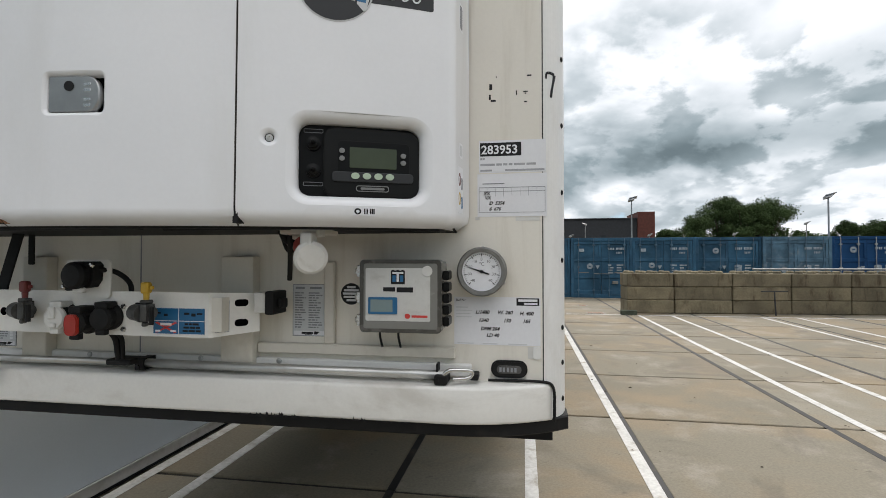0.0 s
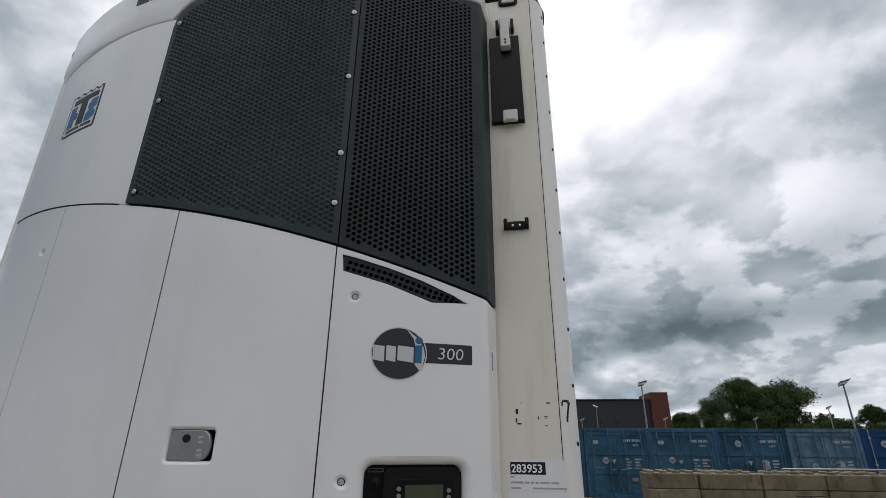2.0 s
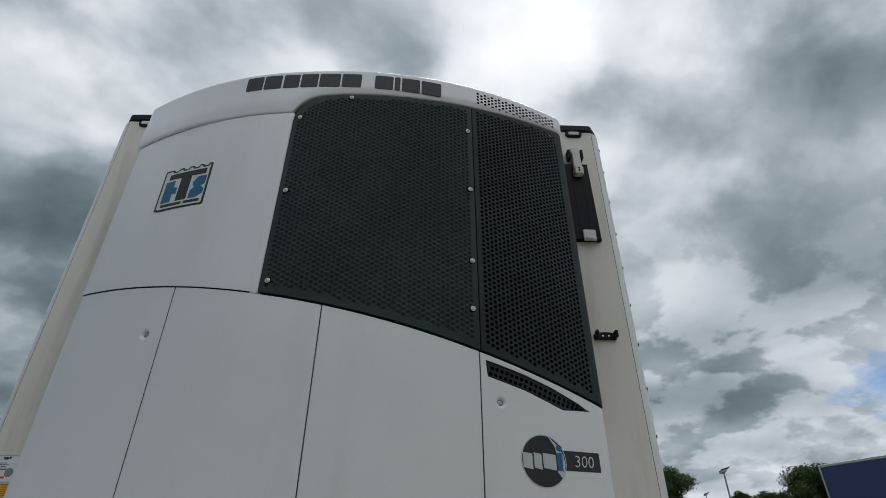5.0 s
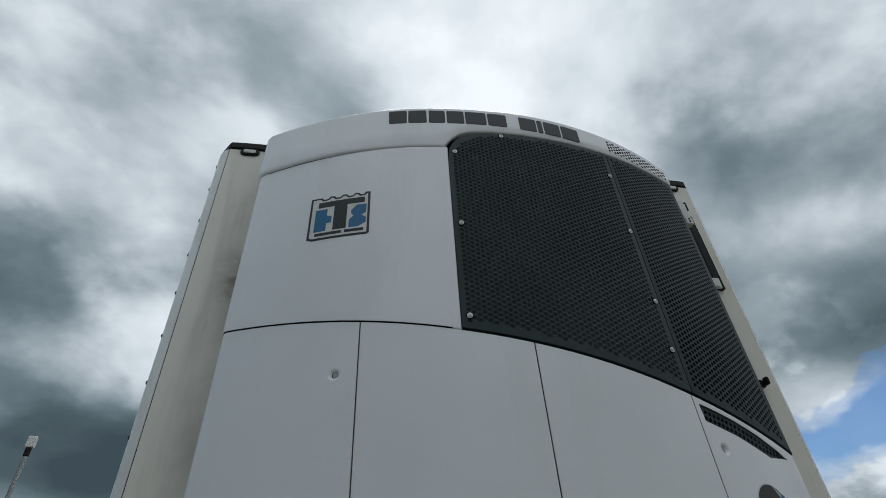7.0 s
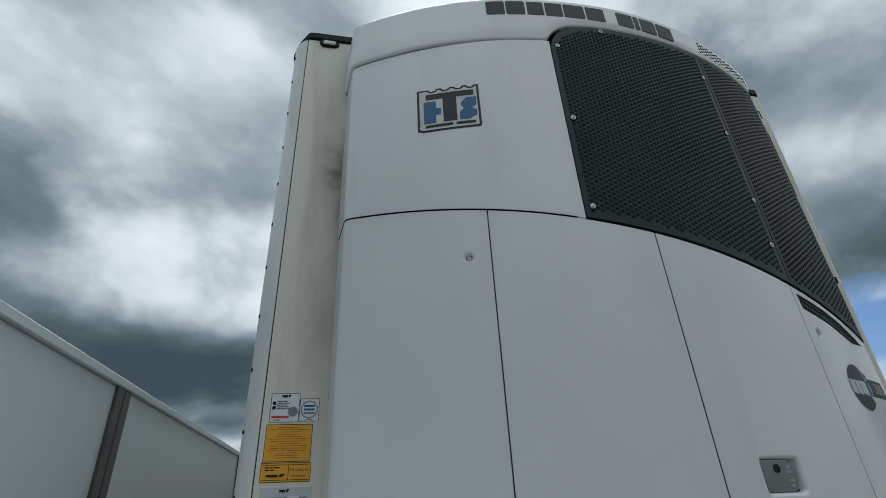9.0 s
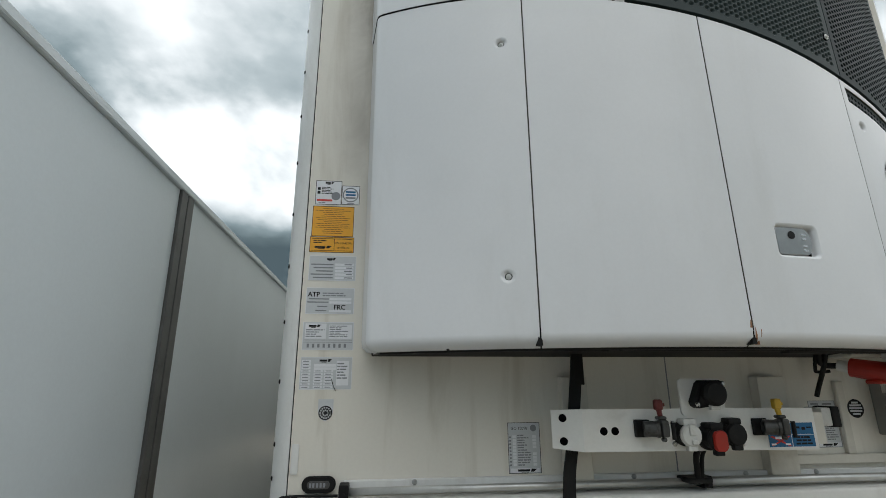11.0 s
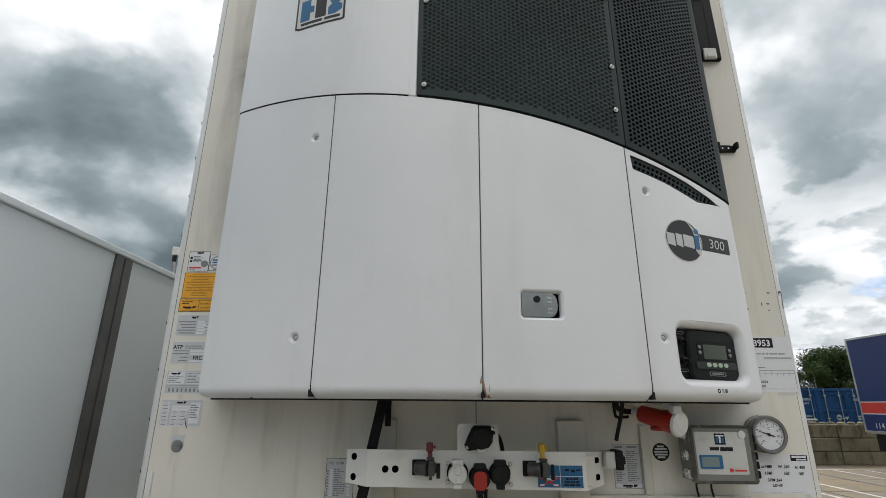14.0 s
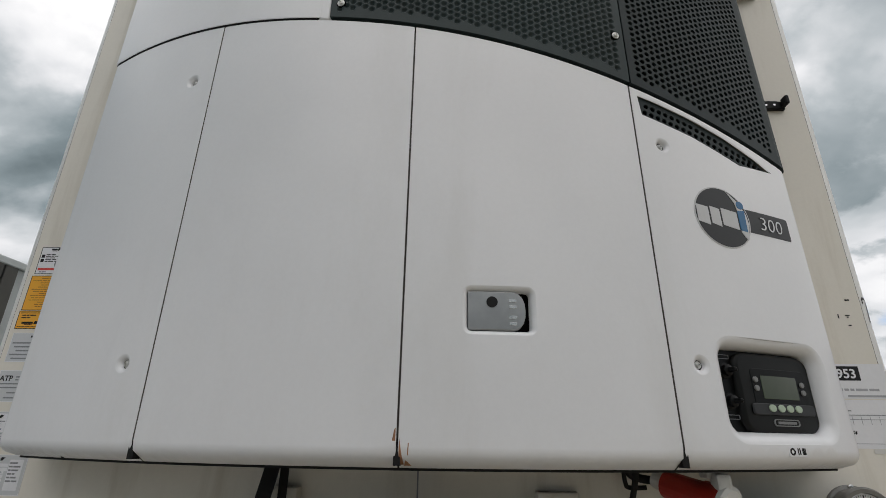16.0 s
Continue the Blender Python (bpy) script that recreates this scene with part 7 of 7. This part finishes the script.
for az, el, dist, turn in ((11.65, 6.45, 32, 0), (28.75, 5.75, 32, 0), (6.8, 3.8, 62, 180), (27.1, 3.3, 62, 0), (17.4, 3.6, 62, 0), (13.4, 2.5, 60, 0), (21.3, 2.45, 60, 0), (5.2, 2.5, 60, 0), (34.6, 3.3, 60, 0)):
    x, y = far(az, dist)
    build_lamp(x, y, 1.715 + dist * math.tan(radians(el)), turn)
build_lamp(-6.55, 9.0, 5.06, 20, True)
build_lamp(*far(-31.4, 28, (-0.098, -1.956)), 5.48, 180)


def build_works():
    t = thing("works_building", "long dark-clad works building with red brick corner", "building")
    y = 84.0
    x0, xm, x1 = -34.0, 19.6, 22.25
    part("wall", box(x0, xm, y, y + 22, 0, 8.2), BRICK_DARK, t, "dark clad wall")
    part("roof_edge", box(x0 - 0.2, xm, y - 0.2, y + 22.2, 8.205, 8.35), BRICK_DARK, t)
    part("corner_tower", box(xm + 0.01, x1, y - 0.6, y + 8, 0, 9.3), BRICK_RED, t, "red-brown brick tower")
    for x in (4.5, 11.3, 13.8):
        part("window", box(x, x + 0.9, y - 0.05, y + 0.02, 4.6, 5.5), GLASS_FAR, t)
    part("roof_unit", box(15.0, 16.4, y + 2, y + 3, 8.355, 8.6), PALE, t)


build_works()


def build_tree(x, y, height, width, seed, leaf=LEAF, trunk_share=0.28):
    rng = np.random.default_rng(seed)
    t = thing("tree", "broad dark green deciduous tree beyond the yard", "tree", "trees beyond the yard", place=(x, y, 0))
    wood = bmesh.new()
    add_tube(wood, (0, 0, 0), (0, 0, height * 0.55), 0.32, 0.16, 9)
    lobes = []
    for k in range(38):
        a = rng.uniform(0, 2 * math.pi)
        r = width / 2 * rng.uniform(0.15, 0.84)
        z = height * rng.uniform(trunk_share + 0.02, 0.93)
        shrink = 1 - 0.55 * max(0, (z / height - 0.55) / 0.4)
        c = np.array((r * math.cos(a) * shrink, r * math.sin(a) * shrink, z))
        lobes.append((c, width * rng.uniform(0.06, 0.165)))
        add_tube(wood, (0, 0, height * rng.uniform(0.2, 0.5)), tuple(c), 0.10, 0.03, 6)
    lobes.append((np.array((0.0, 0.0, height * 0.82)), width * 0.2))
    part("trunk", wood, BARK, t)
    verts, faces = [], []
    for c, r in lobes:
        count = int(1500 * (r / (width * 0.18)) ** 2)
        d = rng.normal(size=(count, 3))
        d /= np.linalg.norm(d, axis=1)[:, None]
        d[:, 2] *= 0.8
        rad = r * (rng.random(count) ** 0.35) * rng.uniform(0.8, 1.25, count)
        rad = np.where(rng.random(count) < 0.06, rad * 1.2, rad)
        centre = c + d * rad[:, None]
        # leaves lie mostly with their faces outwards
        facing = d + rng.normal(size=(count, 3)) * 0.55
        one = np.cross(facing, rng.normal(size=(count, 3)))
        one /= np.linalg.norm(one, axis=1)[:, None]
        two = np.cross(facing, one)
        two /= np.linalg.norm(two, axis=1)[:, None]
        size = rng.uniform(0.05, 0.12, count)[:, None] * (width / 9) ** 0.5
        for p, u, v in zip(centre, one * size, two * size * 0.7):
            if p[2] > height * 1.02:
                continue
            b = len(verts)
            verts += [p - u, p + v, p + u, p - v]
            faces.append((b, b + 1, b + 2, b + 3))
    raw("crown", verts, faces, leaf, t, smooth=False)


for az, dist, height, width, seed, leaf in ((18.1, 62, 6.5, 6.0, 1, LEAF), (20.5, 66, 9.1, 7.8, 2, LEAF), (24.2, 66, 8.8, 7.6, 3, LEAF), (15.5, 70, 5.4, 5.0, 4, LEAF), (22.3, 64, 8.0, 6.4, 5, LEAF), (30.3, 70, 5.9, 4.6, 6, LEAF),
                                            (32.6, 68, 5.8, 5.6, 7, LEAF), (28.1, 74, 4.6, 6.0, 8, LEAF), (36.4, 62, 7.4, 9.0, 9, LEAF), (40.5, 58, 7.0, 8.0, 10, LEAF), (44.0, 60, 6.6, 9.0, 11, LEAF), (31.9, 80, 4.0, 7.0, 12, LEAF)):
    x, y = far(az - 0.2, dist)
    build_tree(x, y, height, width, seed, leaf)

hedge_rng = np.random.default_rng(77)
count = 15000
hx, hy, hz = hedge_rng.uniform(10, 90, count), hedge_rng.uniform(92, 97, count), hedge_rng.random(count) ** 0.7
hz = hz * (4.4 + 1.3 * np.sin(hx * 0.55) + 0.8 * np.sin(hx * 1.7))
side = hedge_rng.normal(size=(count, 3)) * 0.24
lift = hedge_rng.normal(size=(count, 3)) * 0.24
verts = np.empty((count * 4, 3))
centre = np.stack([hx, hy, np.maximum(0.2, hz)], 1)
verts[0::4], verts[1::4], verts[2::4], verts[3::4] = centre - side, centre + lift, centre + side, centre - lift
woods = raw("far_woods", verts, [(4 * k, 4 * k + 1, 4 * k + 2, 4 * k + 3) for k in range(count)], LEAF, None, smooth=False, kind="stuff")
tagged(woods, "belt of dark green far trees", "woods")


# ---- ground: one sheet to the horizon, slabs, lines ----
ground = raw("ground", [(-900, -900, -0.018), (900, -900, -0.018), (900, 900, -0.018), (-900, 900, -0.018)], [(0, 1, 2, 3)], JOINT, smooth=False)
tagged(ground, "dark ground under the concrete yard", "ground", kind="structure")
yard = thing("pavement", "large square concrete slabs with dark open joints", "pavement")
yard["kind"] = "structure"
SLAB_X, SLAB_Y, SLAB = 0.20, 0.20, 2.0
slab_bm = bmesh.new()
g = 0.024
add_box(slab_bm, -1 + g, 1 - g, -1 + g, 1 - g, -0.06, 0.0)
bmesh.ops.bevel(slab_bm, geom=[e for e in slab_bm.edges if all(v.co.z > -0.01 for v in e.verts)], offset=0.008, segments=1, affect="EDGES")
slab_data = None
slab_rng = random.Random(11)
rest_verts, rest_faces = [], []
for i in range(-12, 20):
    for j in range(-10, 30):
        cx, cy = SLAB_X + SLAB * (i + 0.5), SLAB_Y + SLAB * (j + 0.5)
        tilt = (slab_rng.uniform(-0.0012, 0.0012), slab_rng.uniform(-0.0012, 0.0012))
        if -2 <= i < 9 and -3 <= j < 10:
            if slab_data is None:
                slab = finish(slab_bm, "slab", CONCRETE, yard)
                slab_data = slab.data
            else:
                slab = new("slab", slab_data)
                slab.parent = yard
            slab.location = (cx, cy, -0.0015)
            slab.rotation_euler = (tilt[0], tilt[1], slab_rng.choice((0, 1, 2, 3)) * math.pi / 2)
        else:
            b = len(rest_verts)
            rest_verts += [(cx - 1 + g, cy - 1 + g, -0.002), (cx + 1 - g, cy - 1 + g, -0.002), (cx + 1 - g, cy + 1 - g, -0.002), (cx - 1 + g, cy + 1 - g, -0.002)]
            rest_faces.append((b, b + 1, b + 2, b + 3))
raw("outer_slabs", rest_verts, rest_faces, CONCRETE, yard, smooth=False, kind="stuff")


for x, width in ((-1.8, 0.04), (0.2, 0.06), (2.2, 0.05), (4.2, 0.07), (6.2, 0.07), (8.2, 0.07), (10.2, 0.07)):
    for j in range(-3, 10):
        y0 = SLAB_Y + SLAB * j
        part("joint_seal", box(x - width / 2, x + width / 2, y0 + 0.004, y0 + SLAB - 0.004, -0.012, 0.0012, 0.0006), TAR, yard)


def paint_line(x0, x1, y0, y1):
    bm = bmesh.new()
    add_box(bm, x0, x1, y0, y1, 0.0006, 0.0036)
    ob = finish(bm, "parking_line", PAINT)
    return tagged(ob, "worn white painted parking line on concrete", "parking line", "parking lines", "structure")


for x in (-4.9, -1.76, -1.285, 1.225, 2.13, 4.56, 5.50, 7.92, 8.88, 11.28, 12.24):
    paint_line(x - 0.049, x + 0.049, -5.8, 14.15)
paint_line(2.45, 20.0, 14.18, 14.27)

# small litter on the slabs
leaf_rng = random.Random(9)
for k in range(46):
    x, y = leaf_rng.uniform(1.3, 8), leaf_rng.uniform(1.5, 9)
    r = leaf_rng.uniform(0.010, 0.028)
    bm = bmesh.new()
    pts = [(x + r * math.cos(a) * leaf_rng.uniform(0.5, 1.3), y + 0.6 * r * math.sin(a) * leaf_rng.uniform(0.5, 1.3)) for a in np.linspace(0, 2 * math.pi, 6, endpoint=False)]
    low = [bm.verts.new((a, b, 0.0036)) for a, b in pts]
    tip = bm.verts.new((x, y, 0.0036 + r * 0.5))
    for i in range(6):
        bm.faces.new((low[i], low[(i + 1) % 6], tip))
    bm.faces.new(low[::-1])
    tagged(finish(bm, "dead_leaf", BARK), "small brown dead leaf on the concrete", "leaf", "dead leaves")
